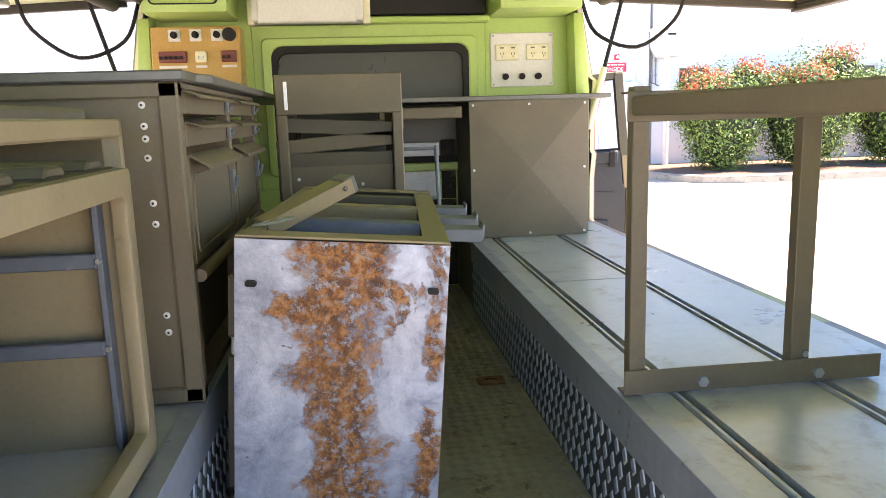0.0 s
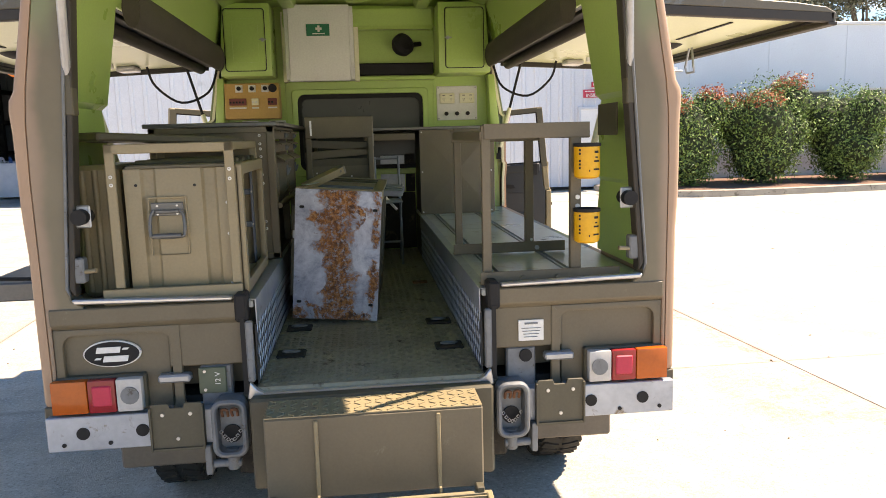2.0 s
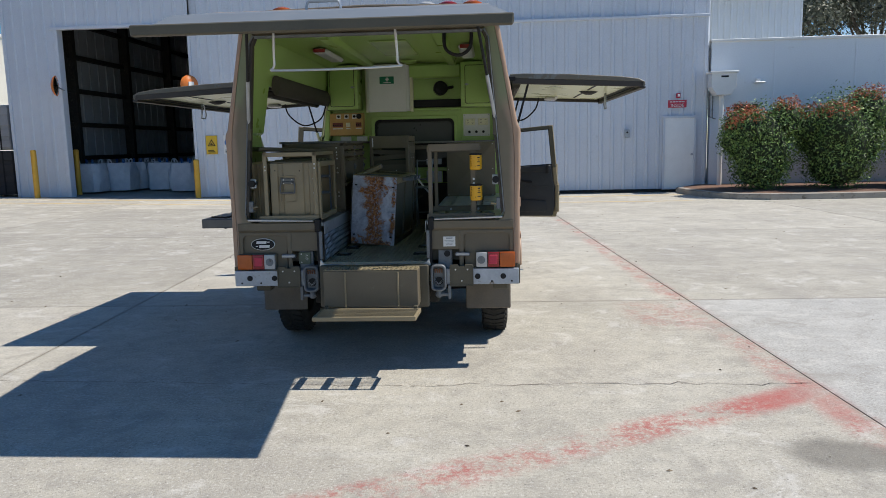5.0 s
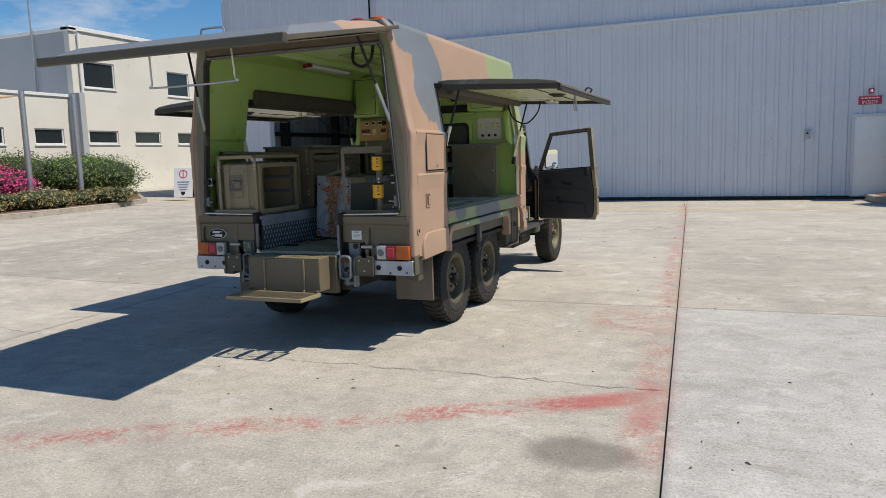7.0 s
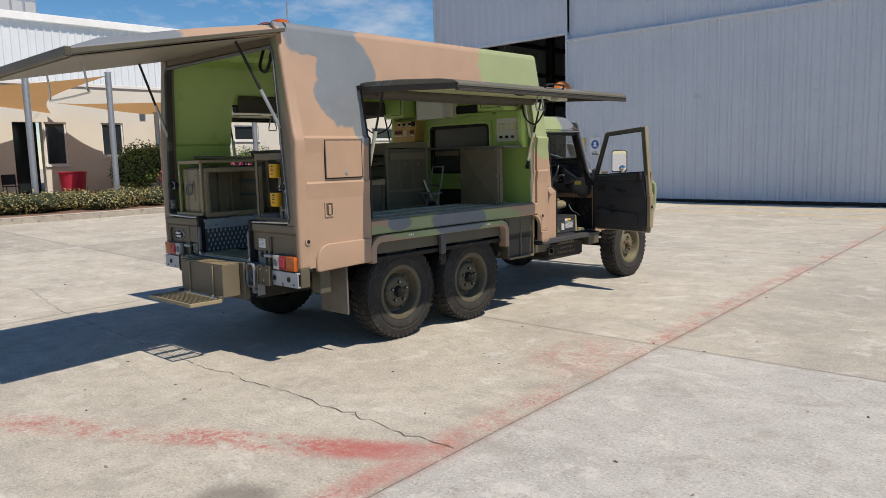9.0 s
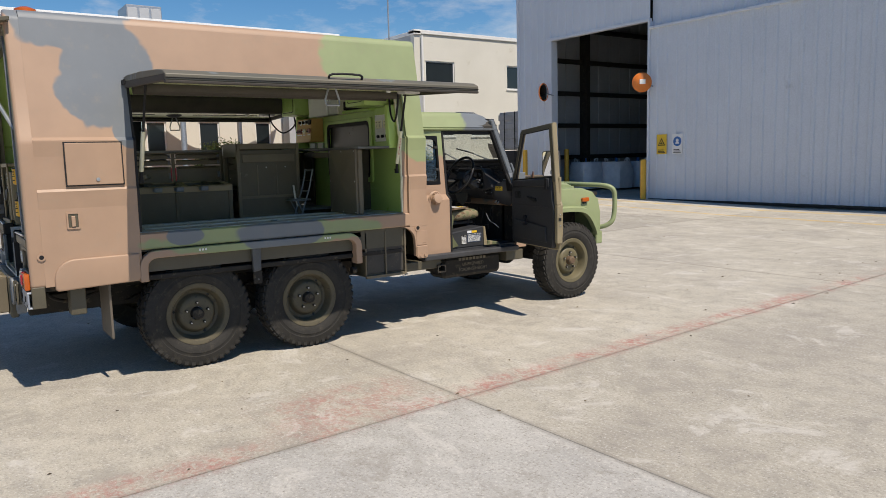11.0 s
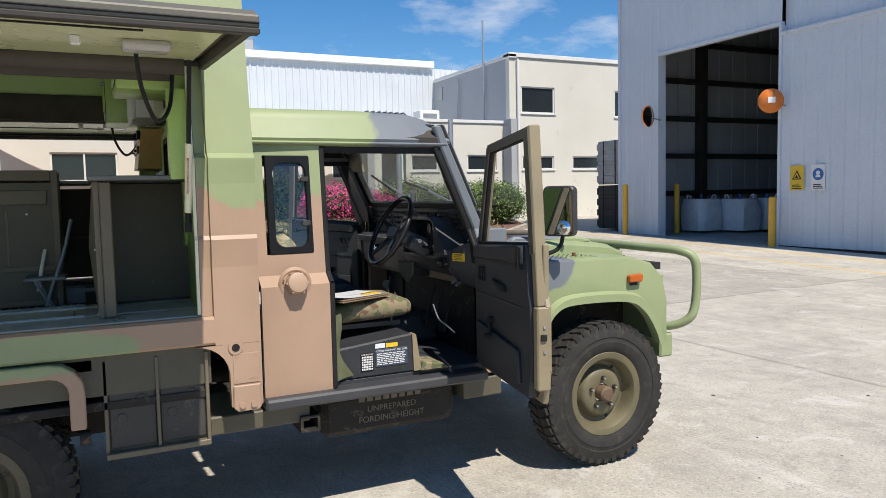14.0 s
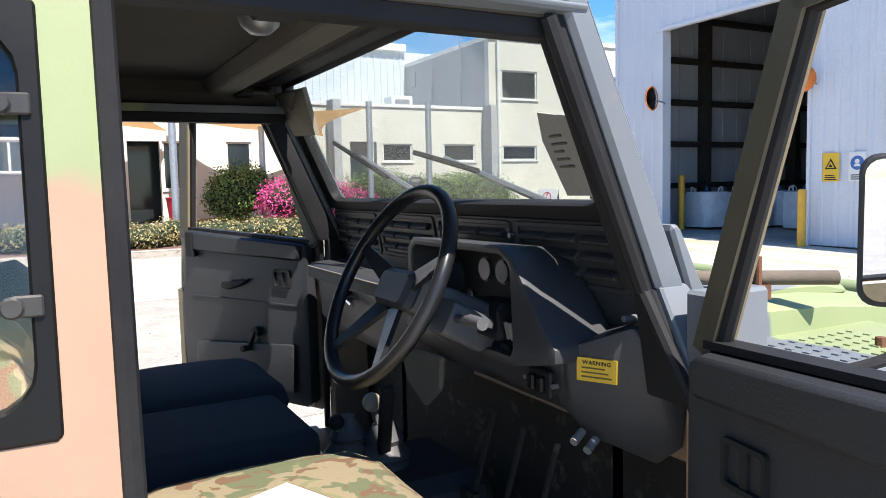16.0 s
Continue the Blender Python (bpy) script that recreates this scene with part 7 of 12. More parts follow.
HUB = mat("rust_stained_hub", (0.15, 0.10, 0.06), (0.10, 0.06, 0.035), 0.7, scale=20, fine=90, bump=0.3)
# rear rims: a darker khaki than the front pair
RIM_DARK = mat("darker_khaki_rim_paint", (0.108, 0.092, 0.055), (0.07, 0.06, 0.039), 0.65, scale=8, fine=120, bump=0.08, dirt=(0.06, 0.05, 0.036), dirt_amount=0.46)
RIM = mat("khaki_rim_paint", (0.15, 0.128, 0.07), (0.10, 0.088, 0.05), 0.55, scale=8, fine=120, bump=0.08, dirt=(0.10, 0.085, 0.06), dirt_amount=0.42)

for s_ in (1, -1):
    wheel(s_ * 0.845, 1.05, s_, "rear")
    wheel(s_ * 0.845, 1.95, s_, "rear")
    wheel(s_ * 0.815, 4.96, s_, "front")


# ---- chassis ----
def chassis():
    for s in (1, -1):
        cube("chassis_rail", CHASSIS, TRUCK, *sorted((s * 0.36, s * 0.45)), 0.0, 5.35, 0.46, 0.60, 0.006)
        cube("sill_step", DASH, TRUCK, *sorted((s * 0.80, s * 0.945)), 3.09, 4.20, 0.585, 0.635, 0.01, "black ribbed rubber sill step")
        cube("outrigger", OLIVE, TRUCK, *sorted((s * 0.45, s * 0.88)), 2.86, 3.30, 0.50, 0.58, 0.006)
        cube("outrigger", OLIVE, TRUCK, *sorted((s * 0.45, s * 0.86)), 4.10, 4.32, 0.48, 0.58, 0.006)
        bm = bmesh.new()
        ring(bm, [(3.25, 0.455), (3.34, 0.455), (3.34, 0.53), (3.25, 0.53)], [(3.262, 0.467), (3.328, 0.467), (3.328, 0.518), (3.262, 0.518)], "x", *sorted((s * 0.70, s * 0.90)))
        part("jack_socket", bm, CHASSIS, TRUCK)
        t = cube("sill_tank", CHASSIS, TRUCK, *sorted((s * 0.55, s * 0.80)), 3.38, 4.08, 0.37, 0.57, 0.03, "black under-sill fuel tank with worn stencil lettering")
        if s > 0:
            for k, (txt, z) in enumerate((("UNPREPARED", 0.475), ("FORDING HEIGHT", 0.425))):
                text_part(txt, 0.042, STENCIL, t, pose(0.803, 3.73, z, 90, 0, 90))
            bm = bmesh.new()
            for k in range(8):
                box(bm, 0.801, 0.803, 3.56 + 0.042 * k, 3.59 + 0.042 * k, 0.527, 0.553)
            part("printing", bm, STENCIL, t)
        for y in (1.05, 1.95):
            bm = bmesh.new()
            for k in range(5):
                box(bm, *sorted((s * 0.50, s * 0.56)), y - 0.42 + 0.03 * k, y + 0.42 - 0.03 * k, 0.50 + 0.012 * k, 0.51 + 0.012 * k)
            part("leaf_spring", bm, CHASSIS, TRUCK)
        cube("inner_arch", CHASSIS, TRUCK, *sorted((s * 0.60, s * 0.985)), 0.42, 2.42, 0.86, 0.91, 0.004)
        cube("inner_arch", CHASSIS, TRUCK, *sorted((s * 0.55, s * 0.60)), 0.42, 2.42, 0.62, 0.90, 0.004)
    for y, r in ((1.05, 0.05), (1.95, 0.05), (4.96, 0.05)):
        bm = bmesh.new()
        rod(bm, (-0.78, y, 0.40), (0.78, y, 0.40), r, 12)
        lathe(bm, [(0.0, -0.13), (0.09, -0.11), (0.14, -0.04), (0.14, 0.04), (0.09, 0.11), (0.0, 0.13)], True, 20, (-0.18, y, 0.40))
        part("axle", bm, CHASSIS, TRUCK, smooth=True)
    cube("floor_pan", CHASSIS, TRUCK, -0.985, 0.985, 0.02, 2.84, 0.70, 0.735, 0.004)
    bm = bmesh.new()
    rod(bm, (0.1, 2.2, 0.5), (0.1, 4.4, 0.5), 0.045, 12)
    rod(bm, (-0.25, 2.3, 0.48), (-0.25, 3.6, 0.48), 0.08, 14)
    part("driveline", bm, CHASSIS, TRUCK, smooth=True)
    cube("gearbox", CHASSIS, TRUCK, -0.25, 0.25, 3.4, 4.4, 0.40, 0.62, 0.05)
    bm = bmesh.new()
    tube(bm, smooth_line([(0.75, 0.06, 0.70), (0.78, 0.12, 0.62), (0.72, 0.25, 0.58), (0.70, 0.42, 0.62)], 5), 0.012, 7)
    part("brake_pipe", bm, CHASSIS, TRUCK)


STENCIL = mat("faded_stencil_paint", (0.20, 0.17, 0.12), (0.12, 0.10, 0.08), 0.8, scale=20, bump=0.1)
chassis()


# ---- cab ----
def cab_half(z):
    if z <= 1.125:
        return 0.885
    if z <= 1.17:
        return 0.885 - 0.055 * (z - 1.125) / 0.045
    return 0.83 - 0.055 * (z - 1.17) / 0.58


def cab_strip(name, outline, s, t=0.025, material=None, label="", out=0.0, bevel=0.003):
    """A skin panel of the cab's side: outline in (y, z), bent to the cab's section."""
    bm = bmesh.new()
    zs = sorted({z for _, z in outline})
    prism(bm, outline, "x", 0, 1)
    for v in bm.verts:
        v.co.x = s * (cab_half(v.co.z) + out - (t if v.co.x < 0.5 else 0))
    return part(name, bm, material or CAMO, TRUCK, label, bevel)


def cab():
    for s in (1, -1):
        # quarter panel behind the door, in strips so that it follows the section
        Y0, Y1 = 3.10, 3.412
        for z0, z1 in ((0.63, 1.125), (1.125, 1.17), (1.17, 1.262)):
            cab_strip("quarter_panel", [(Y0, z0), (Y1, z0), (Y1, z1), (Y0, z1)], s, bevel=0.0)
        cab_strip("quarter_panel", [(Y0, 1.262), (3.146, 1.262), (3.146, 1.708), (Y0, 1.708)], s, bevel=0.0)
        cab_strip("quarter_panel", [(3.355, 1.262), (Y1, 1.262), (Y1, 1.708), (3.355, 1.708)], s, bevel=0.0)
        cab_strip("quarter_panel", [(Y0, 1.708), (Y1, 1.708), (Y1, 1.755), (Y0, 1.755)], s, bevel=0.0)
        # quarter window: black frame and clear pane
        bm = bmesh.new()
        ring(bm, [(3.2585 + u, 1.485 + v) for u, v in rrect(-0.1015, 0.1015, -0.222, 0.222, 0.008)], [(3.262 + u, 1.485 + v) for u, v in rrect(-0.072, 0.076, -0.19, 0.19, 0.045)], "x", 0, 1)
        for v in bm.verts:
            v.co.x = s * (cab_half(v.co.z) + (0.004 if v.co.x > 0.5 else -0.02))
        qw = part("quarter_window", bm, GLOSS_BLACK, TRUCK, "black framed sliding quarter window", 0.003)
        bm = bmesh.new()
        prism(bm, [(3.2585 + u, 1.485 + v) for u, v in rrect(-0.070, 0.081, -0.192, 0.192, 0.045)], "x", 0, 1)
        for v in bm.verts:
            v.co.x = s * (cab_half(v.co.z) - (0.008 if v.co.x > 0.5 else 0.012))
        pane = part("pane", bm, GLASS, qw)
        pane.visible_shadow = False
        for z in (1.40, 1.60):
            bm = bmesh.new()
            x_ = cab_half(z)
            box(bm, *sorted((s * (x_ + 0.002), s * (x_ + 0.01))), 3.322, 3.350, z - 0.011, z + 0.011)
            rod(bm, (s * (x_ + 0.005), 3.322, z), (s * (x_ + 0.016), 3.322, z), 0.011, 12)
            part("catch", bm, CHASSIS_SATIN, qw, "", 0.002)
        # door-opening post and seal
        bm = bmesh.new()
        pts = [(3.40, 0.64), (3.40, 1.125), (3.40, 1.17), (3.40, 1.74)]
        for a, b in zip(pts, pts[1:]):
            rod(bm, (s * (cab_half(a[1]) - 0.004), 3.421, a[1]), (s * (cab_half(b[1]) - 0.004), 3.421, b[1]), 0.013, 8)
        part("door_seal", bm, BLACK, TRUCK, "black rubber door seal", smooth=True)
        cube("door_post", DASH, TRUCK, *sorted((s * 0.695, s * 0.742)), 3.368, 3.40, 0.64, 1.74, 0.004)
        # gutter, closing in towards the screen
        bm = bmesh.new()
        prism(bm, [(s * 0.735, 1.752), (s * 0.775, 1.752), (s * 0.80, 1.758), (s * 0.806, 1.764), (s * 0.806, 1.770), (s * 0.78, 1.776), (s * 0.735, 1.776)], "y", 3.085, 4.075)
        for v in bm.verts:
            v.co.x -= s * 0.03 * (v.co.y - 3.085)
        part("gutter", bm, CAMO, TRUCK, "", 0.002)
        bm = bmesh.new()
        prism(bm, [(s * 0.735, 1.722), (s * 0.775, 1.722), (s * 0.775, 1.753), (s * 0.735, 1.753)], "y", 3.41, 4.055)
        for v in bm.verts:
            v.co.x -= s * 0.03 * (v.co.y - 3.085)
        part("door_header", bm, BLACK, TRUCK, "black painted door header", 0.004)
        # A pillar
        px0, px1 = (0.728, 0.772) if s > 0 else (-0.845, -0.80)
        bm = bmesh.new()
        prism(bm, [(4.222, 1.33), (4.283, 1.33), (4.085, 1.768), (4.045, 1.86), (4.005, 1.86), (4.035, 1.765)], "x", px0, px1)
        part("a_pillar", bm, CAMO, TRUCK, "blue-grey windscreen pillar", 0.008)
        bm = bmesh.new()
        prism(bm, [(4.185, 1.33), (4.262, 1.33), (4.062, 1.768), (4.0, 1.768)], "x", px0 - (0.004 if s > 0 else -0.012), px1 - (0.012 if s > 0 else -0.004))
        part("pillar_trim", bm, BLACK, TRUCK, "black inner pillar trim", 0.01, True, 2)
        # foot of the pillar, flaring out to the hinge post
        for out, m_, nm in ((0.0, CAMO, "pillar_foot"), (0.010, BLACK, "foot_trim")):
            bm = bmesh.new()
            i0, i1 = (px0, px1) if s > 0 else (px1, px0)
            for x_, y_, z_ in ((i0, 4.222, 1.34), (i1, 4.222, 1.34), (i0, 4.283, 1.34), (i1, 4.283, 1.34), (s * 0.76, 4.224, 1.16), (s * 0.868, 4.224, 1.16), (s * 0.76, 4.36, 1.16), (s * 0.868, 4.36, 1.16)):
                bm.verts.new((x_ - s * out * 1.2, y_ - out, z_ - out * 0.3))
            bmesh.ops.convex_hull(bm, input=bm.verts[:])
            part(nm, bm, m_, TRUCK, "", 0.004)
        bm = bmesh.new()
        px = px1 - 0.012 if s > 0 else px0 + 0.012
        rod(bm, (px, 4.195, 1.335), (px, 4.012, 1.75), 0.013, 8)
        rod(bm, (s * 0.86, 4.21, 0.65), (s * 0.86, 4.215, 1.15), 0.012, 8)
        rod(bm, (s * 0.86, 4.215, 1.15), (px, 4.195, 1.335), 0.012, 8)
        part("door_seal", bm, BLACK, TRUCK, smooth=True)
        # footwell side / hinge post
        bm = bmesh.new()
        box(bm, *sorted((s * 0.82, s * 0.87)), 4.225, 4.36, 0.60, 1.34)
        part("hinge_post", bm, CAMO, TRUCK, "", 0.006)
        # front wing: side with its arch, flared lip and top plate
        arch = [(4.565, 0.66), (4.575, 0.78), (4.64, 0.875), (4.76, 0.91), (5.10, 0.90), (5.23, 0.84), (5.315, 0.72), (5.345, 0.64)]
        arch_soft = [(p.y, p.z) for p in smooth_line([(0, y, z) for y, z in arch], 5)]
        outline = [(4.36, 0.62), (4.36, 1.13), (4.50, 1.15), (5.15, 1.14), (5.30, 1.10), (5.39, 1.01), (5.425, 0.88), (5.425, 0.64)] + arch_soft[::-1] + [(4.565, 0.62)]
        bm = bmesh.new()
        prism(bm, outline, "x", *sorted((s * 0.84, s * 0.872)))
        part("front_wing", bm, CAMO, TRUCK, "pale green front wing", 0.008, True, 2)
        lip = [(4.53, 0.66), (4.545, 0.80), (4.62, 0.915), (4.76, 0.965), (5.12, 0.955), (5.27, 0.885), (5.36, 0.74), (5.39, 0.64)]
        lip, arch = ([(p.y, p.z) for p in smooth_line([(0, y, z) for y, z in q], 5)] for q in (lip, arch))
        bm = bmesh.new()
        inner = [bm.verts.new((s * 0.872, y, z)) for y, z in lip]
        outer = [bm.verts.new((s * 0.905, y + (0.008 if y < 4.7 else -0.006 if y > 5.2 else 0), z - 0.015)) for y, z in lip]
        edge = [bm.verts.new((s * 0.905, y, z)) for y, z in arch]
        edge_in = [bm.verts.new((s * 0.86, y, z)) for y, z in arch]
        for k in range(len(lip) - 1):
            bm.faces.new((inner[k], inner[k + 1], outer[k + 1], outer[k]))
            bm.faces.new((outer[k], outer[k + 1], edge[k + 1], edge[k]))
            bm.faces.new((edge[k], edge[k + 1], edge_in[k + 1], edge_in[k]))
        part("wing_flare", bm, CAMO, TRUCK, "pale green flared wheel-arch lip", smooth=True)
        bm = bmesh.new()
        prism(bm, [(4.36, 1.13), (4.50, 1.155), (5.15, 1.15), (5.31, 1.105), (5.40, 1.01), (5.43, 0.88), (5.40, 0.88), (5.37, 1.0), (5.29, 1.08), (5.14, 1.125), (4.50, 1.13), (4.36, 1.10)], "x", *sorted((s * 0.50, s * 0.868)))
        part("wing_top", bm, CAMO, TRUCK, "pale green wing top", 0.014, True, 2)
        bm = bmesh.new()
        box(bm, *sorted((s * 0.60, s * 0.80)), 4.66, 4.98, 1.152, 1.158)
        for i in range(9):
            for j in range(5):
                box(bm, *sorted((s * (0.62 + 0.04 * j), s * (0.635 + 0.04 * j))), 4.68 + 0.033 * i, 4.69 + 0.033 * i, 1.157, 1.161)
        tread = part("tread_plate", bm, CAMO, TRUCK, "chequered tread plate on the wing")
        for y, x in ((4.86, 0.75),):
            bm = bmesh.new()
            rod(bm, (s * x, y, 1.155), (s * x, y, 1.178), 0.011, 8)
            part("bolt", bm, RUSTY, tread)
        # wing inner liner and front panel
        bm = bmesh.new()
        box(bm, *sorted((s * 0.50, s * 0.53)), 4.36, 5.40, 0.62, 1.12)
        part("wing_liner", bm, CHASSIS, TRUCK)
        bm = bmesh.new()
        box(bm, *sorted((s * 0.53, s * 0.845)), 4.37, 5.40, 1.06, 1.10)
        part("wing_liner", bm, CHASSIS, TRUCK)
        bm = bmesh.new()
        box(bm, *sorted((s * 0.50, s * 0.85)), 5.385, 5.42, 0.64, 1.03)
        front = part("wing_front", bm, CAMO, TRUCK, "", 0.006)
        bm = bmesh.new()
        lathe(bm, [(0.0, 0.03), (0.06, 0.026), (0.09, 0.008), (0.095, 0.0), (0.0, 0.0)], False, 24)
        bm.transform(Matrix.Translation((s * 0.68, 5.42, 0.90)) @ Matrix.Rotation(radians(-90), 4, "X"))
        part("headlamp", bm, LAMP_WHITE, front, "round headlamp", smooth=True)
        # side indicator
        bm = bmesh.new()
        prism(bm, [(5.13, 1.005), (5.22, 1.005), (5.225, 1.03), (5.22, 1.05), (5.13, 1.045)], "x", *sorted((s * 0.872, s * 0.905)))
        ind = part("side_indicator", bm, LAMP_AMBER, TRUCK, "amber side indicator lamp", 0.006)
        cube("indicator_base", BLACK, ind, *sorted((s * 0.868, s * 0.885)), 5.15, 5.20, 0.985, 1.007, 0.003)
        # bull bar loop
        bm = bmesh.new()
        tube(bm, smooth_line([(s * 0.30, 5.52, 1.17), (s * 0.55, 5.53, 1.165), (s * 0.78, 5.59, 1.155), (s * 0.855, 5.64, 1.115), (s * 0.865, 5.66, 1.02), (s * 0.86, 5.655, 0.84), (s * 0.845, 5.62, 0.75), (s * 0.76, 5.55, 0.70), (s * 0.62, 5.47, 0.70)], 6), 0.026, 10)
        part("bull_bar_loop", bm, CAMO, TRUCK, "pale green bull bar hoop", smooth=True)
        bm = bmesh.new()
        rod(bm, (s * 0.30, 5.52, 0.55), (s * 0.30, 5.52, 1.17), 0.026, 10)
        part("bull_bar_post", bm, CAMO, TRUCK, smooth=True)
    # roof moulding
    bm = bmesh.new()
    secs = []
    for y, top, half in ((3.095, 1.922, 0.728), (3.13, 1.93, 0.73), (3.6, 1.932, 0.727), (3.9, 1.924, 0.715), (3.99, 1.908, 0.705), (None, 1.872, 0.70)):
        c = 0.0 if y and y < 3.7 else -0.012 if y and y < 3.95 else -0.03
        row = []
        for x, z in ((0.772, 1.770), (0.781, 1.788), (0.776, 1.797), (half + 0.022, (1.79 + top) / 2 + 0.02), (half + 0.012, top - 0.03), (half - 0.005, top - 0.011), (half - 0.05, top - 0.002), (0.45, top + 0.006)):
            if y is None:
                x -= 0.02
            row.append((x, z))
        row = [(-x, z) for x, z in row] + [(0.0, top + 0.009)] + row[::-1]
        secs.append([bm.verts.new((x + c, y if y else 4.252 - (z - 1.473) * 0.445, z)) for x, z in row])
    for a, b in zip(secs, secs[1:]):
        for k in range(len(a) - 1):
            bm.faces.new((a[k], a[k + 1], b[k + 1], b[k]))
    bm.faces.new(secs[0])
    part("cab_roof", bm, CAMO, TRUCK, "moulded cab roof in green and blue-grey", smooth=True)
    # anti-slip ribs moulded into the roof's rear edge and its front corner
    for k in range(7):
        bm = bmesh.new()
        y = 3.70 + 0.034 * k
        tube(bm, [(0.62 - 0.006 * k, y, 1.934), (0.675 - 0.006 * k, y - 0.004, 1.931), (0.712 - 0.004 * k, y - 0.01, 1.912)], 0.0045, 6)
        part("roof_rib", bm, CAMO, TRUCK, smooth=True)
    for y in (3.16, 3.20, 3.50, 3.58, 3.62):
        bm = bmesh.new()
        x = 0.15 if y < 3.3 else -0.05
        rod(bm, (x, y, 1.94), (x + 0.02, y + 0.01, 1.985), 0.012, 8)
        box(bm, x - 0.02, x + 0.02, y - 0.012, y + 0.012, 1.935, 1.955)
        part("roof_fitting", bm, OLIVE, TRUCK)
    # inner roof with its brace beam, side rails and lamp
    cube("cab_headlining", CEILING_DARK, TRUCK, -0.76, 0.70, 3.10, 4.02, 1.852, 1.872, 0.01, "dark cab headlining")
    bm = bmesh.new()
    prism(bm, rrect(-0.42, 0.32, 3.30, 3.72, 0.05), "z", 1.838, 1.853)
    part("roof_panel", bm, CEILING_DARK, TRUCK, "sunken panel of the headlining", 0.008)
    bm = bmesh.new()
    prism(bm, [(3.800, 1.852), (3.820, 1.808), (3.882, 1.803), (3.900, 1.822), (3.905, 1.852)], "x", -0.74, 0.70)
    part("roof_brace", bm, HEADLINING, TRUCK, "pale grey roof brace", 0.004)
    bm = bmesh.new()
    box(bm, -0.72, -0.60, 3.895, 3.945, 1.800, 1.822)
    rod(bm, (-0.60, 3.93, 1.812), (-0.53, 3.96, 1.80), 0.012, 10)
    part("roof_catch", bm, BLACK, TRUCK, "black roof catch", 0.004)
    bm = bmesh.new()
    prism(bm, [(3.99, 1.845), (4.055, 1.845), (4.045, 1.872), (3.99, 1.872)], "x", -0.79, 0.70)
    part("screen_header", bm, BLACK, TRUCK, "", 0.006)
    for s in (1, -1):
        bm = bmesh.new()
        prism(bm, [(s * 0.755, 1.75), (s * 0.765, 1.80), (s * 0.70, 1.852), (s * 0.69, 1.815), (s * 0.735, 1.75)], "y", 3.1, 4.04)
        if s < 0:
            bm.transform(Matrix.Translation((-0.05, 0, 0)))
        part("cant_rail", bm, CEILING_DARK, TRUCK, "dark side rail of the roof")
        bm = bmesh.new()
        x0, x1 = sorted((s * 0.73 - (0.05 if s < 0 else 0), s * 0.752 - (0.05 if s < 0 else 0)))
        box(bm, x0, x1, 3.42, 4.03, 1.765, 1.79)
        part("rail_trim", bm, DASH, TRUCK, "", 0.004)
    bm = bmesh.new()
    lathe(bm, [(0.0, -0.028), (0.02, -0.026), (0.036, -0.012), (0.042, 0.01), (0.0, 0.012)], False, 18, (0.225, 3.735, 1.832))
    lamp = part("cab_lamp", bm, STEEL_GREY, TRUCK, "chrome domed cab lamp", smooth=True)
    bm = bmesh.new()
    box(bm, 0.285, 0.36, 3.70, 3.79, 1.815, 1.85)
    part("lamp_switch_box", bm, BLACK, lamp, "", 0.006)
    # back wall of the cab with its window, shared with the canopy
    bm = bmesh.new()
    ring(bm, [(u, 1.22 + v) for u, v in rrect(-0.83, 0.83, -0.58, 0.60, 0.02)], [(u, 1.60 + v) for u, v in rrect(-0.405, 0.42, -0.22, 0.245, 0.06)], "y", 3.072, 3.096)
    part("cab_back", bm, OLIVE, TRUCK, "drab rear wall of the cab")
    # windscreen
    tilt = Matrix.Translation((-0.065, 4.235, 1.473)) @ Matrix.Rotation(radians(24), 4, "X")
    def onscreen(u, v, w):
        return tilt @ Vector((u, w, v))
    bm = bmesh.new()
    ring(bm, [(u, 0.195 + v) for u, v in rrect(-0.770, 0.790, -0.226, 0.235, 0.01)], [(u, 0.195 + v) for u, v in rrect(-0.688, 0.688, -0.195, 0.205, 0.035)], "y", -0.014, 0.018)
    bm.transform(tilt)
    part("screen_frame", bm, BLACK, TRUCK, "dark windscreen surround", 0.006, True, 2)
    bm = bmesh.new()
    ring(bm, [(u, 0.195 + v) for u, v in rrect(-0.765, 0.785, -0.23, 0.23, 0.01)], [(u, 0.195 + v) for u, v in rrect(-0.695, 0.695, -0.202, 0.21, 0.035)], "y", 0.019, 0.028)
    bm.transform(tilt)
    part("screen_frame", bm, CAMO, TRUCK, "painted outer windscreen surround", 0.004)
    bm = bmesh.new()
    prism(bm, [(u, 0.195 + v) for u, v in rrect(-0.692, 0.692, -0.199, 0.208, 0.035)], "y", -0.002, 0.003)
    bm.transform(tilt)
    g = part("windscreen", bm, DUSTY_GLASS, TRUCK, "clear windscreen glass")
    g.visible_shadow = False
    # wipers lying on the glass
    for a, b, pivot in ((-0.51, -0.10, -0.04), (0.01, 0.40, 0.50)):
        bm = bmesh.new()
        lo, hi = (0.045, 0.192) if a < -0.3 else (0.05, 0.13)
        rod(bm, onscreen(a, hi, 0.012), onscreen(b - 0.12, lo + 0.02, 0.012), 0.007, 6)
        wp = part("wiper", bm, BLACK, TRUCK, "dusty black wiper")
        bm = bmesh.new()
        rod(bm, onscreen((a + b) / 2 - 0.08, (hi + lo) / 2 + 0.012, 0.028), onscreen(pivot, -0.03, 0.035), 0.006, 6, 0.009)
        part("wiper_arm", bm, STEEL_GREY, wp)
    bm = bmesh.new()
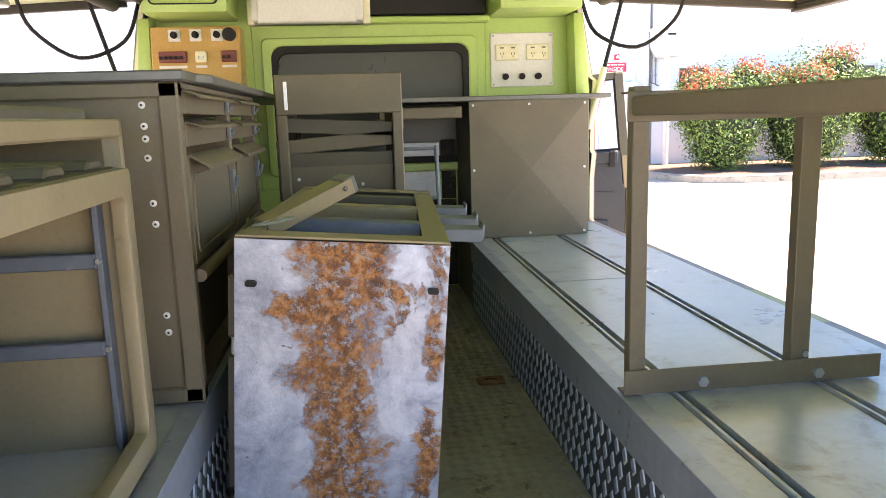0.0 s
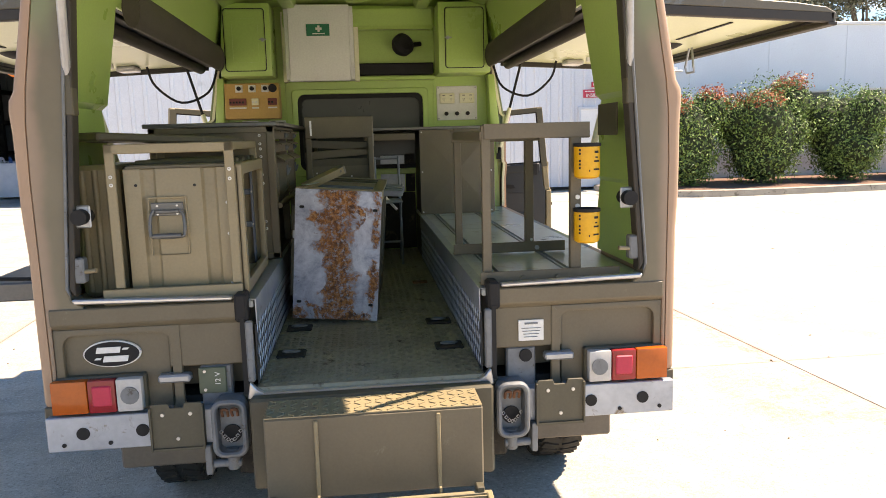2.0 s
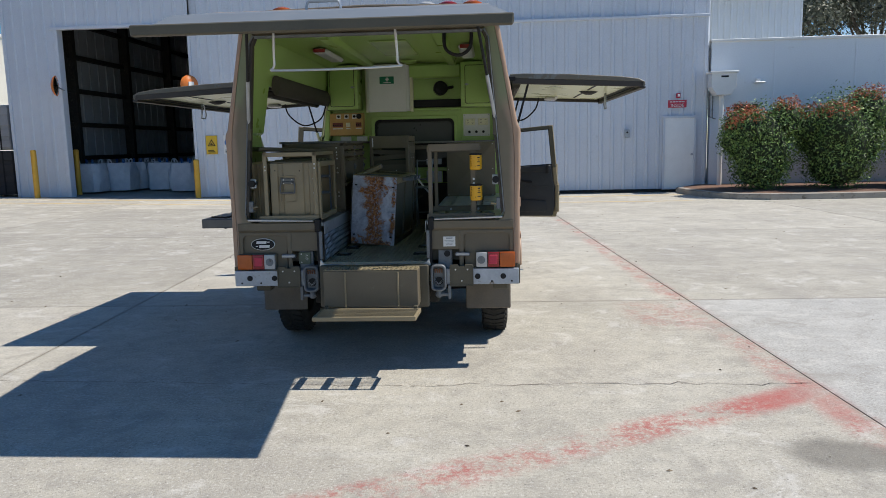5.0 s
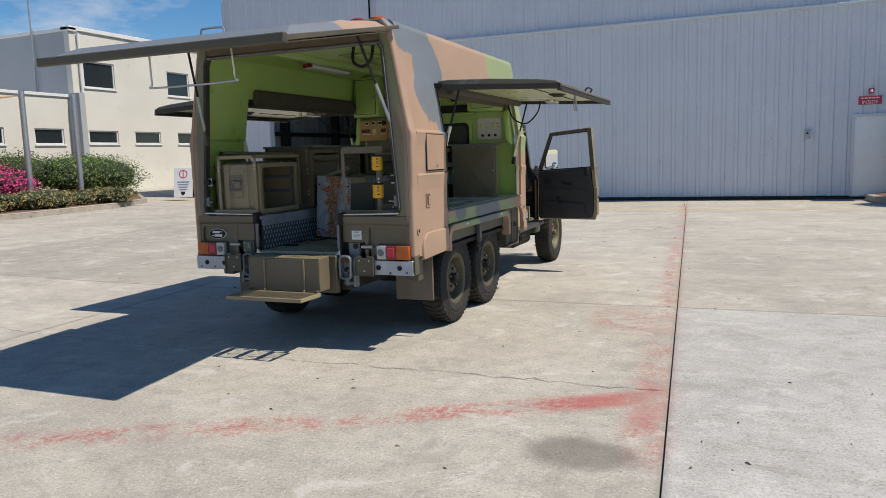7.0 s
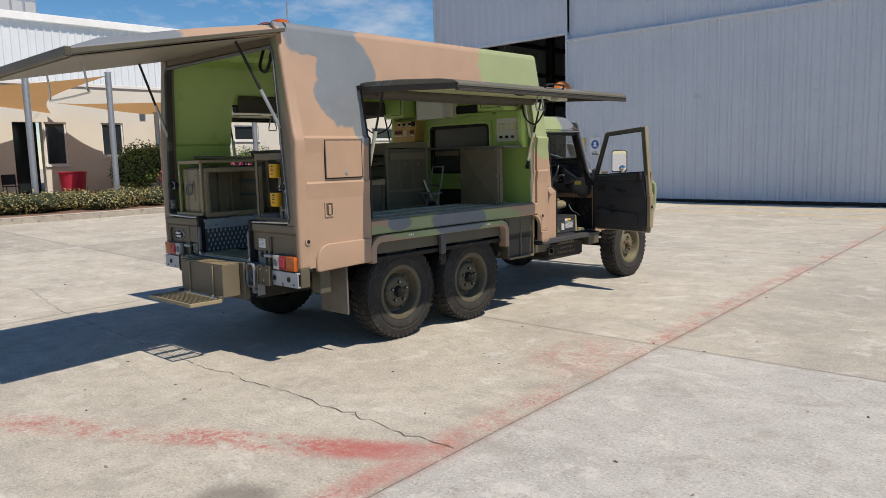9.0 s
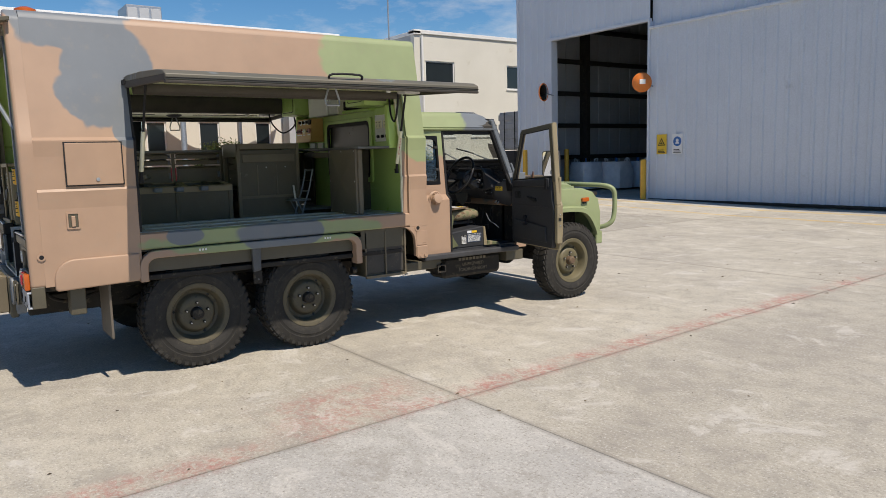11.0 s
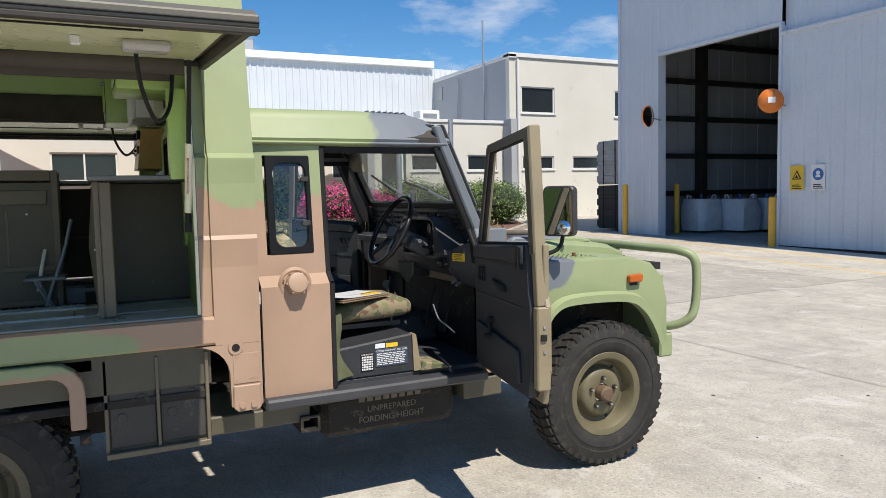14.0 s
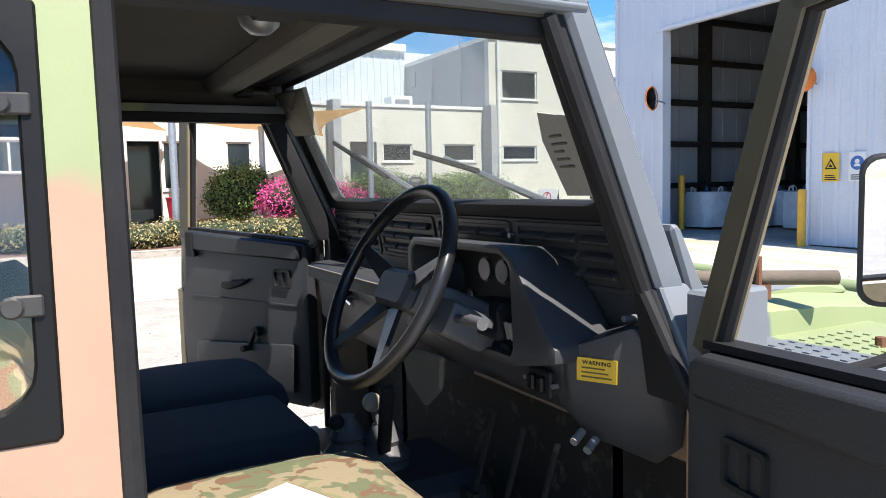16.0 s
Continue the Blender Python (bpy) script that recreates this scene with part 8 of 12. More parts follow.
    prism(bm, [(0.60, 0.018), (0.682, 0.018), (0.676, 0.17), (0.60, 0.185), (0.585, 0.13)], "y", -0.008, -0.005)
    bm.transform(tilt)
    st = part("screen_label", bm, LABEL_BACKLIT, TRUCK, "label stuck inside the windscreen, greyed as if against the light")
    for k in range(5):
        bm = bmesh.new()
        box(bm, 0.612, 0.655 - 0.008 * (k % 3), -0.011, -0.009, 0.075 + 0.015 * k, 0.079 + 0.015 * k)
        bm.transform(tilt)
        part("print_line", bm, HEADLINING, st)
    # card tucked behind the passenger's corner of the glass
    bm = bmesh.new()
    prism(bm, [(-0.662, 0.395), (-0.455, 0.383), (-0.462, 0.242), (-0.665, 0.252)], "y", -0.05, -0.035)
    for v in bm.verts:
        if v.co.z > 0.3 and v.co.x > -0.5:
            v.co.y += 0.02
    bm.transform(tilt)
    card = part("screen_card", bm, CARD_BEIGE, TRUCK, "beige folded card behind the windscreen")
    bm = bmesh.new()
    prism(bm, [(-0.662, 0.392), (-0.46, 0.382), (-0.56, 0.335)], "y", -0.056, -0.051)
    bm.transform(tilt)
    part("card_flap", bm, HEADLINING, card, "darker folded flap")
    # cowl and bonnet
    bm = bmesh.new()
    prism(bm, [(4.345, 1.0), (4.318, 1.30), (4.266, 1.432), (4.275, 1.44), (4.29, 1.432), (4.335, 1.345), (4.385, 1.27), (4.42, 1.235), (4.42, 1.0)], "x", -0.83, 0.752)
    part("cowl", bm, CAMO, TRUCK, "camouflaged cowl below the windscreen", 0.006)
    bm = bmesh.new()
    box(bm, -0.845, 0.80, 4.36, 4.40, 0.60, 1.16)
    part("firewall", bm, CHASSIS, TRUCK)
    bm = bmesh.new()
    secs = []
    for y, z in ((4.40, 1.245), (4.6, 1.25), (5.0, 1.235), (5.28, 1.205), (5.38, 1.16)):
        secs.append([bm.verts.new((x, y, z + dz)) for x, dz in ((-0.545, -0.10), (-0.54, -0.035), (-0.50, -0.012), (-0.3, 0.0), (0, 0.004), (0.3, 0.0), (0.50, -0.012), (0.54, -0.035), (0.545, -0.10))])
    for a, b in zip(secs, secs[1:]):
        for k in range(8):
            bm.faces.new((a[k], a[k + 1], b[k + 1], b[k]))
    bm.faces.new(secs[-1][::-1])
    bm.faces.new(secs[0])
    bonnet = part("bonnet", bm, CAMO, TRUCK, "camouflaged bonnet with tools strapped on top", smooth=True)
    bm = bmesh.new()
    prism(bm, [(4.62, 1.24), (4.66, 1.262), (5.10, 1.245), (5.2, 1.225), (5.2, 1.2), (4.62, 1.2)], "x", 0.18, 0.46)
    part("bonnet_swage", bm, CAMO, bonnet, "", 0.012, True)
    # spade handle and straps lying across
    bm = bmesh.new()
    rod(bm, (0.325, 4.52, 1.286), (0.60, 4.94, 1.281), 0.017, 10)
    part("tool_handle", bm, BARK, bonnet, "weathered wooden tool handle", smooth=True)
    for x, y in ((0.39, 4.618), (0.50, 4.785)):
        bm = bmesh.new()
        box(bm, x - 0.03, x + 0.03, y - 0.02, y + 0.02, 1.235, 1.268)
        rod(bm, (x + 0.024, y - 0.016, 1.25), (x + 0.024, y - 0.016, 1.335), 0.007, 8)
        tube(bm, [(x + 0.024 * math.cos(a), y - 0.016 * math.cos(a), 1.286 + 0.028 * math.sin(a)) for a in [k * 0.785 for k in range(8)]], 0.006, 6, True)
        part("tool_clamp", bm, RUSTY, bonnet)
    bm = bmesh.new()
    box(bm, -0.50, 0.50, 5.36, 5.41, 0.62, 1.15)
    grille = part("grille_panel", bm, CAMO, TRUCK, "", 0.006)
    for k in range(8):
        cube("grille_bar", BLACK, grille, -0.44, 0.44, 5.41, 5.422, 0.72 + 0.045 * k, 0.745 + 0.045 * k, 0.003)
    cube("front_bumper", CAMO, TRUCK, -0.78, 0.78, 5.46, 5.56, 0.52, 0.66, 0.01, "drab steel front bumper")
    bm = bmesh.new()
    rod(bm, (-0.30, 5.52, 1.17), (0.30, 5.52, 1.17), 0.026, 10)
    rod(bm, (-0.30, 5.52, 0.88), (0.30, 5.52, 0.88), 0.026, 10)
    part("bull_bar_rail", bm, CAMO, TRUCK, smooth=True)
    # steps and floor
    cube("cab_floor", DASH, TRUCK, -0.84, 0.84, 3.10, 4.26, 0.62, 0.655, 0.004)
    bm = bmesh.new()
    prism(bm, [(s_, z_) for s_, z_ in ((-0.22, 0.65), (0.22, 0.65), (0.16, 0.82), (-0.16, 0.82))], "y", 3.75, 4.28)
    part("transmission_tunnel", bm, DASH, TRUCK, "black rubber-covered gearbox tunnel", 0.03)
    # front mats and pale edge plate
    bm = bmesh.new()
    prism(bm, [(3.86, 0.656), (4.02, 0.656), (3.98, 0.685), (3.88, 0.70)], "x", 0.70, 0.87)
    part("sill_pad", bm, SEAT_CAMO, TRUCK, "worn tan sill padding", 0.006)


CEILING_DARK = mat("dark_headlining", (0.07, 0.062, 0.05), (0.05, 0.045, 0.038), 0.9, scale=5, bump=0.15)
CARD_BEIGE = mat("beige_card", (0.30, 0.27, 0.20), (0.25, 0.22, 0.165), 0.8, scale=8, bump=0.05)
# label paper darkened in its colour, as it hangs against the light
LABEL_BACKLIT = mat("backlit_label_grey", (0.36, 0.36, 0.34), (0.30, 0.30, 0.28), 0.7, scale=9, bump=0.0)


def dusty_glass_mat():
    """Clear glass with a thin film of dust that catches the light."""
    m, nt, b, vec = start_mat("dusty_windscreen_glass", 0.02)
    clear, film, mix_ = (nt.nodes.new(n) for n in ("ShaderNodeBsdfTransparent", "ShaderNodeBsdfDiffuse", "ShaderNodeMixShader"))
    clear.inputs["Color"].default_value = (0.90, 0.93, 0.91, 1)
    film.inputs["Color"].default_value = (0.62, 0.62, 0.60, 1)
    nt.links.new(maths(nt, "ADD", maths(nt, "MULTIPLY", noise_node(nt, vec, 3.0, 5.0), 0.16), 0.06), mix_.inputs["Fac"])
    nt.links.new(clear.outputs[0], mix_.inputs[1])
    nt.links.new(film.outputs[0], mix_.inputs[2])
    gloss, mix2 = nt.nodes.new("ShaderNodeBsdfGlossy"), nt.nodes.new("ShaderNodeMixShader")
    gloss.inputs["Roughness"].default_value = 0.03
    mix2.inputs["Fac"].default_value = 0.05
    nt.links.new(mix_.outputs[0], mix2.inputs[1])
    nt.links.new(gloss.outputs[0], mix2.inputs[2])
    nt.links.new(mix2.outputs[0], nt.nodes["Material Output"].inputs["Surface"])
    return m


DUSTY_GLASS = dusty_glass_mat()
CHASSIS_SATIN = mat("dark_satin_metal", (0.07, 0.068, 0.066), (0.05, 0.048, 0.046), 0.4, 0.4, scale=12, bump=0.05)
HEADLINING = mat("grey_headlining", (0.17, 0.155, 0.125), (0.13, 0.12, 0.10), 0.8, scale=5, bump=0.1)
PAPER = mat("white_paper", (0.72, 0.74, 0.76), (0.66, 0.68, 0.70), 0.6, scale=9, bump=0.0)
cab()


def fuel_filler():
    """Ribbed cap in an arched recess, on the right quarter panel."""
    cy, cz = 3.25, 1.132
    bm = bmesh.new()
    rod(bm, (0.884, cy, cz), (0.888, cy, cz), 0.052, 24)
    f = part("fuel_filler", bm, CAMO, TRUCK, "tan filler cap in a recess of the quarter panel")
    # pressed hood over the cap: a crescent that dies away downwards
    bm = bmesh.new()
    prev = None
    for k in range(17):
        a = radians(-35 + 250 * k / 16)
        wgt = max(0.0, math.sin(radians(180 * k / 16)))
        c_, s_ = math.cos(a), math.sin(a)
        row = [bm.verts.new((0.8825 + dx, cy + r * c_, cz + r * s_)) for r, dx in ((0.056, 0.0), (0.060, 0.004 + 0.010 * wgt), (0.066, 0.004 + 0.012 * wgt), (0.072 + 0.006 * wgt, 0.002))]
        if prev:
            for j in range(3):
                bm.faces.new((prev[j], prev[j + 1], row[j + 1], row[j]))
        prev = row
    part("recess_rim", bm, CAMO, f, smooth=True)
    tilt_cap = Matrix.Translation((0.880, cy + 0.003, cz - 0.002)) @ Matrix.Rotation(radians(-14), 4, "Y") @ Matrix.Diagonal((1.15, 1.06, 1.06, 1))
    bm = bmesh.new()
    lathe(bm, [(0.0, 0.050), (0.030, 0.050), (0.040, 0.047), (0.044, 0.041), (0.045, 0.0), (0.0, 0.0)], True, 36)
    bm.transform(tilt_cap)
    cap = part("filler_cap", bm, CAMO, f, "ribbed tan filler cap", smooth=True)
    for k in range(6):
        a = 2 * math.pi * k / 6
        bm = bmesh.new()
        rod(bm, (0.004, 0.044 * math.cos(a), 0.044 * math.sin(a)), (0.042, 0.044 * math.cos(a), 0.044 * math.sin(a)), 0.005, 8)
        bm.transform(tilt_cap)
        part("cap_rib", bm, CAMO, cap, smooth=True)


fuel_filler()


# ---- cab doors, swung open on their front hinges ----
def cab_door(s, angle, lift=0.0):
    d = new("cab_door")
    d.parent = TRUCK
    d.matrix_basis = Matrix.Translation((s * 0.868, 4.225, lift)) @ Matrix.Rotation(radians(s * angle), 4, "Z")
    d["label"] = "open cab door with khaki outer skin, black trim and bare window frame"
    def X(a, b):
        return sorted((s * a, s * b))
    bm = bmesh.new()
    prism(bm, [(-0.012, 0.68), (-0.012, 1.272), (-0.80, 1.31), (-0.80, 1.10), (-0.82, 1.06), (-0.82, 0.80), (-0.78, 0.655), (-0.03, 0.655)], "x", *X(-0.012, 0.012))
    part("door_skin", bm, PALE_KHAKI if s > 0 else CAMO, d, "khaki outer door skin", 0.004)
    bm = bmesh.new()
    prism(bm, [(-0.03, 0.69), (-0.03, 1.25), (-0.06, 1.266), (-0.735, 1.304), (-0.75, 1.11), (-0.77, 1.05), (-0.77, 0.80), (-0.74, 0.67), (-0.06, 0.67)], "x", *X(-0.062, -0.012))
    trim = part("door_trim", bm, DOOR_TRIM, d, "black moulded inner door trim", 0.014, True, 2)
    bm = bmesh.new()
    prism(bm, [(-0.06, 1.205), (-0.06, 1.266), (-0.72, 1.303), (-0.72, 1.225)], "x", *X(-0.078, -0.06))
    part("trim_roll", bm, DOOR_TRIM, trim, "", 0.008, True)
    bm = bmesh.new()
    ring(bm, [(-0.16 + u, 1.135 + v) for u, v in rrect(-0.042, 0.042, -0.034, 0.034, 0.008)], [(-0.16 + u, 1.135 + v) for u, v in rrect(-0.035, 0.035, -0.026, 0.026, 0.006)], "x", *X(-0.07, -0.06))
    box(bm, *X(-0.068, -0.06), -0.167, -0.153, 1.11, 1.16)
    part("pull_recess", bm, BLACK, trim)
    bm = bmesh.new()
    prism(bm, [(-0.33, 1.128), (-0.42, 1.118), (-0.49, 1.112), (-0.50, 1.085), (-0.46, 1.078), (-0.38, 1.10)], "x", *X(-0.078, -0.06))
    part("inner_handle", bm, BLACK, trim, "black inner door handle", 0.004)
    bm = bmesh.new()
    prism(bm, [(-0.66, 1.20), (-0.665, 1.30), (-0.70, 1.30), (-0.70, 1.20)], "x", *X(-0.085, -0.06))
    part("lock_button", bm, BLACK, trim, "", 0.003)
    bm = bmesh.new()
    rod(bm, (s * -0.06, -0.30, 0.93), (s * -0.085, -0.30, 0.93), 0.018, 14)
    rod(bm, (s * -0.08, -0.30, 0.93), (s * -0.085, -0.34, 0.86), 0.009, 8)
    rod(bm, (s * -0.085, -0.34, 0.865), (s * -0.115, -0.34, 0.865), 0.012, 10)
    part("window_winder", bm, BLACK, trim, "black window winder", smooth=True)
    # rear edge with latch
    bm = bmesh.new()
    box(bm, *X(-0.05, 0.006), -0.822, -0.775, 0.72, 1.06)
    part("door_edge", bm, PALE_KHAKI, d, "khaki rear edge of the door", 0.006)
    bm = bmesh.new()
    box(bm, *X(-0.036, -0.012), -0.83, -0.79, 0.925, 0.95)
    part("latch", bm, BLACK, d)
    for z in (0.88, 0.98):
        bm = bmesh.new()
        rod(bm, (s * -0.02, -0.822, z), (s * -0.02, -0.828, z), 0.006, 8)
        part("latch_screw", bm, STEEL_GREY, d)
    # window frame: front post, top rail and rear post, leaning inwards
    bm = bmesh.new()
    def bar(a, b, w, t=0.03):
        """A flat bar between (y, z) points."""
        a, b = Vector(a), Vector(b)
        n = Vector((-(b - a).y, (b - a).x)).normalized() * w / 2
        prism(bm, [tuple(a + n), tuple(b + n), tuple(b - n), tuple(a - n)], "x", *X(-t, 0.006))
    bar((-0.03, 1.25), (-0.205, 1.735), 0.035)
    bar((-0.19, 1.728), (-0.74, 1.772), 0.036)
    bar((-0.722, 1.786), (-0.785, 1.06), 0.045, 0.042)
    for v in bm.verts:
        v.co.x -= s * 0.004 * max(0.0, (v.co.z - 1.22) / 0.55)
    part("window_frame", bm, PALE_KHAKI, d, "khaki window frame of the door", 0.004)
    for a, b, w_ in (((-0.03, 1.26), (-0.205, 1.728), 0.038), ((-0.20, 1.724), (-0.735, 1.767), 0.038), ((-0.718, 1.772), (-0.763, 1.27), 0.048)):
        bm = bmesh.new()
        a, b = Vector(a), Vector(b)
        n = Vector((-(b - a).y, (b - a).x)).normalized() * w_ / 2
        t_ = 0.043 if w_ > 0.04 else 0.031
        prism(bm, [tuple(a + n), tuple(b + n), tuple(b - n), tuple(a - n)], "x", *X(-t_ - 0.006, -t_))
        for v in bm.verts:
            v.co.x -= s * 0.004 * max(0.0, (v.co.z - 1.22) / 0.55)
        part("frame_trim", bm, OLIVE, d, "dark drab inner face of the frame")
    for a, b in (((-0.055, 1.27), (-0.215, 1.715)), ((-0.215, 1.712), (-0.70, 1.748)), ((-0.697, 1.748), (-0.738, 1.30))):
        p, q = Vector((s * (-0.018 - 0.004 * max(0, (a[1] - 1.22) / 0.55)), *a)), Vector((s * (-0.018 - 0.004 * max(0, (b[1] - 1.22) / 0.55)), *b))
        bm = bmesh.new()
        rod(bm, p, q, 0.012, 8)
        part("glass_channel", bm, BLACK, d, "black glass channel", smooth=True)
    bm = bmesh.new()
    prism(bm, [(-0.04, 1.268), (-0.04, 1.280), (-0.755, 1.316), (-0.755, 1.305)], "x", *X(-0.04, 0.0))
    part("waist_seal", bm, BLACK, d)
    # pocket and creases of the lower trim
    cube("trim_crease", DOOR_TRIM, trim, *X(-0.066, -0.061), -0.70, -0.08, 1.035, 1.045, 0.002)
    bm = bmesh.new()
    prism(bm, [(-0.10, 0.72), (-0.10, 0.90), (-0.66, 0.86), (-0.68, 0.72)], "x", *X(-0.082, -0.061))
    part("door_pocket", bm, DOOR_TRIM, trim, "black moulded door pocket", 0.012, True, 2)
    return d


DOOR_TRIM = mat("black_door_trim", (0.038, 0.040, 0.044), (0.029, 0.031, 0.035), 0.42, scale=5, fine=240, bump=0.22, dirt=(0.075, 0.07, 0.06), dirt_amount=0.36, spec=0.3)
cab_door(1, 79)
cab_door(-1, 64, 0.05)


def mirror_arm(s):
    bm = bmesh.new()
    tube(bm, smooth_line([(s * 0.83, 4.40, 1.18), (s * 0.88, 4.50, 1.18), (s * 0.94, 4.62, 1.22), (s * 0.95, 4.65, 1.30)], 5), 0.011, 8)
    a = part("mirror_arm", bm, BLACK, TRUCK, "black door mirror on a bent arm", smooth=True)
    m4 = Matrix.Translation((s * 0.95, 4.625, 1.418)) @ Matrix.Rotation(radians(s * 27), 4, "Z")
    bm = bmesh.new()
    prism(bm, rrect(-0.09, 0.09, -0.13, 0.13, 0.03), "y", -0.012, 0.035)
    bm.transform(m4)
    part("mirror_case", bm, CHASSIS_SATIN, a, "", 0.006)
    bm = bmesh.new()
    prism(bm, rrect(-0.08, 0.08, -0.12, 0.12, 0.026), "y", -0.0165, -0.0125)
    bm.transform(m4)
    part("mirror_glass", bm, MIRROR, a)
    bm = bmesh.new()
    lathe(bm, [(0.0, 0.014), (0.02, 0.012), (0.035, 0.004), (0.038, 0.0), (0.0, 0.0)], False, 18)
    bm.transform(m4 @ Matrix.Translation((0.035, -0.0165, -0.085)) @ Matrix.Rotation(radians(90), 4, "X"))
    part("wide_angle_mirror", bm, MIRROR, a, smooth=True)


mirror_arm(1)
mirror_arm(-1)


# ---- inside the cab ----
def seat(x, cloth, label):
    bm = bmesh.new()
    secs = []
    for y, z0, z1, h in ((3.42, 0.90, 0.95, 0.17), (3.44, 0.89, 0.985, 0.205), (3.50, 0.885, 1.0, 0.225), (3.62, 0.89, 1.008, 0.228), (3.76, 0.895, 1.012, 0.228), (3.85, 0.90, 1.004, 0.222), (3.89, 0.91, 0.985, 0.205), (3.905, 0.925, 0.955, 0.17)):
        ring_ = []
        for k in range(24):
            a = 2 * math.pi * k / 24
            ca, sa = math.cos(a), math.sin(a)
            ux, uz = math.copysign(abs(ca) ** 0.45, ca), math.copysign(abs(sa) ** 0.6, sa)
            wob = 0.004 * math.sin(9 * y + 5 * ux)
            ring_.append(bm.verts.new((x + h * ux, y, (z0 + z1) / 2 + (z1 - z0) / 2 * uz + (wob if uz > 0.4 else 0))))
        secs.append(ring_)
    for a, b in zip(secs, secs[1:]):
        for k in range(24):
            bm.faces.new((a[k], a[(k + 1) % 24], b[(k + 1) % 24], b[k]))
    bm.faces.new(secs[0])
    bm.faces.new(secs[-1][::-1])
    st = part("seat_cushion", bm, cloth, TRUCK, label, smooth=True)
    bm = bmesh.new()
    m4 = Matrix.Translation((x, 3.34, 0.97)) @ Matrix.Rotation(radians(14), 4, "X")
    secs = []
    for z, t, h in ((0.0, 0.05, 0.20), (0.06, 0.07, 0.215), (0.24, 0.075, 0.20), (0.34, 0.055, 0.16), (0.38, 0.03, 0.12)):
        secs.append([bm.verts.new(m4 @ Vector((a, b, z))) for a, b in ((-h, -t), (-h - 0.01, 0), (-h + 0.02, t), (0, t + 0.012), (h - 0.02, t), (h + 0.01, 0), (h, -t))])
    for a, b in zip(secs, secs[1:]):
        for k in range(7):
            bm.faces.new((a[k], a[(k + 1) % 7], b[(k + 1) % 7], b[k]))
    bm.faces.new(secs[0])
    bm.faces.new(secs[-1][::-1])
    part("seat_back", bm, cloth, TRUCK, "", smooth=True)
    for dx in (-0.16, 0.16):
        bm = bmesh.new()
        box(bm, x + dx - 0.015, x + dx + 0.015, 3.42, 3.84, 0.862, 0.885)
        rod(bm, (x + dx, 3.80, 0.875), (x + dx, 3.80, 0.92), 0.01, 8)
        part("seat_runner", bm, CHASSIS_SATIN, TRUCK)
    return st


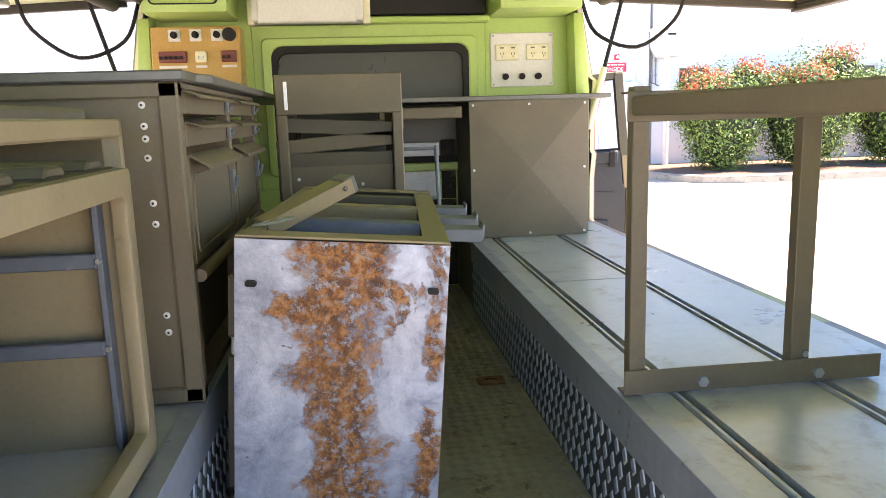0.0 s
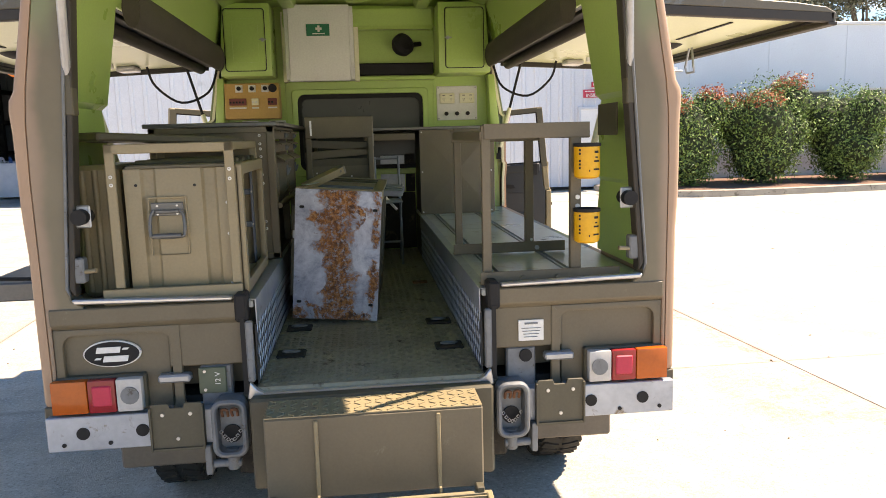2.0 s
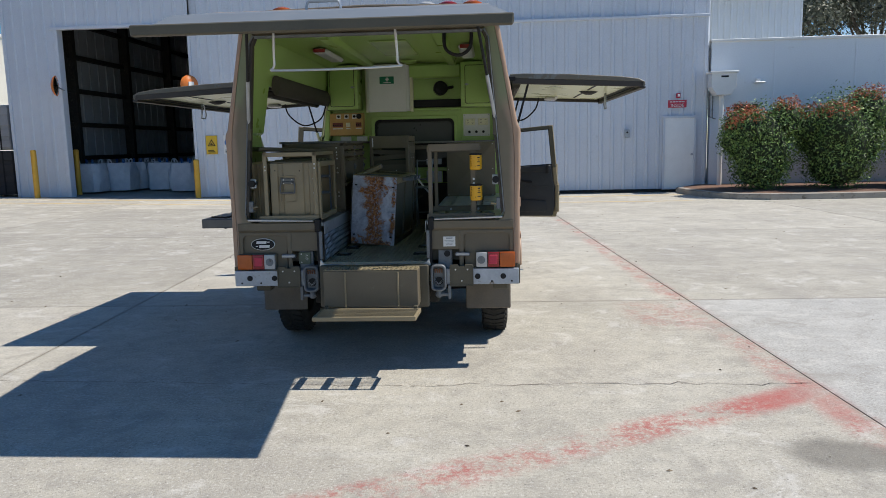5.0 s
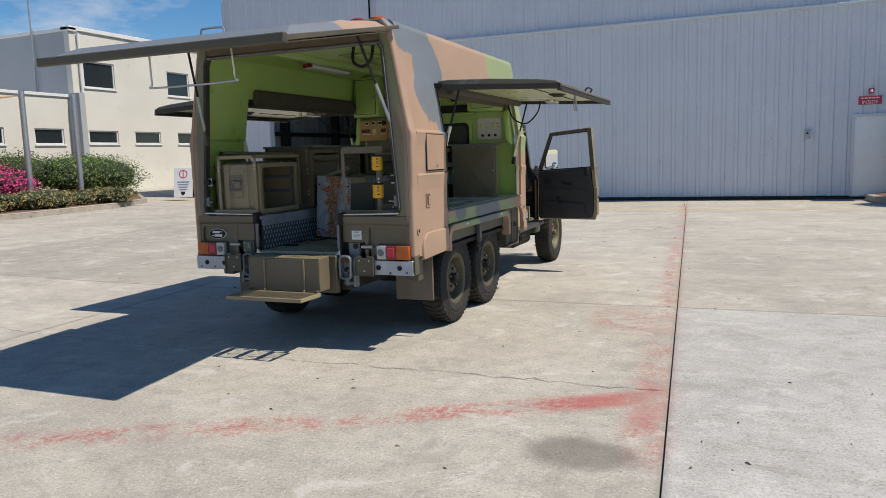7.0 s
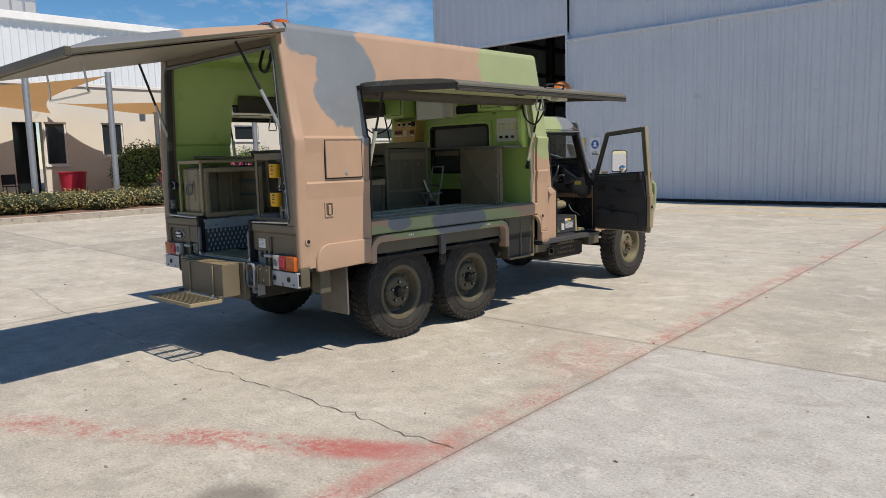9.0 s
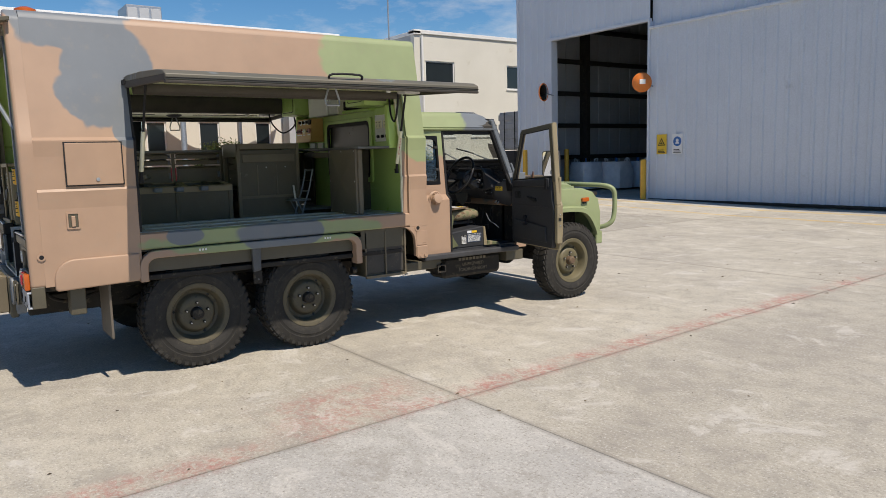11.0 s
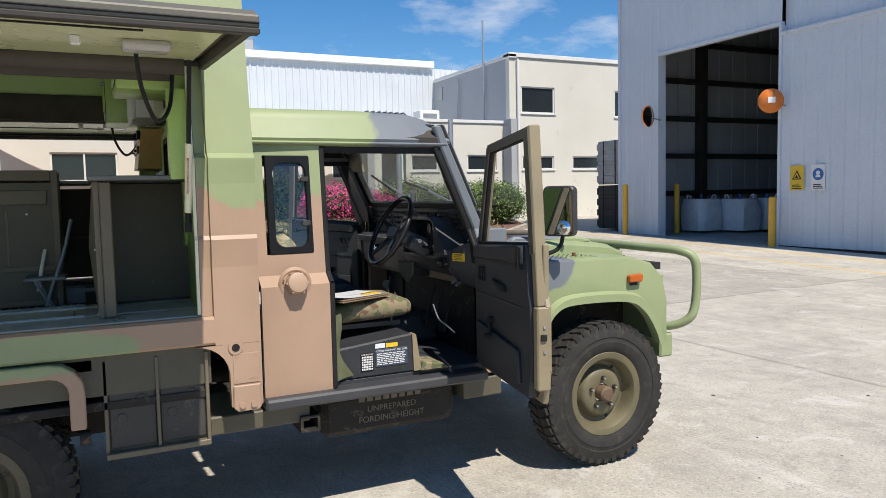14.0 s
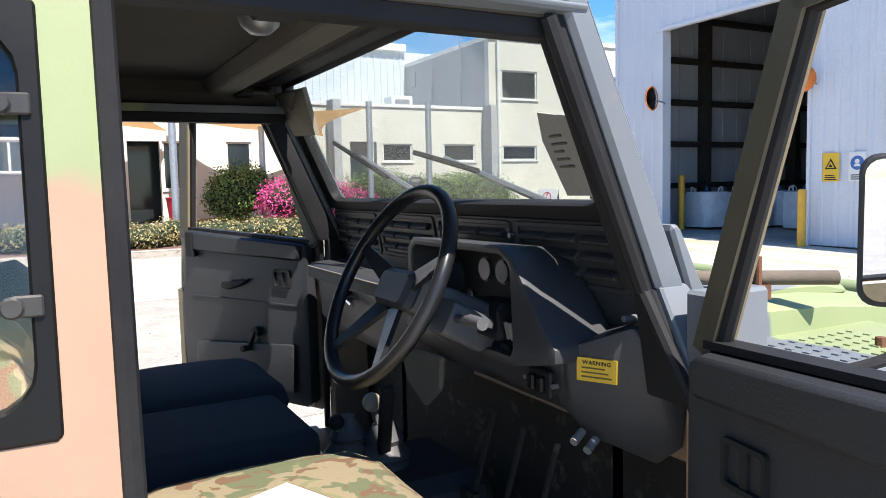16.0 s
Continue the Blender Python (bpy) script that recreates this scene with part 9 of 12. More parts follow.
def cab_inside():
    seat(0.49, SEAT_CAMO, "camouflage cloth driver's seat cushion")
    seat(-0.45, DARK_CLOTH, "dark blue-black passenger seat cushion")
    # seat boxes
    for s in (1, -1):
        bm = bmesh.new()
        prism(bm, [(3.40, 0.655), (3.86, 0.655), (3.83, 0.845), (3.40, 0.80)], "x", *sorted((s * 0.20, s * 0.845)))
        b_ = part("seat_box", bm, DOOR_TRIM, TRUCK, "black seat box", 0.008)
        if s > 0:
            bm = bmesh.new()
            prism(bm, [(3.83, 0.66), (3.87, 0.66), (3.845, 0.84), (3.825, 0.84)], "x", 0.80, 0.855)
            part("edge_strip", bm, PALE_KHAKI, b_, "tan edge strip")
            plate = cube("data_plate", PLATE_BLUE, b_, 0.8455, 0.848, 3.635, 3.80, 0.70, 0.785, 0.001, "dark data plate with white lettering")
            text_part("TOWING AND DYNO TEST DATA", 0.0108, WHITE, plate, pose(0.8485, 3.7175, 0.772, 90, 0, 90))
            bm = bmesh.new()
            for k in range(7):
                z = 0.760 - 0.0085 * k
                y = 3.642
                rng = random.Random(k)
                while y < 3.78:
                    w = rng.uniform(0.01, 0.03)
                    box(bm, 0.848, 0.8488, y, min(y + w, 3.792), z, z + 0.004)
                    y += w + 0.004
            part("printing", bm, WHITE, plate)
            cube("white_label", PAPER, plate, 0.8455, 0.848, 3.635, 3.685, 0.79, 0.812, 0)
            cube("yellow_label", SIGN_YELLOW, plate, 0.8455, 0.848, 3.69, 3.75, 0.79, 0.81, 0)
            rec = cube("record_plate", BLACK, b_, 0.8455, 0.848, 3.56, 3.625, 0.685, 0.775, 0.001, "black record plate with rows of white marks")
            text_part("MOD RECORD", 0.009, WHITE, rec, pose(0.8485, 3.5925, 0.763, 90, 0, 90))
            bm = bmesh.new()
            for i in range(7):
                for j in range(6):
                    box(bm, 0.848, 0.8488, 3.566 + 0.008 * i, 3.572 + 0.008 * i, 0.692 + 0.0115 * j, 0.700 + 0.0115 * j)
            part("printing", bm, WHITE, rec)
    # cloth hanging beside the seat
    bm = bmesh.new()
    prev = None
    for k in range(9):
        t = k / 8
        y = 3.42 + 0.05 * t + 0.012 * math.sin(7 * t)
        z = 0.96 - 0.30 * t
        row = [bm.verts.new((0.862 + 0.012 * math.sin(3 * t + j), y - 0.012 + 0.024 * (j - 1) * (1.2 - 0.6 * math.sin(3.1 * t)), z + 0.006 * j)) for j in range(4)]
        if prev:
            for j in range(3):
                bm.faces.new((prev[j], prev[j + 1], row[j + 1], row[j]))
        prev = row
    bmesh.ops.solidify(bm, geom=bm.faces[:], thickness=0.012)
    part("hanging_cloth", bm, BELT_GREEN, TRUCK, "olive-green cloth hanging beside the seat", smooth=True)
    # padded box between the seats
    bm = bmesh.new()
    box(bm, -0.23, 0.135, 3.42, 3.86, 0.80, 0.985)
    part("centre_cushion", bm, DARK_CLOTH, TRUCK, "dark padded centre seat", 0.035, True, 3)
    # dashboard: louvred panel below the screen
    bm = bmesh.new()
    prism(bm, [(4.256, 1.442), (4.296, 1.30), (4.302, 1.22), (4.278, 1.22), (4.268, 1.30), (4.244, 1.442)], "x", -0.82, 0.70)
    top = part("vent_panel", bm, DASH, TRUCK, "black ventilation panel below the windscreen", 0.006)
    for a, b in ((-0.80, -0.44), (-0.42, -0.06), (-0.04, 0.30), (0.32, 0.66)):
        bm = bmesh.new()
        ring(bm, [(u, v) for u, v in rrect(a, b, 1.305, 1.432, 0.012)], [(u, v) for u, v in rrect(a + 0.012, b - 0.012, 1.317, 1.420, 0.008)], "y", -0.004, 0.004)
        for v in bm.verts:
            v.co.y += 4.266 - (v.co.z - 1.305) * 0.169
        field = part("vent_field", bm, DASH, top, "", 0.002)
        n = 3
        for i in range(n):
            for z in (1.330, 1.362, 1.394):
                x = a + 0.02 + i * (b - a - 0.03) / n
                w = (b - a - 0.03) / n - 0.014
                y = 4.263 - (z - 1.305) * 0.169
                bm = bmesh.new()
                prism(bm, [(y, z - 0.002), (y - 0.016, z + 0.004), (y - 0.014, z + 0.010), (y, z + 0.02)], "x", x, x + w)
                part("vent_louvre", bm, DASH, field, "", 0.003)
    for x, z in ((0.31, 1.40), (0.31, 1.33), (0.675, 1.38), (0.67, 1.27), (-0.05, 1.37)):
        bm = bmesh.new()
        rod(bm, (x, 4.268, z), (x, 4.236, z), 0.006, 8)
        part("panel_screw", bm, STEEL_GREY, top)
    # parcel shelf and glove panel before the passenger
    bm = bmesh.new()
    prism(bm, [(4.140, 1.248), (4.152, 1.258), (4.30, 1.272), (4.30, 1.215), (4.150, 1.205), (4.140, 1.213)], "x", -0.80, 0.03)
    shelf = part("dash_shelf", bm, DASH, TRUCK, "black dash shelf", 0.006, True, 2)
    # brownish strip whose paler tone paints the light on the shelf's front
    bm = bmesh.new()
    prism(bm, [(4.1345, 1.212), (4.1385, 1.210), (4.1385, 1.250), (4.1345, 1.248)], "x", -0.79, -0.02)
    part("lit_shelf_edge", bm, HEADLINING, shelf, "brownish shelf edge, painted paler for the light on it")
    bm = bmesh.new()
    prism(bm, [(4.165, 1.203), (4.30, 1.203), (4.30, 1.02), (4.215, 1.02), (4.175, 1.08)], "x", -0.78, 0.05)
    glove = part("glove_panel", bm, DASH, TRUCK, "black glove panel below the shelf", 0.012, True, 2)
    bm = bmesh.new()
    rod(bm, (-0.47, 4.168, 1.178), (-0.47, 4.135, 1.178), 0.017, 14)
    rod(bm, (-0.47, 4.14, 1.178), (-0.38, 4.135, 1.165), 0.008, 8)
    part("chrome_catch", bm, CHROME, glove, "chrome catch", smooth=True)
    # instrument hood: a deep box with a square mouth and a sloping outer cheek
    bm = bmesh.new()
    hood = [(0.045, 1.165), (0.05, 1.368), (0.08, 1.392), (0.455, 1.394), (0.50, 1.372), (0.562, 1.298), (0.612, 1.238), (0.632, 1.222), (0.632, 1.195), (0.50, 1.165)]
    mouth = [(0.075, 1.185), (0.077, 1.362), (0.095, 1.374), (0.455, 1.376), (0.482, 1.362), (0.49, 1.345), (0.495, 1.26), (0.497, 1.215), (0.497, 1.20), (0.49, 1.185)]
    ring(bm, hood, mouth, "y", 4.115, 4.262)
    for v in bm.verts:
        if v.co.y > 4.2 and v.co.z > 1.3:
            v.co.z -= 0.012
    part("cluster_hood", bm, DASH, TRUCK, "black instrument hood with a broad side cheek", 0.01, True, 2)
    board = cube("instrument_board", BLACK, TRUCK, 0.078, 0.488, 4.205, 4.217, 1.19, 1.37, 0.004)
    for x, z, r in ((0.125, 1.30, 0.043), (0.265, 1.325, 0.028), (0.335, 1.325, 0.028), (0.20, 1.255, 0.02), (0.415, 1.33, 0.02)):
        bm = bmesh.new()
        lathe(bm, [(r * 0.86, -0.012), (r, -0.012), (r, 0.0), (r * 0.86, 0.0)], False, 22)
        bm.transform(Matrix.Translation((x, 4.203, z)) @ Matrix.Rotation(radians(-90), 4, "X") @ Matrix.Scale(-1, 4, (0, 0, 1)))
        dial = part("dial", bm, CHASSIS_SATIN, board, "round instrument dial", smooth=True)
        bm = bmesh.new()
        rod(bm, (x, 4.206, z), (x, 4.199, z), r * 0.86, 20)
        part("dial_face", bm, DIAL_BLUE, dial)
    # warning-lamp box in the mouth of the hood
    bm = bmesh.new()
    prism(bm, [(4.125, 1.262), (4.14, 1.276), (4.20, 1.272), (4.20, 1.205), (4.135, 1.20)], "x", 0.315, 0.43)
    wb = part("warning_lamp_box", bm, BLACK, TRUCK, "small black warning-lamp box", 0.005)
    for x in (0.437, 0.452):
        bm = bmesh.new()
        rod(bm, (x, 4.15, 1.205), (x, 4.142, 1.24), 0.005, 8)
        part("choke_knob", bm, STEEL_GREY, wb)
    # lower fascia, from the tunnel to the pod
    bm = bmesh.new()
    prism(bm, [(4.125, 1.185), (4.14, 1.20), (4.29, 1.20), (4.30, 1.05), (4.205, 1.065), (4.14, 1.125)], "x", 0.0, 0.60)
    for v in bm.verts:
        if v.co.x < 0.3 and v.co.z < 1.14:
            v.co.z += 0.02
        elif v.co.x > 0.3:
            v.co.y += 0.03
    fascia = part("fascia", bm, DASH, TRUCK, "black lower fascia with switches", 0.012, True, 2)
    bm = bmesh.new()
    lathe(bm, [(0.0, -0.006), (0.012, -0.005), (0.0125, -0.012), (0.019, -0.011), (0.021, 0.0), (0.0, 0.0)], False, 18)
    bm.transform(Matrix.Translation((0.437, 4.139, 1.175)) @ Matrix.Rotation(radians(-90), 4, "X") @ Matrix.Scale(-1, 4, (0, 0, 1)))
    kb = part("key_barrel", bm, CHASSIS_SATIN, fascia, "round ignition lock", smooth=True)
    for k in range(3):
        a = radians(60 * k)
        bm = bmesh.new()
        d_ = Vector((math.cos(a), 0, math.sin(a))) * 0.012
        rod(bm, Vector((0.437, 4.126, 1.175)) - d_, Vector((0.437, 4.126, 1.175)) + d_, 0.0018, 6)
        part("lock_mark", bm, STEEL_GREY, kb)
    # switch plate beside the pod
    plate = cube("switch_plate", BLACK, fascia, 0.515, 0.585, 4.139, 4.152, 1.118, 1.170, 0.004)
    for x in (0.525, 0.552):
        bm = bmesh.new()
        box(bm, x, x + 0.02, 4.128, 4.140, 1.128, 1.160)
        part("rocker_switch", bm, GLOSS_BLACK, plate, "", 0.004)
    for x in (0.505, 0.592):
        bm = bmesh.new()
        rod(bm, (x, 4.15, 1.145), (x, 4.138, 1.145), 0.005, 8)
        part("plate_screw", bm, STEEL_GREY, plate)
    # faceted pod at the door end of the dash
    bm = bmesh.new()
    for p in ((0.607, 4.153, 1.216), (0.716, 4.214, 1.264), (0.752, 4.245, 1.205), (0.735, 4.262, 1.10), (0.694, 4.262, 1.036), (0.615, 4.163, 1.126), (0.56, 4.165, 1.20), (0.56, 4.178, 1.10), (0.59, 4.22, 1.04),
              (0.56, 4.30, 1.235), (0.70, 4.30, 1.275), (0.765, 4.30, 1.21), (0.75, 4.30, 1.05), (0.69, 4.30, 1.0), (0.56, 4.30, 1.03)):
        bm.verts.new(p)
    bmesh.ops.convex_hull(bm, input=bm.verts[:])
    pod = part("side_pod", bm, DASH, TRUCK, "black faceted pod at the end of the dash", 0.006, True, 2)
    n_ = (Vector((0.752, 4.245, 1.205)) - Vector((0.607, 4.153, 1.216))).cross(Vector((0.615, 4.163, 1.126)) - Vector((0.607, 4.153, 1.216))).normalized()
    if n_.y > 0:
        n_ = -n_
    side = Vector((0.145, 0.092, -0.004)).normalized()
    up_ = n_.cross(side)
    up_ = up_ if up_.z > 0 else -up_
    mid = Vector((0.607, 4.153, 1.216)) + side * 0.062 - up_ * 0.031 + n_ * 0.001
    face = Matrix((( side.x, -n_.x, up_.x, mid.x), (side.y, -n_.y, up_.y, mid.y), (side.z, -n_.z, up_.z, mid.z), (0, 0, 0, 1)))
    bm = bmesh.new()
    box(bm, -0.036, 0.036, -0.004, 0.004, -0.021, 0.021, face)
    lab = part("warning_label", bm, SIGN_YELLOW, pod, "yellow warning label")
    text_part("WARNING", 0.0105, BLACK, lab, face @ pose(0, -0.0048, 0.0095, 90, 0, 0))
    for k in range(3):
        bm = bmesh.new()
        box(bm, -0.027, 0.027 - 0.006 * k, -0.0052, -0.0042, -0.014 + 0.008 * k, -0.0115 + 0.008 * k, face)
        part("print_line", bm, SIGN_INK, lab)
    bm = bmesh.new()
    rod(bm, (0.745, 4.272, 1.21), (0.765, 4.262, 1.21), 0.008, 10)
    part("pod_screw", bm, STEEL_GREY, pod)
    for x, y, z in ((0.60, 4.20, 1.055), (0.625, 4.21, 1.045)):
        bm = bmesh.new()
        rod(bm, (x, y, z), (x + 0.012, y - 0.03, z - 0.012), 0.008, 10)
        part("pull_knob", bm, STEEL_GREY, pod, smooth=True)
    # pale grey cover plate of the column's foot
    bm = bmesh.new()
    prism(bm, [(0.02, 1.125), (0.24, 1.135), (0.23, 1.06), (0.15, 1.0), (0.06, 1.04)], "y", 4.10, 4.115)
    part("column_cover", bm, HEADLINING, TRUCK, "pale grey column cover", 0.006)
    # steering wheel and column
    m4 = Matrix.Translation((0.352, 3.925, 1.325)) @ Matrix.Rotation(radians(62), 4, "X")
    bm = bmesh.new()
    tube(bm, [m4 @ Vector((0.198 * math.cos(a), 0.198 * math.sin(a), 0)) for a in [2 * math.pi * k / 48 for k in range(48)]], 0.0145, 10, True)
    w = part("steering_wheel", bm, BLACK_GLOSS, TRUCK, "black steering wheel", smooth=True)
    bm = bmesh.new()
    for a in (20, 160, 235, 305):
        p = Vector((0.19 * math.cos(radians(a)), 0.19 * math.sin(radians(a)), 0))
        n = Vector((-p.y, p.x, 0)).normalized() * 0.014
        vs = [bm.verts.new(m4 @ (q + Vector((0, 0, z)))) for q in (p * 0.2 + n * 1.6 + Vector((0, 0, -0.03)), p * 0.2 - n * 1.6 + Vector((0, 0, -0.03)), p - n * 0.7, p + n * 0.7) for z in (0.005, -0.005)]
        for f in ((0, 2, 4, 6), (1, 7, 5, 3), (0, 1, 3, 2), (2, 3, 5, 4), (4, 5, 7, 6), (6, 7, 1, 0)):
            bm.faces.new([vs[i] for i in f])
    part("spoke", bm, BLACK_GLOSS, w)
    bm = bmesh.new()
    prism(bm, rrect(-0.068, 0.068, -0.038, 0.038, 0.02), "z", -0.045, -0.010)
    bm.transform(m4)
    part("hub_pad", bm, DASH, w, "", 0.01)
    bm = bmesh.new()
    prism(bm, rrect(-0.05, 0.05, -0.045, 0.055, 0.018), "z", -0.25, -0.045)
    for v in bm.verts:
        k = 1.0 if v.co.z < -0.1 else 0.72
        v.co.x *= k
        v.co.y *= k
    bm.transform(m4)
    col = part("steering_column", bm, COLUMN_GREY, TRUCK, "grey steering column shroud", 0.008, True, 2)
    bm = bmesh.new()
    prism(bm, rrect(0.03, 0.10, -0.05, 0.02, 0.012), "z", -0.20, -0.10)
    bm.transform(m4)
    part("switch_body", bm, COLUMN_GREY, col, "grey switch body", 0.006, True, 2)
    for x0, x1, z, dz, r in ((0.06, 0.245, -0.135, 0.045, 0.0095), (-0.05, -0.17, -0.11, 0.03, 0.010), (0.06, 0.16, -0.17, -0.01, 0.009)):
        bm = bmesh.new()
        rod(bm, m4 @ Vector((x0 * 0.7, -0.01, z)), m4 @ Vector((x1 - (0.05 if x1 > 0.2 else 0), -0.01, z + dz)), 0.007, 10, r)
        if x1 > 0.2:
            rod(bm, m4 @ Vector((x1 - 0.055, -0.01, z + dz)), m4 @ Vector((x1, -0.012, z + dz + 0.008)), r * 1.15, 12)
        part("stalk", bm, COLUMN_GREY if x1 > 0.2 else BLACK, col, smooth=True)
    # gear levers, handbrake, pedals
    for x, y, h, r in ((0.0, 4.032, 0.975, 0.024), (-0.06, 3.96, 0.92, 0.02)):
        bm = bmesh.new()
        rod(bm, (x - 0.02, y + 0.06, 0.80), (x, y, h), 0.008, 8)
        lv = part("gear_lever", bm, STEEL_GREY, TRUCK, "gear lever with a worn knob", smooth=True)
        bm = bmesh.new()
        bmesh.ops.create_uvsphere(bm, u_segments=14, v_segments=8, radius=r, matrix=Matrix.Translation((x, y, h + 0.01)))
        part("knob", bm, KNOB_PALE if r > 0.022 else BLACK, lv, "worn pale knob" if r > 0.022 else "", smooth=True)
        bm = bmesh.new()
        lathe(bm, [(0.0, 0.80), (0.075, 0.80), (0.06, 0.83), (0.066, 0.845), (0.045, 0.875), (0.05, 0.888), (0.026, 0.925), (0.018, 0.94), (0.0, 0.94)], False, 16, (x - 0.012, y + 0.035, 0))
        part("gaiter", bm, COLUMN_GREY, lv, "creased grey gaiter", smooth=True)
    bm = bmesh.new()
    prism(bm, rrect(-0.011, 0.011, -0.016, 0.016, 0.006), "z", 0.0, 0.29)
    bm.transform(Matrix.Translation((-0.01, 4.06, 0.80)) @ Matrix.Rotation(radians(28), 4, "Y") @ Matrix.Rotation(radians(8), 4, "X"))
    part("handbrake", bm, BLACK, TRUCK, "black handbrake lever", 0.004)
    for k, x in enumerate((0.22, 0.34, 0.46)):
        bm = bmesh.new()
        rod(bm, (x, 4.25, 0.98), (x, 4.19, 0.80), 0.007, 8)
        box(bm, x - 0.03, x + 0.03, 4.17, 4.185, 0.76, 0.81)
        part("pedal", bm, CHASSIS, TRUCK)
    # seat belts
    for s in (1, -1):
        bm = bmesh.new()
        a, b = Vector((s * 0.78, 3.36, 1.62)), Vector((s * 0.70, 3.40, 0.95))
        n = Vector((0, 0.022, 0))
        vs = [bm.verts.new(q) for q in (a - n, a + n, b + n, b - n)]
        bm.faces.new(vs)
        bmesh.ops.solidify(bm, geom=bm.faces[:], thickness=0.003)
        part("seat_belt", bm, BLACK, TRUCK, "black seat belt webbing")
    bm = bmesh.new()
    tube(bm, smooth_line([(0.62, 4.05, 0.94), (0.66, 4.06, 0.87), (0.71, 4.08, 0.84), (0.73, 4.12, 0.80)], 5), 0.004, 6)
    part("loose_wire", bm, STEEL_GREY, TRUCK)


CHROME = mat("dull_chrome", (0.62, 0.63, 0.64), (0.5, 0.5, 0.5), 0.2, 1.0, scale=20, bump=0.02)
COLUMN_GREY = mat("worn_grey_shroud", (0.10, 0.10, 0.102), (0.075, 0.075, 0.078), 0.5, scale=9, fine=150, bump=0.15, dirt=(0.17, 0.165, 0.155), dirt_amount=0.4)
KNOB_PALE = mat("worn_pale_knob", (0.46, 0.42, 0.34), (0.38, 0.34, 0.27), 0.4, scale=30, bump=0.05)
SIGN_INK = mat("faded_print_on_yellow", (0.16, 0.12, 0.02), None, 0.6, scale=20, bump=0.0)
DARK_CLOTH = mat("dark_seat_cloth", (0.030, 0.033, 0.042), (0.022, 0.024, 0.03), 0.85, scale=8, fine=160, bump=0.3)
PLATE_BLUE = mat("dark_blue_plate", (0.05, 0.07, 0.11), None, 0.4, scale=8, bump=0.0)
DIAL_BLUE = mat("blue_black_dial", (0.035, 0.06, 0.09), None, 0.2, scale=8, bump=0.0)
BLACK_GLOSS = mat("satin_black_rim", (0.016, 0.016, 0.017), None, 0.3, scale=12, bump=0.05)
BELT_GREEN = mat("olive_green_cloth", (0.13, 0.14, 0.07), (0.09, 0.10, 0.05), 0.9, scale=14, bump=0.3)
cab_inside()
FOLDER = mat("brown_card_folder", (0.22, 0.15, 0.09), (0.17, 0.115, 0.07), 0.85, scale=8, bump=0.05)
PAPER_GREY = mat("pale_grey_paper", (0.52, 0.53, 0.54), (0.48, 0.49, 0.50), 0.75, scale=8, bump=0.05)
clipboard = thing("papers", 0.665, 3.585, 1.013, "white papers with a yellow caution label on the seat", "papers", rz=113)
for k, (x0, x1, y0, y1) in enumerate(((-0.15, 0.16, -0.125, 0.095), (-0.145, 0.155, -0.118, 0.10))):
    cube("folder", FOLDER, clipboard, x0, x1, y0, y1, 0.007 * k, 0.007 * k + 0.005, 0.001, "brown card folder")
bm = bmesh.new()
for i in range(7):
    x = -0.155 + 0.30 * i / 6
    a_, b_ = bm.verts.new((x, -0.105, 0.0155 + 0.010 * max(0.0, 1 - i / 2.5) ** 2)), bm.verts.new((x, 0.10, 0.0155 + 0.004 * max(0.0, 1 - i / 2.5)))
    if i:
        bm.faces.new((pa, a_, b_, pb))
    pa, pb = a_, b_
bmesh.ops.solidify(bm, geom=bm.faces[:], thickness=0.002)
part("sheet", bm, PAPER_GREY, clipboard, "curling pale grey sheet")
cube("print_line", STEEL_GREY, clipboard, -0.08, 0.03, -0.03, -0.027, 0.0160, 0.0166, 0)
cl = cube("caution_label", SIGN_YELLOW, clipboard, 0.035, 0.14, -0.085, -0.02, 0.0160, 0.0170, 0, "yellow caution label")
text_part("CAUTION", 0.019, BLACK, cl, pose(0.0875, -0.042, 0.0176, 0, 0, 0))


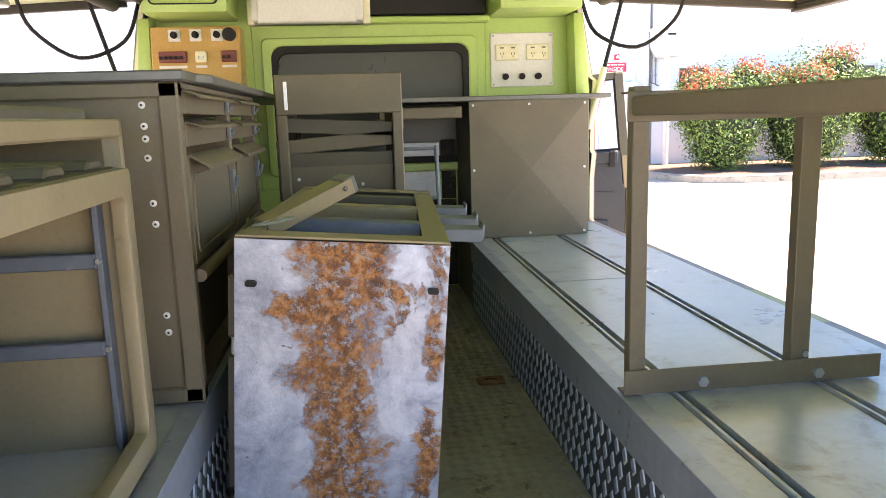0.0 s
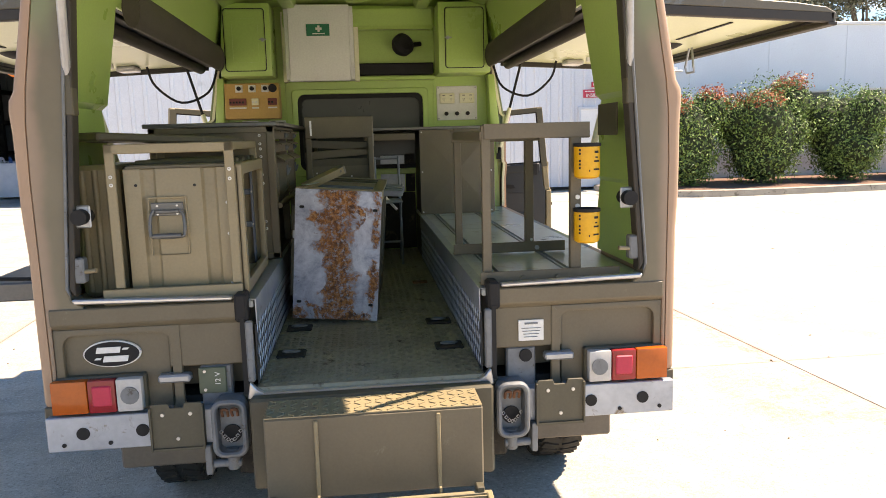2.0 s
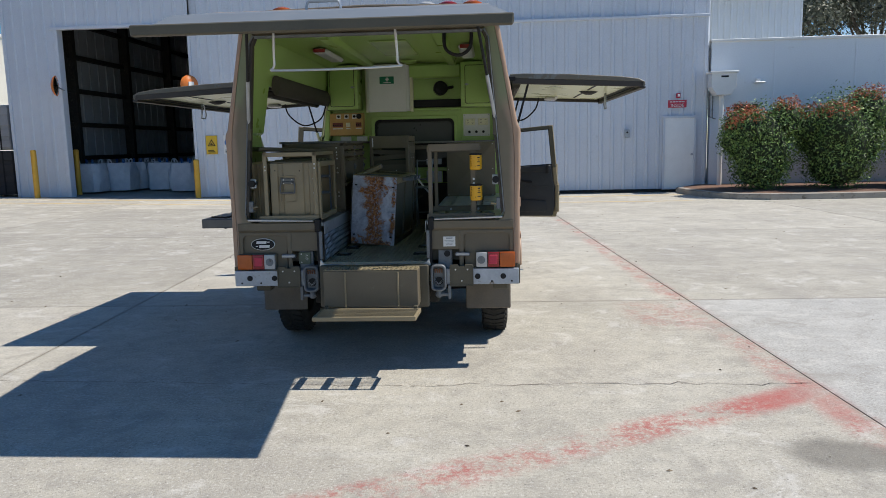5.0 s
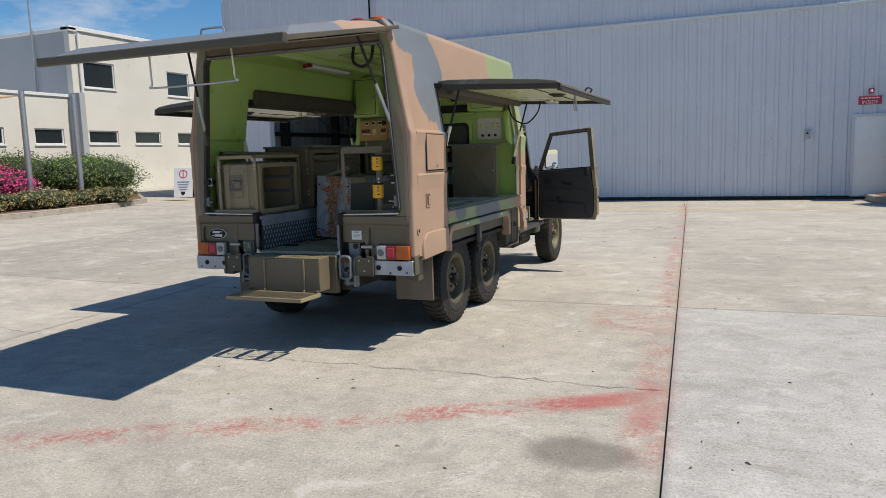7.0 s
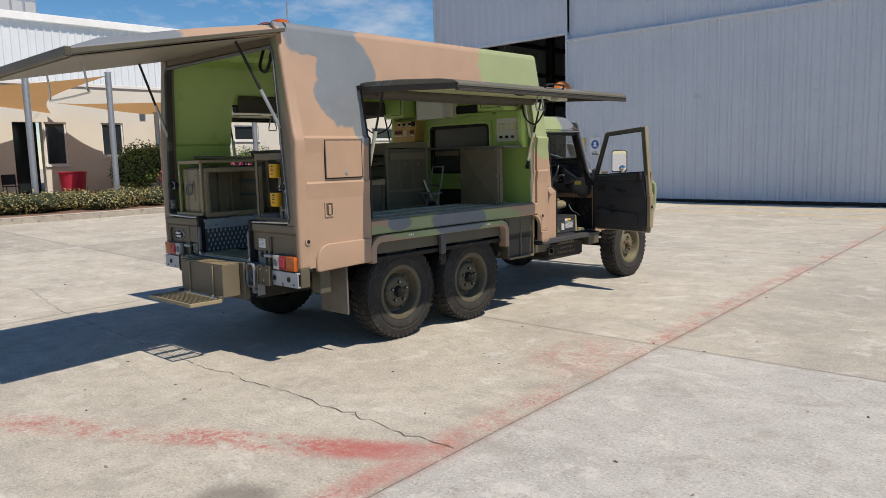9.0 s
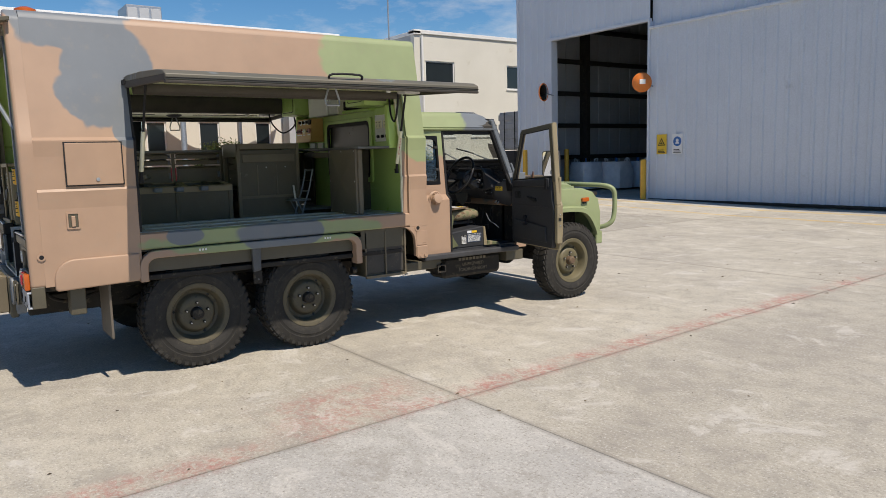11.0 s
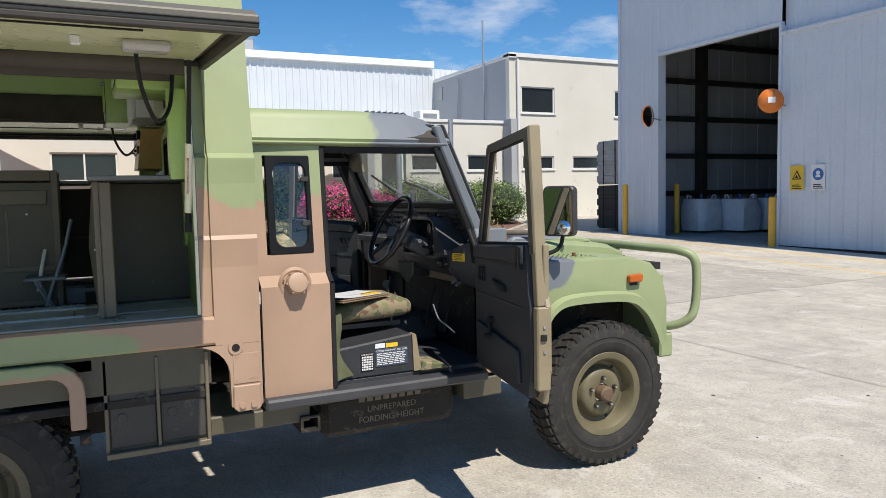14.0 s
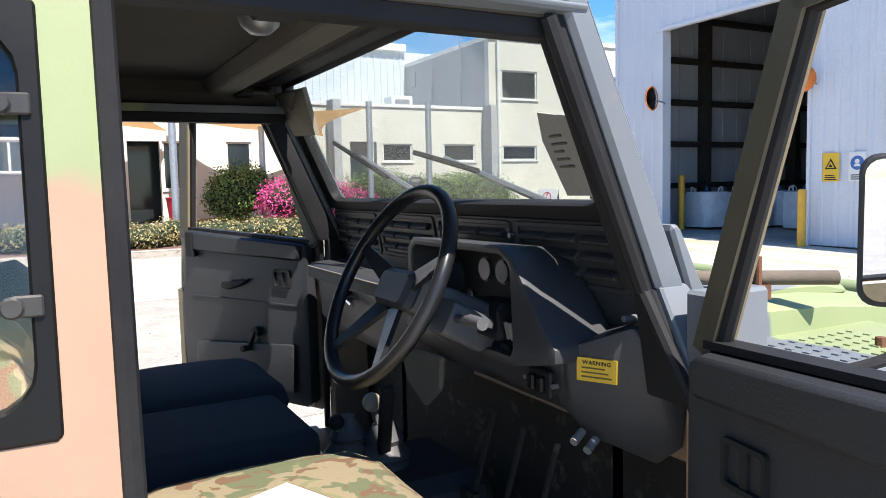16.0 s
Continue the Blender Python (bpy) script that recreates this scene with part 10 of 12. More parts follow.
# ---- inside the canopy: floor, benches, bulkhead (parts of the truck) ----
def benches():
    cube("aisle_floor", FLOOR_PLATE, TRUCK, -AISLE, AISLE, -0.03, 2.86, 0.745, FLOOR_Z, 0, "dirty chequer-plate aisle floor")
    me_v, me_f = [], []
    for i in range(24):
        for j in range(94):
            x, y = -0.355 + 0.0308 * i, 0.0 + 0.0302 * j
            a = 0.785 if (i + j) % 2 else -0.785
            for k in (-1, 0, 1):
                c, s_ = math.cos(a), math.sin(a)
                ox, oy = -s_ * 0.0055 * k, c * 0.0055 * k
                n = len(me_v)
                for u, v in ((-0.011, -0.0014), (0.011, -0.0014), (0.011, 0.0014), (-0.011, 0.0014)):
                    px, py = x + ox + u * c - v * s_, y + oy + u * s_ + v * c
                    me_v += [(px, py, FLOOR_Z), (px, py, FLOOR_Z + 0.0022)]
                me_f += [(n + 1, n + 3, n + 5, n + 7)] + [(n + 2 * q, n + (2 * q + 2) % 8, n + (2 * q + 3) % 8, n + 2 * q + 1) for q in range(4)]
    me = bpy.data.meshes.new("floor_tread")
    me.from_pydata(me_v, [], me_f)
    me.materials.append(FLOOR_PLATE)
    ob = new("floor_tread", me)
    ob.parent = TRUCK
    tagged(ob, kind="stuff")
    for s in (1, -1):
        # bench box and its lipped deck panels between two lashing tracks
        bm = bmesh.new()
        box(bm, *sorted((s * AISLE, s * 0.985)), 0.065, 2.86, 0.76, 1.02)
        part("bench_box", bm, OLIVE, TRUCK)
        edges = [0.372, 0.46, 0.492, 0.732, 0.764, 0.985]
        for k in (0, 2, 4):
            a, b = s * edges[k], s * edges[k + 1]
            bm = bmesh.new()
            y = 0.0
            cuts = [0.0, 2.86] if k != 2 else [0.0, 0.83, 1.62, 2.36, 2.86]
            for y0, y1 in zip(cuts, cuts[1:]):
                bm2 = bmesh.new()
                box(bm2, *sorted((a, b)), y0 + 0.003, y1 - 0.003, 1.022, SHELF_Z)
                part("deck_sheet", bm2, DECK if k else DECK_EDGE, TRUCK, "worn grey-green deck sheet of the side bench", 0.003)
            bm.free()
        for k in (1, 3):
            a, b = edges[k], edges[k + 1]
            bm = bmesh.new()
            for u in (a + 0.002, b - 0.008):
                box(bm, *sorted((s * u, s * (u + 0.006))), 0.0, 2.40, 1.022, 1.05)
            tr = part("lashing_track", bm, DECK, TRUCK, "recessed lashing track in the deck")
            cube("track_well", BLACK, tr, *sorted((s * (a + 0.008), s * (b - 0.008))), 0.0, 2.40, 1.021, 1.024, 0)
            for j in range(9):
                cube("track_stop", STEEL_GREY, tr, *sorted((s * (a + 0.009), s * (b - 0.009))), 0.2 + 0.26 * j, 0.23 + 0.26 * j, 1.024, 1.036, 0.002)
        # zinc angle along the aisle and chequer plate below it
        bm = bmesh.new()
        prism(bm, [(s * 0.363, 0.965), (s * 0.363, 1.049), (s * 0.40, 1.049), (s * 0.40, 1.046), (s * 0.367, 1.046), (s * 0.367, 0.965)], "y", 0.0, 2.4)
        part("bench_angle", bm, ZINC, TRUCK, "worn grey steel edge angle", 0.001)
        cube("chequer_sheet", CHASSIS_GREY, TRUCK, *sorted((s * 0.368, s * 0.372)), 0.0, 2.42, 0.766, 0.966, 0, "dark chequer plate along the aisle")
        me_v, me_f = [], []
        for i in range(5):
            for j in range(58):
                y, z = 0.03 + 0.041 * j + (0.0205 if i % 2 else 0), 0.79 + 0.039 * i
                n = len(me_v)
                for px, k_ in ((s * 0.3678, 1.0), (s * 0.3655, 0.8)):
                    me_v += [(px, y - 0.012 * k_, z - 0.006 * k_), (px, y + 0.002 * k_, z - 0.02 * k_), (px, y + 0.012 * k_, z + 0.006 * k_), (px, y - 0.002 * k_, z + 0.02 * k_)]
                me_f += [(n + 4, n + 5, n + 6, n + 7)] + [(n + q, n + (q + 1) % 4, n + 4 + (q + 1) % 4, n + 4 + q) for q in range(4)]
        me = bpy.data.meshes.new("chequer_lozenge")
        me.from_pydata(me_v, [], me_f)
        me.materials.append(ZINC)
        ob = new("chequer_lozenge", me)
        ob.parent = TRUCK
        tagged(ob, kind="stuff")
        # folding lugs on the floor
        for y in (0.31, 0.69):
            lug = cube("floor_lug", CHASSIS, TRUCK, *sorted((s * 0.24, s * 0.345)), y - 0.04, y + 0.04, FLOOR_Z, FLOOR_Z + 0.012, 0.004, "black folded lashing lug")
            bm = bmesh.new()
            tube(bm, [(s * 0.293 + 0.03 * math.cos(a), y + 0.012 * math.sin(a), FLOOR_Z + 0.016) for a in [0.785 * k for k in range(8)]], 0.004, 6, True)
            part("lug_ring", bm, JAW, lug)
        # pillar fittings at the rear opening
        bm = bmesh.new()
        rod(bm, (s * 0.865, -0.045, 1.335), (s * 0.865, 0.03, 1.335), 0.024, 18)
        st = part("rubber_buffer", bm, BLACK, TRUCK, "black rubber buffer on the pillar", smooth=True)
        cube("buffer_plate", STEEL_GREY, st, *sorted((s * 0.84, s * 0.90)), -0.012, -0.004, 1.30, 1.37, 0.004)
        cube("pillar_catch", JAW, TRUCK, *sorted((s * 0.868, s * 0.90)), -0.03, 0.01, 1.13, 1.21, 0.005)
        bm = bmesh.new()
        rod(bm, (s * 0.87, -0.02, 1.165), (s * 0.83, -0.03, 1.17), 0.007, 8)
        part("catch_pin", bm, PALE_KHAKI, TRUCK)
    bm = bmesh.new()
    box(bm, 0.938, 0.945, 0.31, 0.525, 1.54, 1.66)
    part("cover_plate", bm, OLIVE, TRUCK, "drab screwed cover plate on the green wall", 0.002)
    bm = bmesh.new()
    box(bm, -0.955, -0.945, 0.3, 0.42, 1.95, 2.03)
    part("lining_label", bm, CREAM_LINER, TRUCK, "cream label on the green wall", 0.002)
    cube("lining_switch", OLIVE, TRUCK, -0.955, -0.935, 0.45, 0.53, 1.94, 2.04, 0.004)


DECK_EDGE = DECK
CHASSIS_GREY = mat("dark_grey_chequer_plate", (0.075, 0.08, 0.085), (0.055, 0.058, 0.06), 0.5, 0.3, scale=8, bump=0.1, dirt=(0.11, 0.10, 0.08), dirt_amount=0.4)
benches()

BW = 2.86  # inner face of the green bulkhead


DEEP = 0.30


def bulkhead():
    # wall with the window opening, made of a ring and side fields
    bm = bmesh.new()
    win = [(u, 1.66 + v) for u, v in rrect(-0.40, 0.42, -0.30, 0.18, 0.05)]
    ring(bm, [(u, 1.66 + v) for u, v in rrect(-0.50, 0.52, -0.42, 0.30, 0.01)], win, "y", BW, BW + 0.03)
    w = part("bulkhead", bm, GREEN_IN, TRUCK, "apple-green moulded bulkhead", 0.004)
    for s in (1, -1):
        bm = bmesh.new()
        x0, x1 = (0.52, 0.95) if s > 0 else (-0.95, -0.50)
        prism(bm, [(x0, 1.04), (s * 0.985 if s > 0 else x0, 1.04), (x1 if s > 0 else x0, 1.7), (x1, 1.7), (s * 0.87, 2.45), (x0, 2.45)] if s > 0 else [(x1, 1.04), (-0.985, 1.04), (-0.95, 1.7), (-0.87, 2.45), (x1, 2.45)], "y", BW, BW + 0.03)
        part("bulkhead_field", bm, GREEN_IN, w)
    cube("bulkhead_field", GREEN_IN, w, -0.50, 0.52, BW, BW + 0.03, 1.96, 2.45, 0)
    cube("bulkhead_field", GREEN_IN, w, -0.50, 0.52, BW, BW + 0.03, 0.76, 1.24, 0)
    # flat near-black sheets added over the green for the dark at the aisle's end
    cube("dark_end_sheet", CHASSIS, w, -0.30, 0.37, BW - 0.012, BW - 0.004, 0.77, 1.17, 0.002, "dark sheet standing in for the dark opening at the aisle's end")
    cube("dark_end_sheet", CHASSIS, w, 0.305, 0.37, BW - 0.012, BW - 0.004, 1.174, 1.44, 0.002)
    cube("gloss_panel", STEEL_GREY, w, 0.13, 0.298, BW - 0.012, BW - 0.004, 1.178, 1.43, 0.002, "glossy pale panel on the bulkhead")
    bm = bmesh.new()
    ring(bm, [(u, 1.66 + v) for u, v in rrect(-0.46, 0.48, -0.36, 0.235, 0.03)], [(u, 1.66 + v) for u, v in rrect(-0.42, 0.44, -0.32, 0.20, 0.05)], "y", BW - 0.022, BW)
    part("window_moulding", bm, GREEN_IN, w, "", 0.006, True)
    bm = bmesh.new()
    ring(bm, [(u, 1.66 + v) for u, v in rrect(-0.42, 0.44, -0.32, 0.20, 0.05)], [(u, 1.66 + v) for u, v in rrect(-0.395, 0.415, -0.29, 0.17, 0.045)], "y", BW - 0.016, BW + 0.002)
    part("window_seal", bm, BLACK, w, "black rubber window seal")
    bm = bmesh.new()
    box(bm, -0.40, 0.42, BW + 0.012, BW + 0.016, 1.36, 1.84)
    g = part("bulkhead_window", bm, SMOKED, w, "dark window through to the cab")
    # shelf recess between the cupboards
    cube("shelf_strip", BLACK, w, -0.05, 0.52, BW - 0.045, BW, 1.98, 2.06, 0.006, "dark strip along the upper shelf")
    cube("shelf_lip", GREEN_IN, w, -0.48, 0.53, BW - 0.06, BW, 1.945, 1.972, 0.006)
    cube("upper_beam", GREEN_IN, w, -0.50, 0.53, BW - 0.10, BW, 2.28, 2.43, 0.02)
    for s in (1, -1):
        x0, x1 = sorted((s * 0.53, s * 0.875))
        if s < 0:
            x0, x1 = -0.87, -0.545
        body = bmesh.new()
        prism(body, [(x0, 1.965), (x1, 1.965), (x1 - (0.03 if s > 0 else 0), 2.42), (x0 + (0.03 if s < 0 else 0), 2.42)], "y", BW - DEEP, BW)
        c = part("cupboard", body, GREEN_IN, TRUCK, "apple-green wall cupboard", 0.012, True, 2)
        bm = bmesh.new()
        m_ = (x0 + x1) / 2
        ring(bm, [(u, v) for u, v in rrect(m_ - 0.13, m_ + 0.13, 1.995, 2.385, 0.02)], [(u, v) for u, v in rrect(m_ - 0.125, m_ + 0.125, 2.0, 2.38, 0.018)], "y", BW - DEEP - 0.003, BW - DEEP + 0.001)
        part("door_gap", bm, BLACK, c)
        bm = bmesh.new()
        prism(bm, rrect(m_ - 0.123, m_ + 0.123, 2.002, 2.378, 0.018), "y", BW - DEEP - 0.006, BW - DEEP + 0.002)
        d = part("cupboard_door", bm, GREEN_IN, c, "", 0.003)
        bm = bmesh.new()
        ring(bm, rrect(m_ - 0.085, m_ + 0.085, 2.05, 2.33, 0.012), rrect(m_ - 0.075, m_ + 0.075, 2.06, 2.32, 0.01), "y", BW - DEEP - 0.010, BW - DEEP - 0.005)
        part("door_bead", bm, GREEN_IN, c)
        bm = bmesh.new()
        hx = m_ - s * 0.112
        rod(bm, (hx, BW - DEEP - 0.006, 2.19), (hx, BW - DEEP - 0.022, 2.19), 0.012, 12)
        rod(bm, (hx - 0.02, BW - DEEP - 0.02, 2.19), (hx + 0.025, BW - DEEP - 0.02, 2.19), 0.004, 6)
        part("catch", bm, STEEL_GREY, c)
    # side returns beneath the cupboards
    for s in (1, -1):
        bm = bmesh.new()
        prism(bm, [(s * 0.90, 1.60), (s * 0.965, 1.60), (s * 0.93, 1.97), (s * 0.885, 1.97)], "y", BW - 0.12, BW)
        part("corner_moulding", bm, GREEN_IN, TRUCK, "", 0.012, True, 2)
    # socket plate
    bm = bmesh.new()
    box(bm, 0.54, 0.825, BW - 0.012, BW, 1.665, 1.90)
    pl = part("socket_plate", bm, WHITE, TRUCK, "white electrical outlet plate", 0.003)
    for x in (0.56, 0.70):
        cube("socket", CREAM_LINER, pl, x, x + 0.105, BW - 0.022, BW - 0.012, 1.78, 1.85, 0.004)
        for k in range(2):
            bm = bmesh.new()
            for dx, dz in ((0.0, 0.0), (0.012, 0.0), (0.006, -0.012)):
                box(bm, x + 0.022 + 0.05 * k + dx, x + 0.025 + 0.05 * k + dx, BW - 0.0235, BW - 0.0215, 1.805 + dz, 1.815 + dz)
            part("socket_slot", bm, HEADLINING, pl)
            bm = bmesh.new()
            box(bm, x + 0.02 + 0.05 * k, x + 0.038 + 0.05 * k, BW - 0.0235, BW - 0.0215, 1.832, 1.838)
            part("socket_switch", bm, HEADLINING, pl)
    for x in (0.605, 0.68, 0.755):
        bm = bmesh.new()
        rod(bm, (x, BW - 0.012, 1.71), (x, BW - 0.03, 1.71), 0.014, 14)
        part("terminal", bm, BLACK, pl, "black round terminal", smooth=True)
    for x in (0.552, 0.813):
        for z in (1.677, 1.888):
            bm = bmesh.new()
            rod(bm, (x, BW - 0.012, z), (x, BW - 0.017, z), 0.005, 8)
            part("screw", bm, STEEL_GREY, pl)
    for x in (-0.80, -0.62):
        cube("socket_box", WHITE, TRUCK, x, x + 0.115, BW - 0.03, BW, 1.63, 1.69, 0.005, "white socket below the switchboard")
    # switchboard
    bm = bmesh.new()
    prism(bm, [(BW - 0.15, 1.70), (BW, 1.70), (BW, 1.935), (BW - 0.12, 1.935)], "x", -0.885, -0.53)
    sb = part("switchboard", bm, PANEL_ORANGE, TRUCK, "buff-orange switchboard box", 0.004)
    def face_y(z):
        return BW - 0.15 + 0.03 * (z - 1.70) / 0.235
    for k in range(3):
        x = -0.79 + 0.085 * k
        z = 1.905
        cube("dial_plate", WHITE, sb, x - 0.024, x + 0.024, face_y(z) - 0.006, face_y(z) + 0.004, z - 0.03, z + 0.018, 0.002)
        bm = bmesh.new()
        rod(bm, (x, face_y(z) - 0.004, z - 0.005), (x, face_y(z) - 0.02, z - 0.005), 0.014, 12)
        box(bm, x - 0.005, x + 0.005, face_y(z) - 0.03, face_y(z) - 0.015, z - 0.018, z + 0.008)
        part("rotary_switch", bm, BLACK, sb, "black rotary switch")
    bm = bmesh.new()
    rod(bm, (-0.57, face_y(1.90), 1.90), (-0.57, face_y(1.90) - 0.02, 1.90), 0.027, 18)
    part("gauge", bm, BLACK, sb, "black round gauge")
    for x0, x1, m_ in ((-0.855, -0.745, MAROON), (-0.71, -0.665, CREAM_LINER), (-0.605, -0.545, MAROON)):
        cube("breaker", m_, sb, x0, x1, face_y(1.82) - 0.014, face_y(1.82), 1.79, 1.835, 0.003)
        bm = bmesh.new()
        n = int((x1 - x0) / 0.02)
        for k in range(n):
            box(bm, x0 + 0.005 + 0.02 * k, x0 + 0.015 + 0.02 * k, face_y(1.80) - 0.024, face_y(1.80) - 0.012, 1.803, 1.815)
        part("breaker_toggle", bm, BLACK if m_ is MAROON else WHITE, sb)
        cube("breaker_label", WHITE, sb, x0, x1, face_y(1.77) - 0.003, face_y(1.77), 1.768, 1.778, 0)
    # front counter and the creased side panel
    bm = bmesh.new()
    box(bm, -0.10, 0.955, 2.44, BW, 1.599, 1.618)
    ct = part("counter_top", bm, STEEL_DARK, TRUCK, "dark grey steel counter top", 0.003)
    bm = bmesh.new()
    a = [(0.378, 2.455, 1.047), (0.862, 2.455, 1.047), (0.862, 2.455, 1.597), (0.378, 2.455, 1.597)]
    f = [bm.verts.new(p) for p in a]
    b_ = [bm.verts.new((x, y + 0.02, z)) for x, y, z in a]
    c_ = bm.verts.new((0.62, 2.430, 1.325))
    for k in range(4):
        bm.faces.new((f[k], f[(k + 1) % 4], c_))
        bm.faces.new((f[(k + 1) % 4], f[k], b_[k], b_[(k + 1) % 4]))
    bm.faces.new(b_)
    xp = part("creased_panel", bm, KHAKI, TRUCK, "khaki sheet panel with a diagonal cross crease")
    for x in (0.392, 0.62, 0.848):
        for z in (1.062, 1.325, 1.582):
            if x == 0.62 and z == 1.325:
                continue
            bm = bmesh.new()
            rod(bm, (x, 2.457, z), (x, 2.449, z), 0.005, 8)
            part("screw", bm, ALU, xp)
    cube("cabinet_post", KHAKI, TRUCK, 0.835, 0.875, 2.477, 2.52, 1.05, 1.595, 0.004)
    cube("cabinet_side", OLIVE, TRUCK, 0.378, 0.396, 2.477, BW, 1.05, 1.595, 0)
    cube("counter_drawer", KHAKI, TRUCK, 0.02, 0.350, 2.46, 2.78, 1.535, 1.580, 0.004, "shallow khaki drawer under the counter")
    bm = bmesh.new()
    lathe(bm, [(0.0, -0.03), (0.05, -0.028), (0.07, -0.015), (0.085, 0.0), (0.0, 0.0)], False, 20, (0.0, 2.55, 2.445))
    part("ceiling_dome", bm, GREEN_IN, TRUCK, smooth=True)


SMOKED = mat("dark_smoked_window", (0.022, 0.027, 0.02), (0.014, 0.018, 0.013), 0.3, scale=5, bump=0.0)
STEEL_DARK = mat("dark_grey_steel", (0.16, 0.16, 0.155), (0.11, 0.11, 0.105), 0.4, 0.3, scale=5, bump=0.06)
MAROON = mat("maroon_plastic", (0.20, 0.035, 0.03), None, 0.4, scale=9, bump=0.0)
bulkhead()


# ---- loose things in the canopy ----
aid = thing("first_aid_cabinet", -0.20, BW - 0.005, 1.945, "white metal first aid cabinet on the green bulkhead", "cabinet")
cube("body", WHITE, aid, -0.235, 0.215, -0.17, 0.0, 0.0, 0.47, 0.004)
for x0, x1 in ((-0.262, -0.2355), (0.2155, 0.247)):
    cube("side_flange", CREAM_LINER, aid, x0, x1, -0.09, -0.01, -0.005, 0.45, 0.003, "cream painted side bracket")
cube("door", WHITE, aid, -0.21, 0.19, -0.19, -0.172, -0.01, 0.48, 0.005)
sg = cube("green_sign", SIGN_GREEN, aid, -0.09, 0.06, -0.194, -0.1905, 0.28, 0.355, 0, "green first aid sign")
bm = bmesh.new()
box(bm, -0.03, 0.01, -0.197, -0.1945, 0.318, 0.332)
box(bm, -0.017, -0.003, -0.197, -0.1945, 0.305, 0.345)
part("white_cross", bm, WHITE, sg)
bm = bmesh.new()
box(bm, -0.05, 0.03, -0.197, -0.1945, 0.29, 0.297)
part("printing", bm, WHITE, sg)

fan = thing("cabin_fan", 0.40, BW - 0.03, 2.17, "small black swivelling fan on the bulkhead", "fan")
bm = bmesh.new()
lathe(bm, [(0.0, -0.05), (0.05, -0.045), (0.075, -0.01), (0.075, 0.03), (0.05, 0.05), (0.0, 0.05)], False, 18)
bm.transform(Matrix.Translation((-0.06, -0.06, 0)) @ Matrix.Rotation(radians(70), 4, "X") @ Matrix.Rotation(radians(25), 4, "Y"))
part("housing", bm, BLACK, fan, smooth=True)
bm = bmesh.new()
for k in range(3):
    r = 0.03 + 0.02 * k
    tube(bm, [(Matrix.Translation((-0.06, -0.115, -0.012)) @ Matrix.Rotation(radians(70), 4, "X")) @ Vector((r * math.cos(a), r * math.sin(a), 0)) for a in [0.4 * q for q in range(16)]], 0.002, 5, True)
part("guard", bm, BLACK, fan)
bm = bmesh.new()
rod(bm, (-0.02, -0.04, 0), (0.07, 0.02, 0.02), 0.016, 10)
part("arm", bm, BLACK, fan, smooth=True)


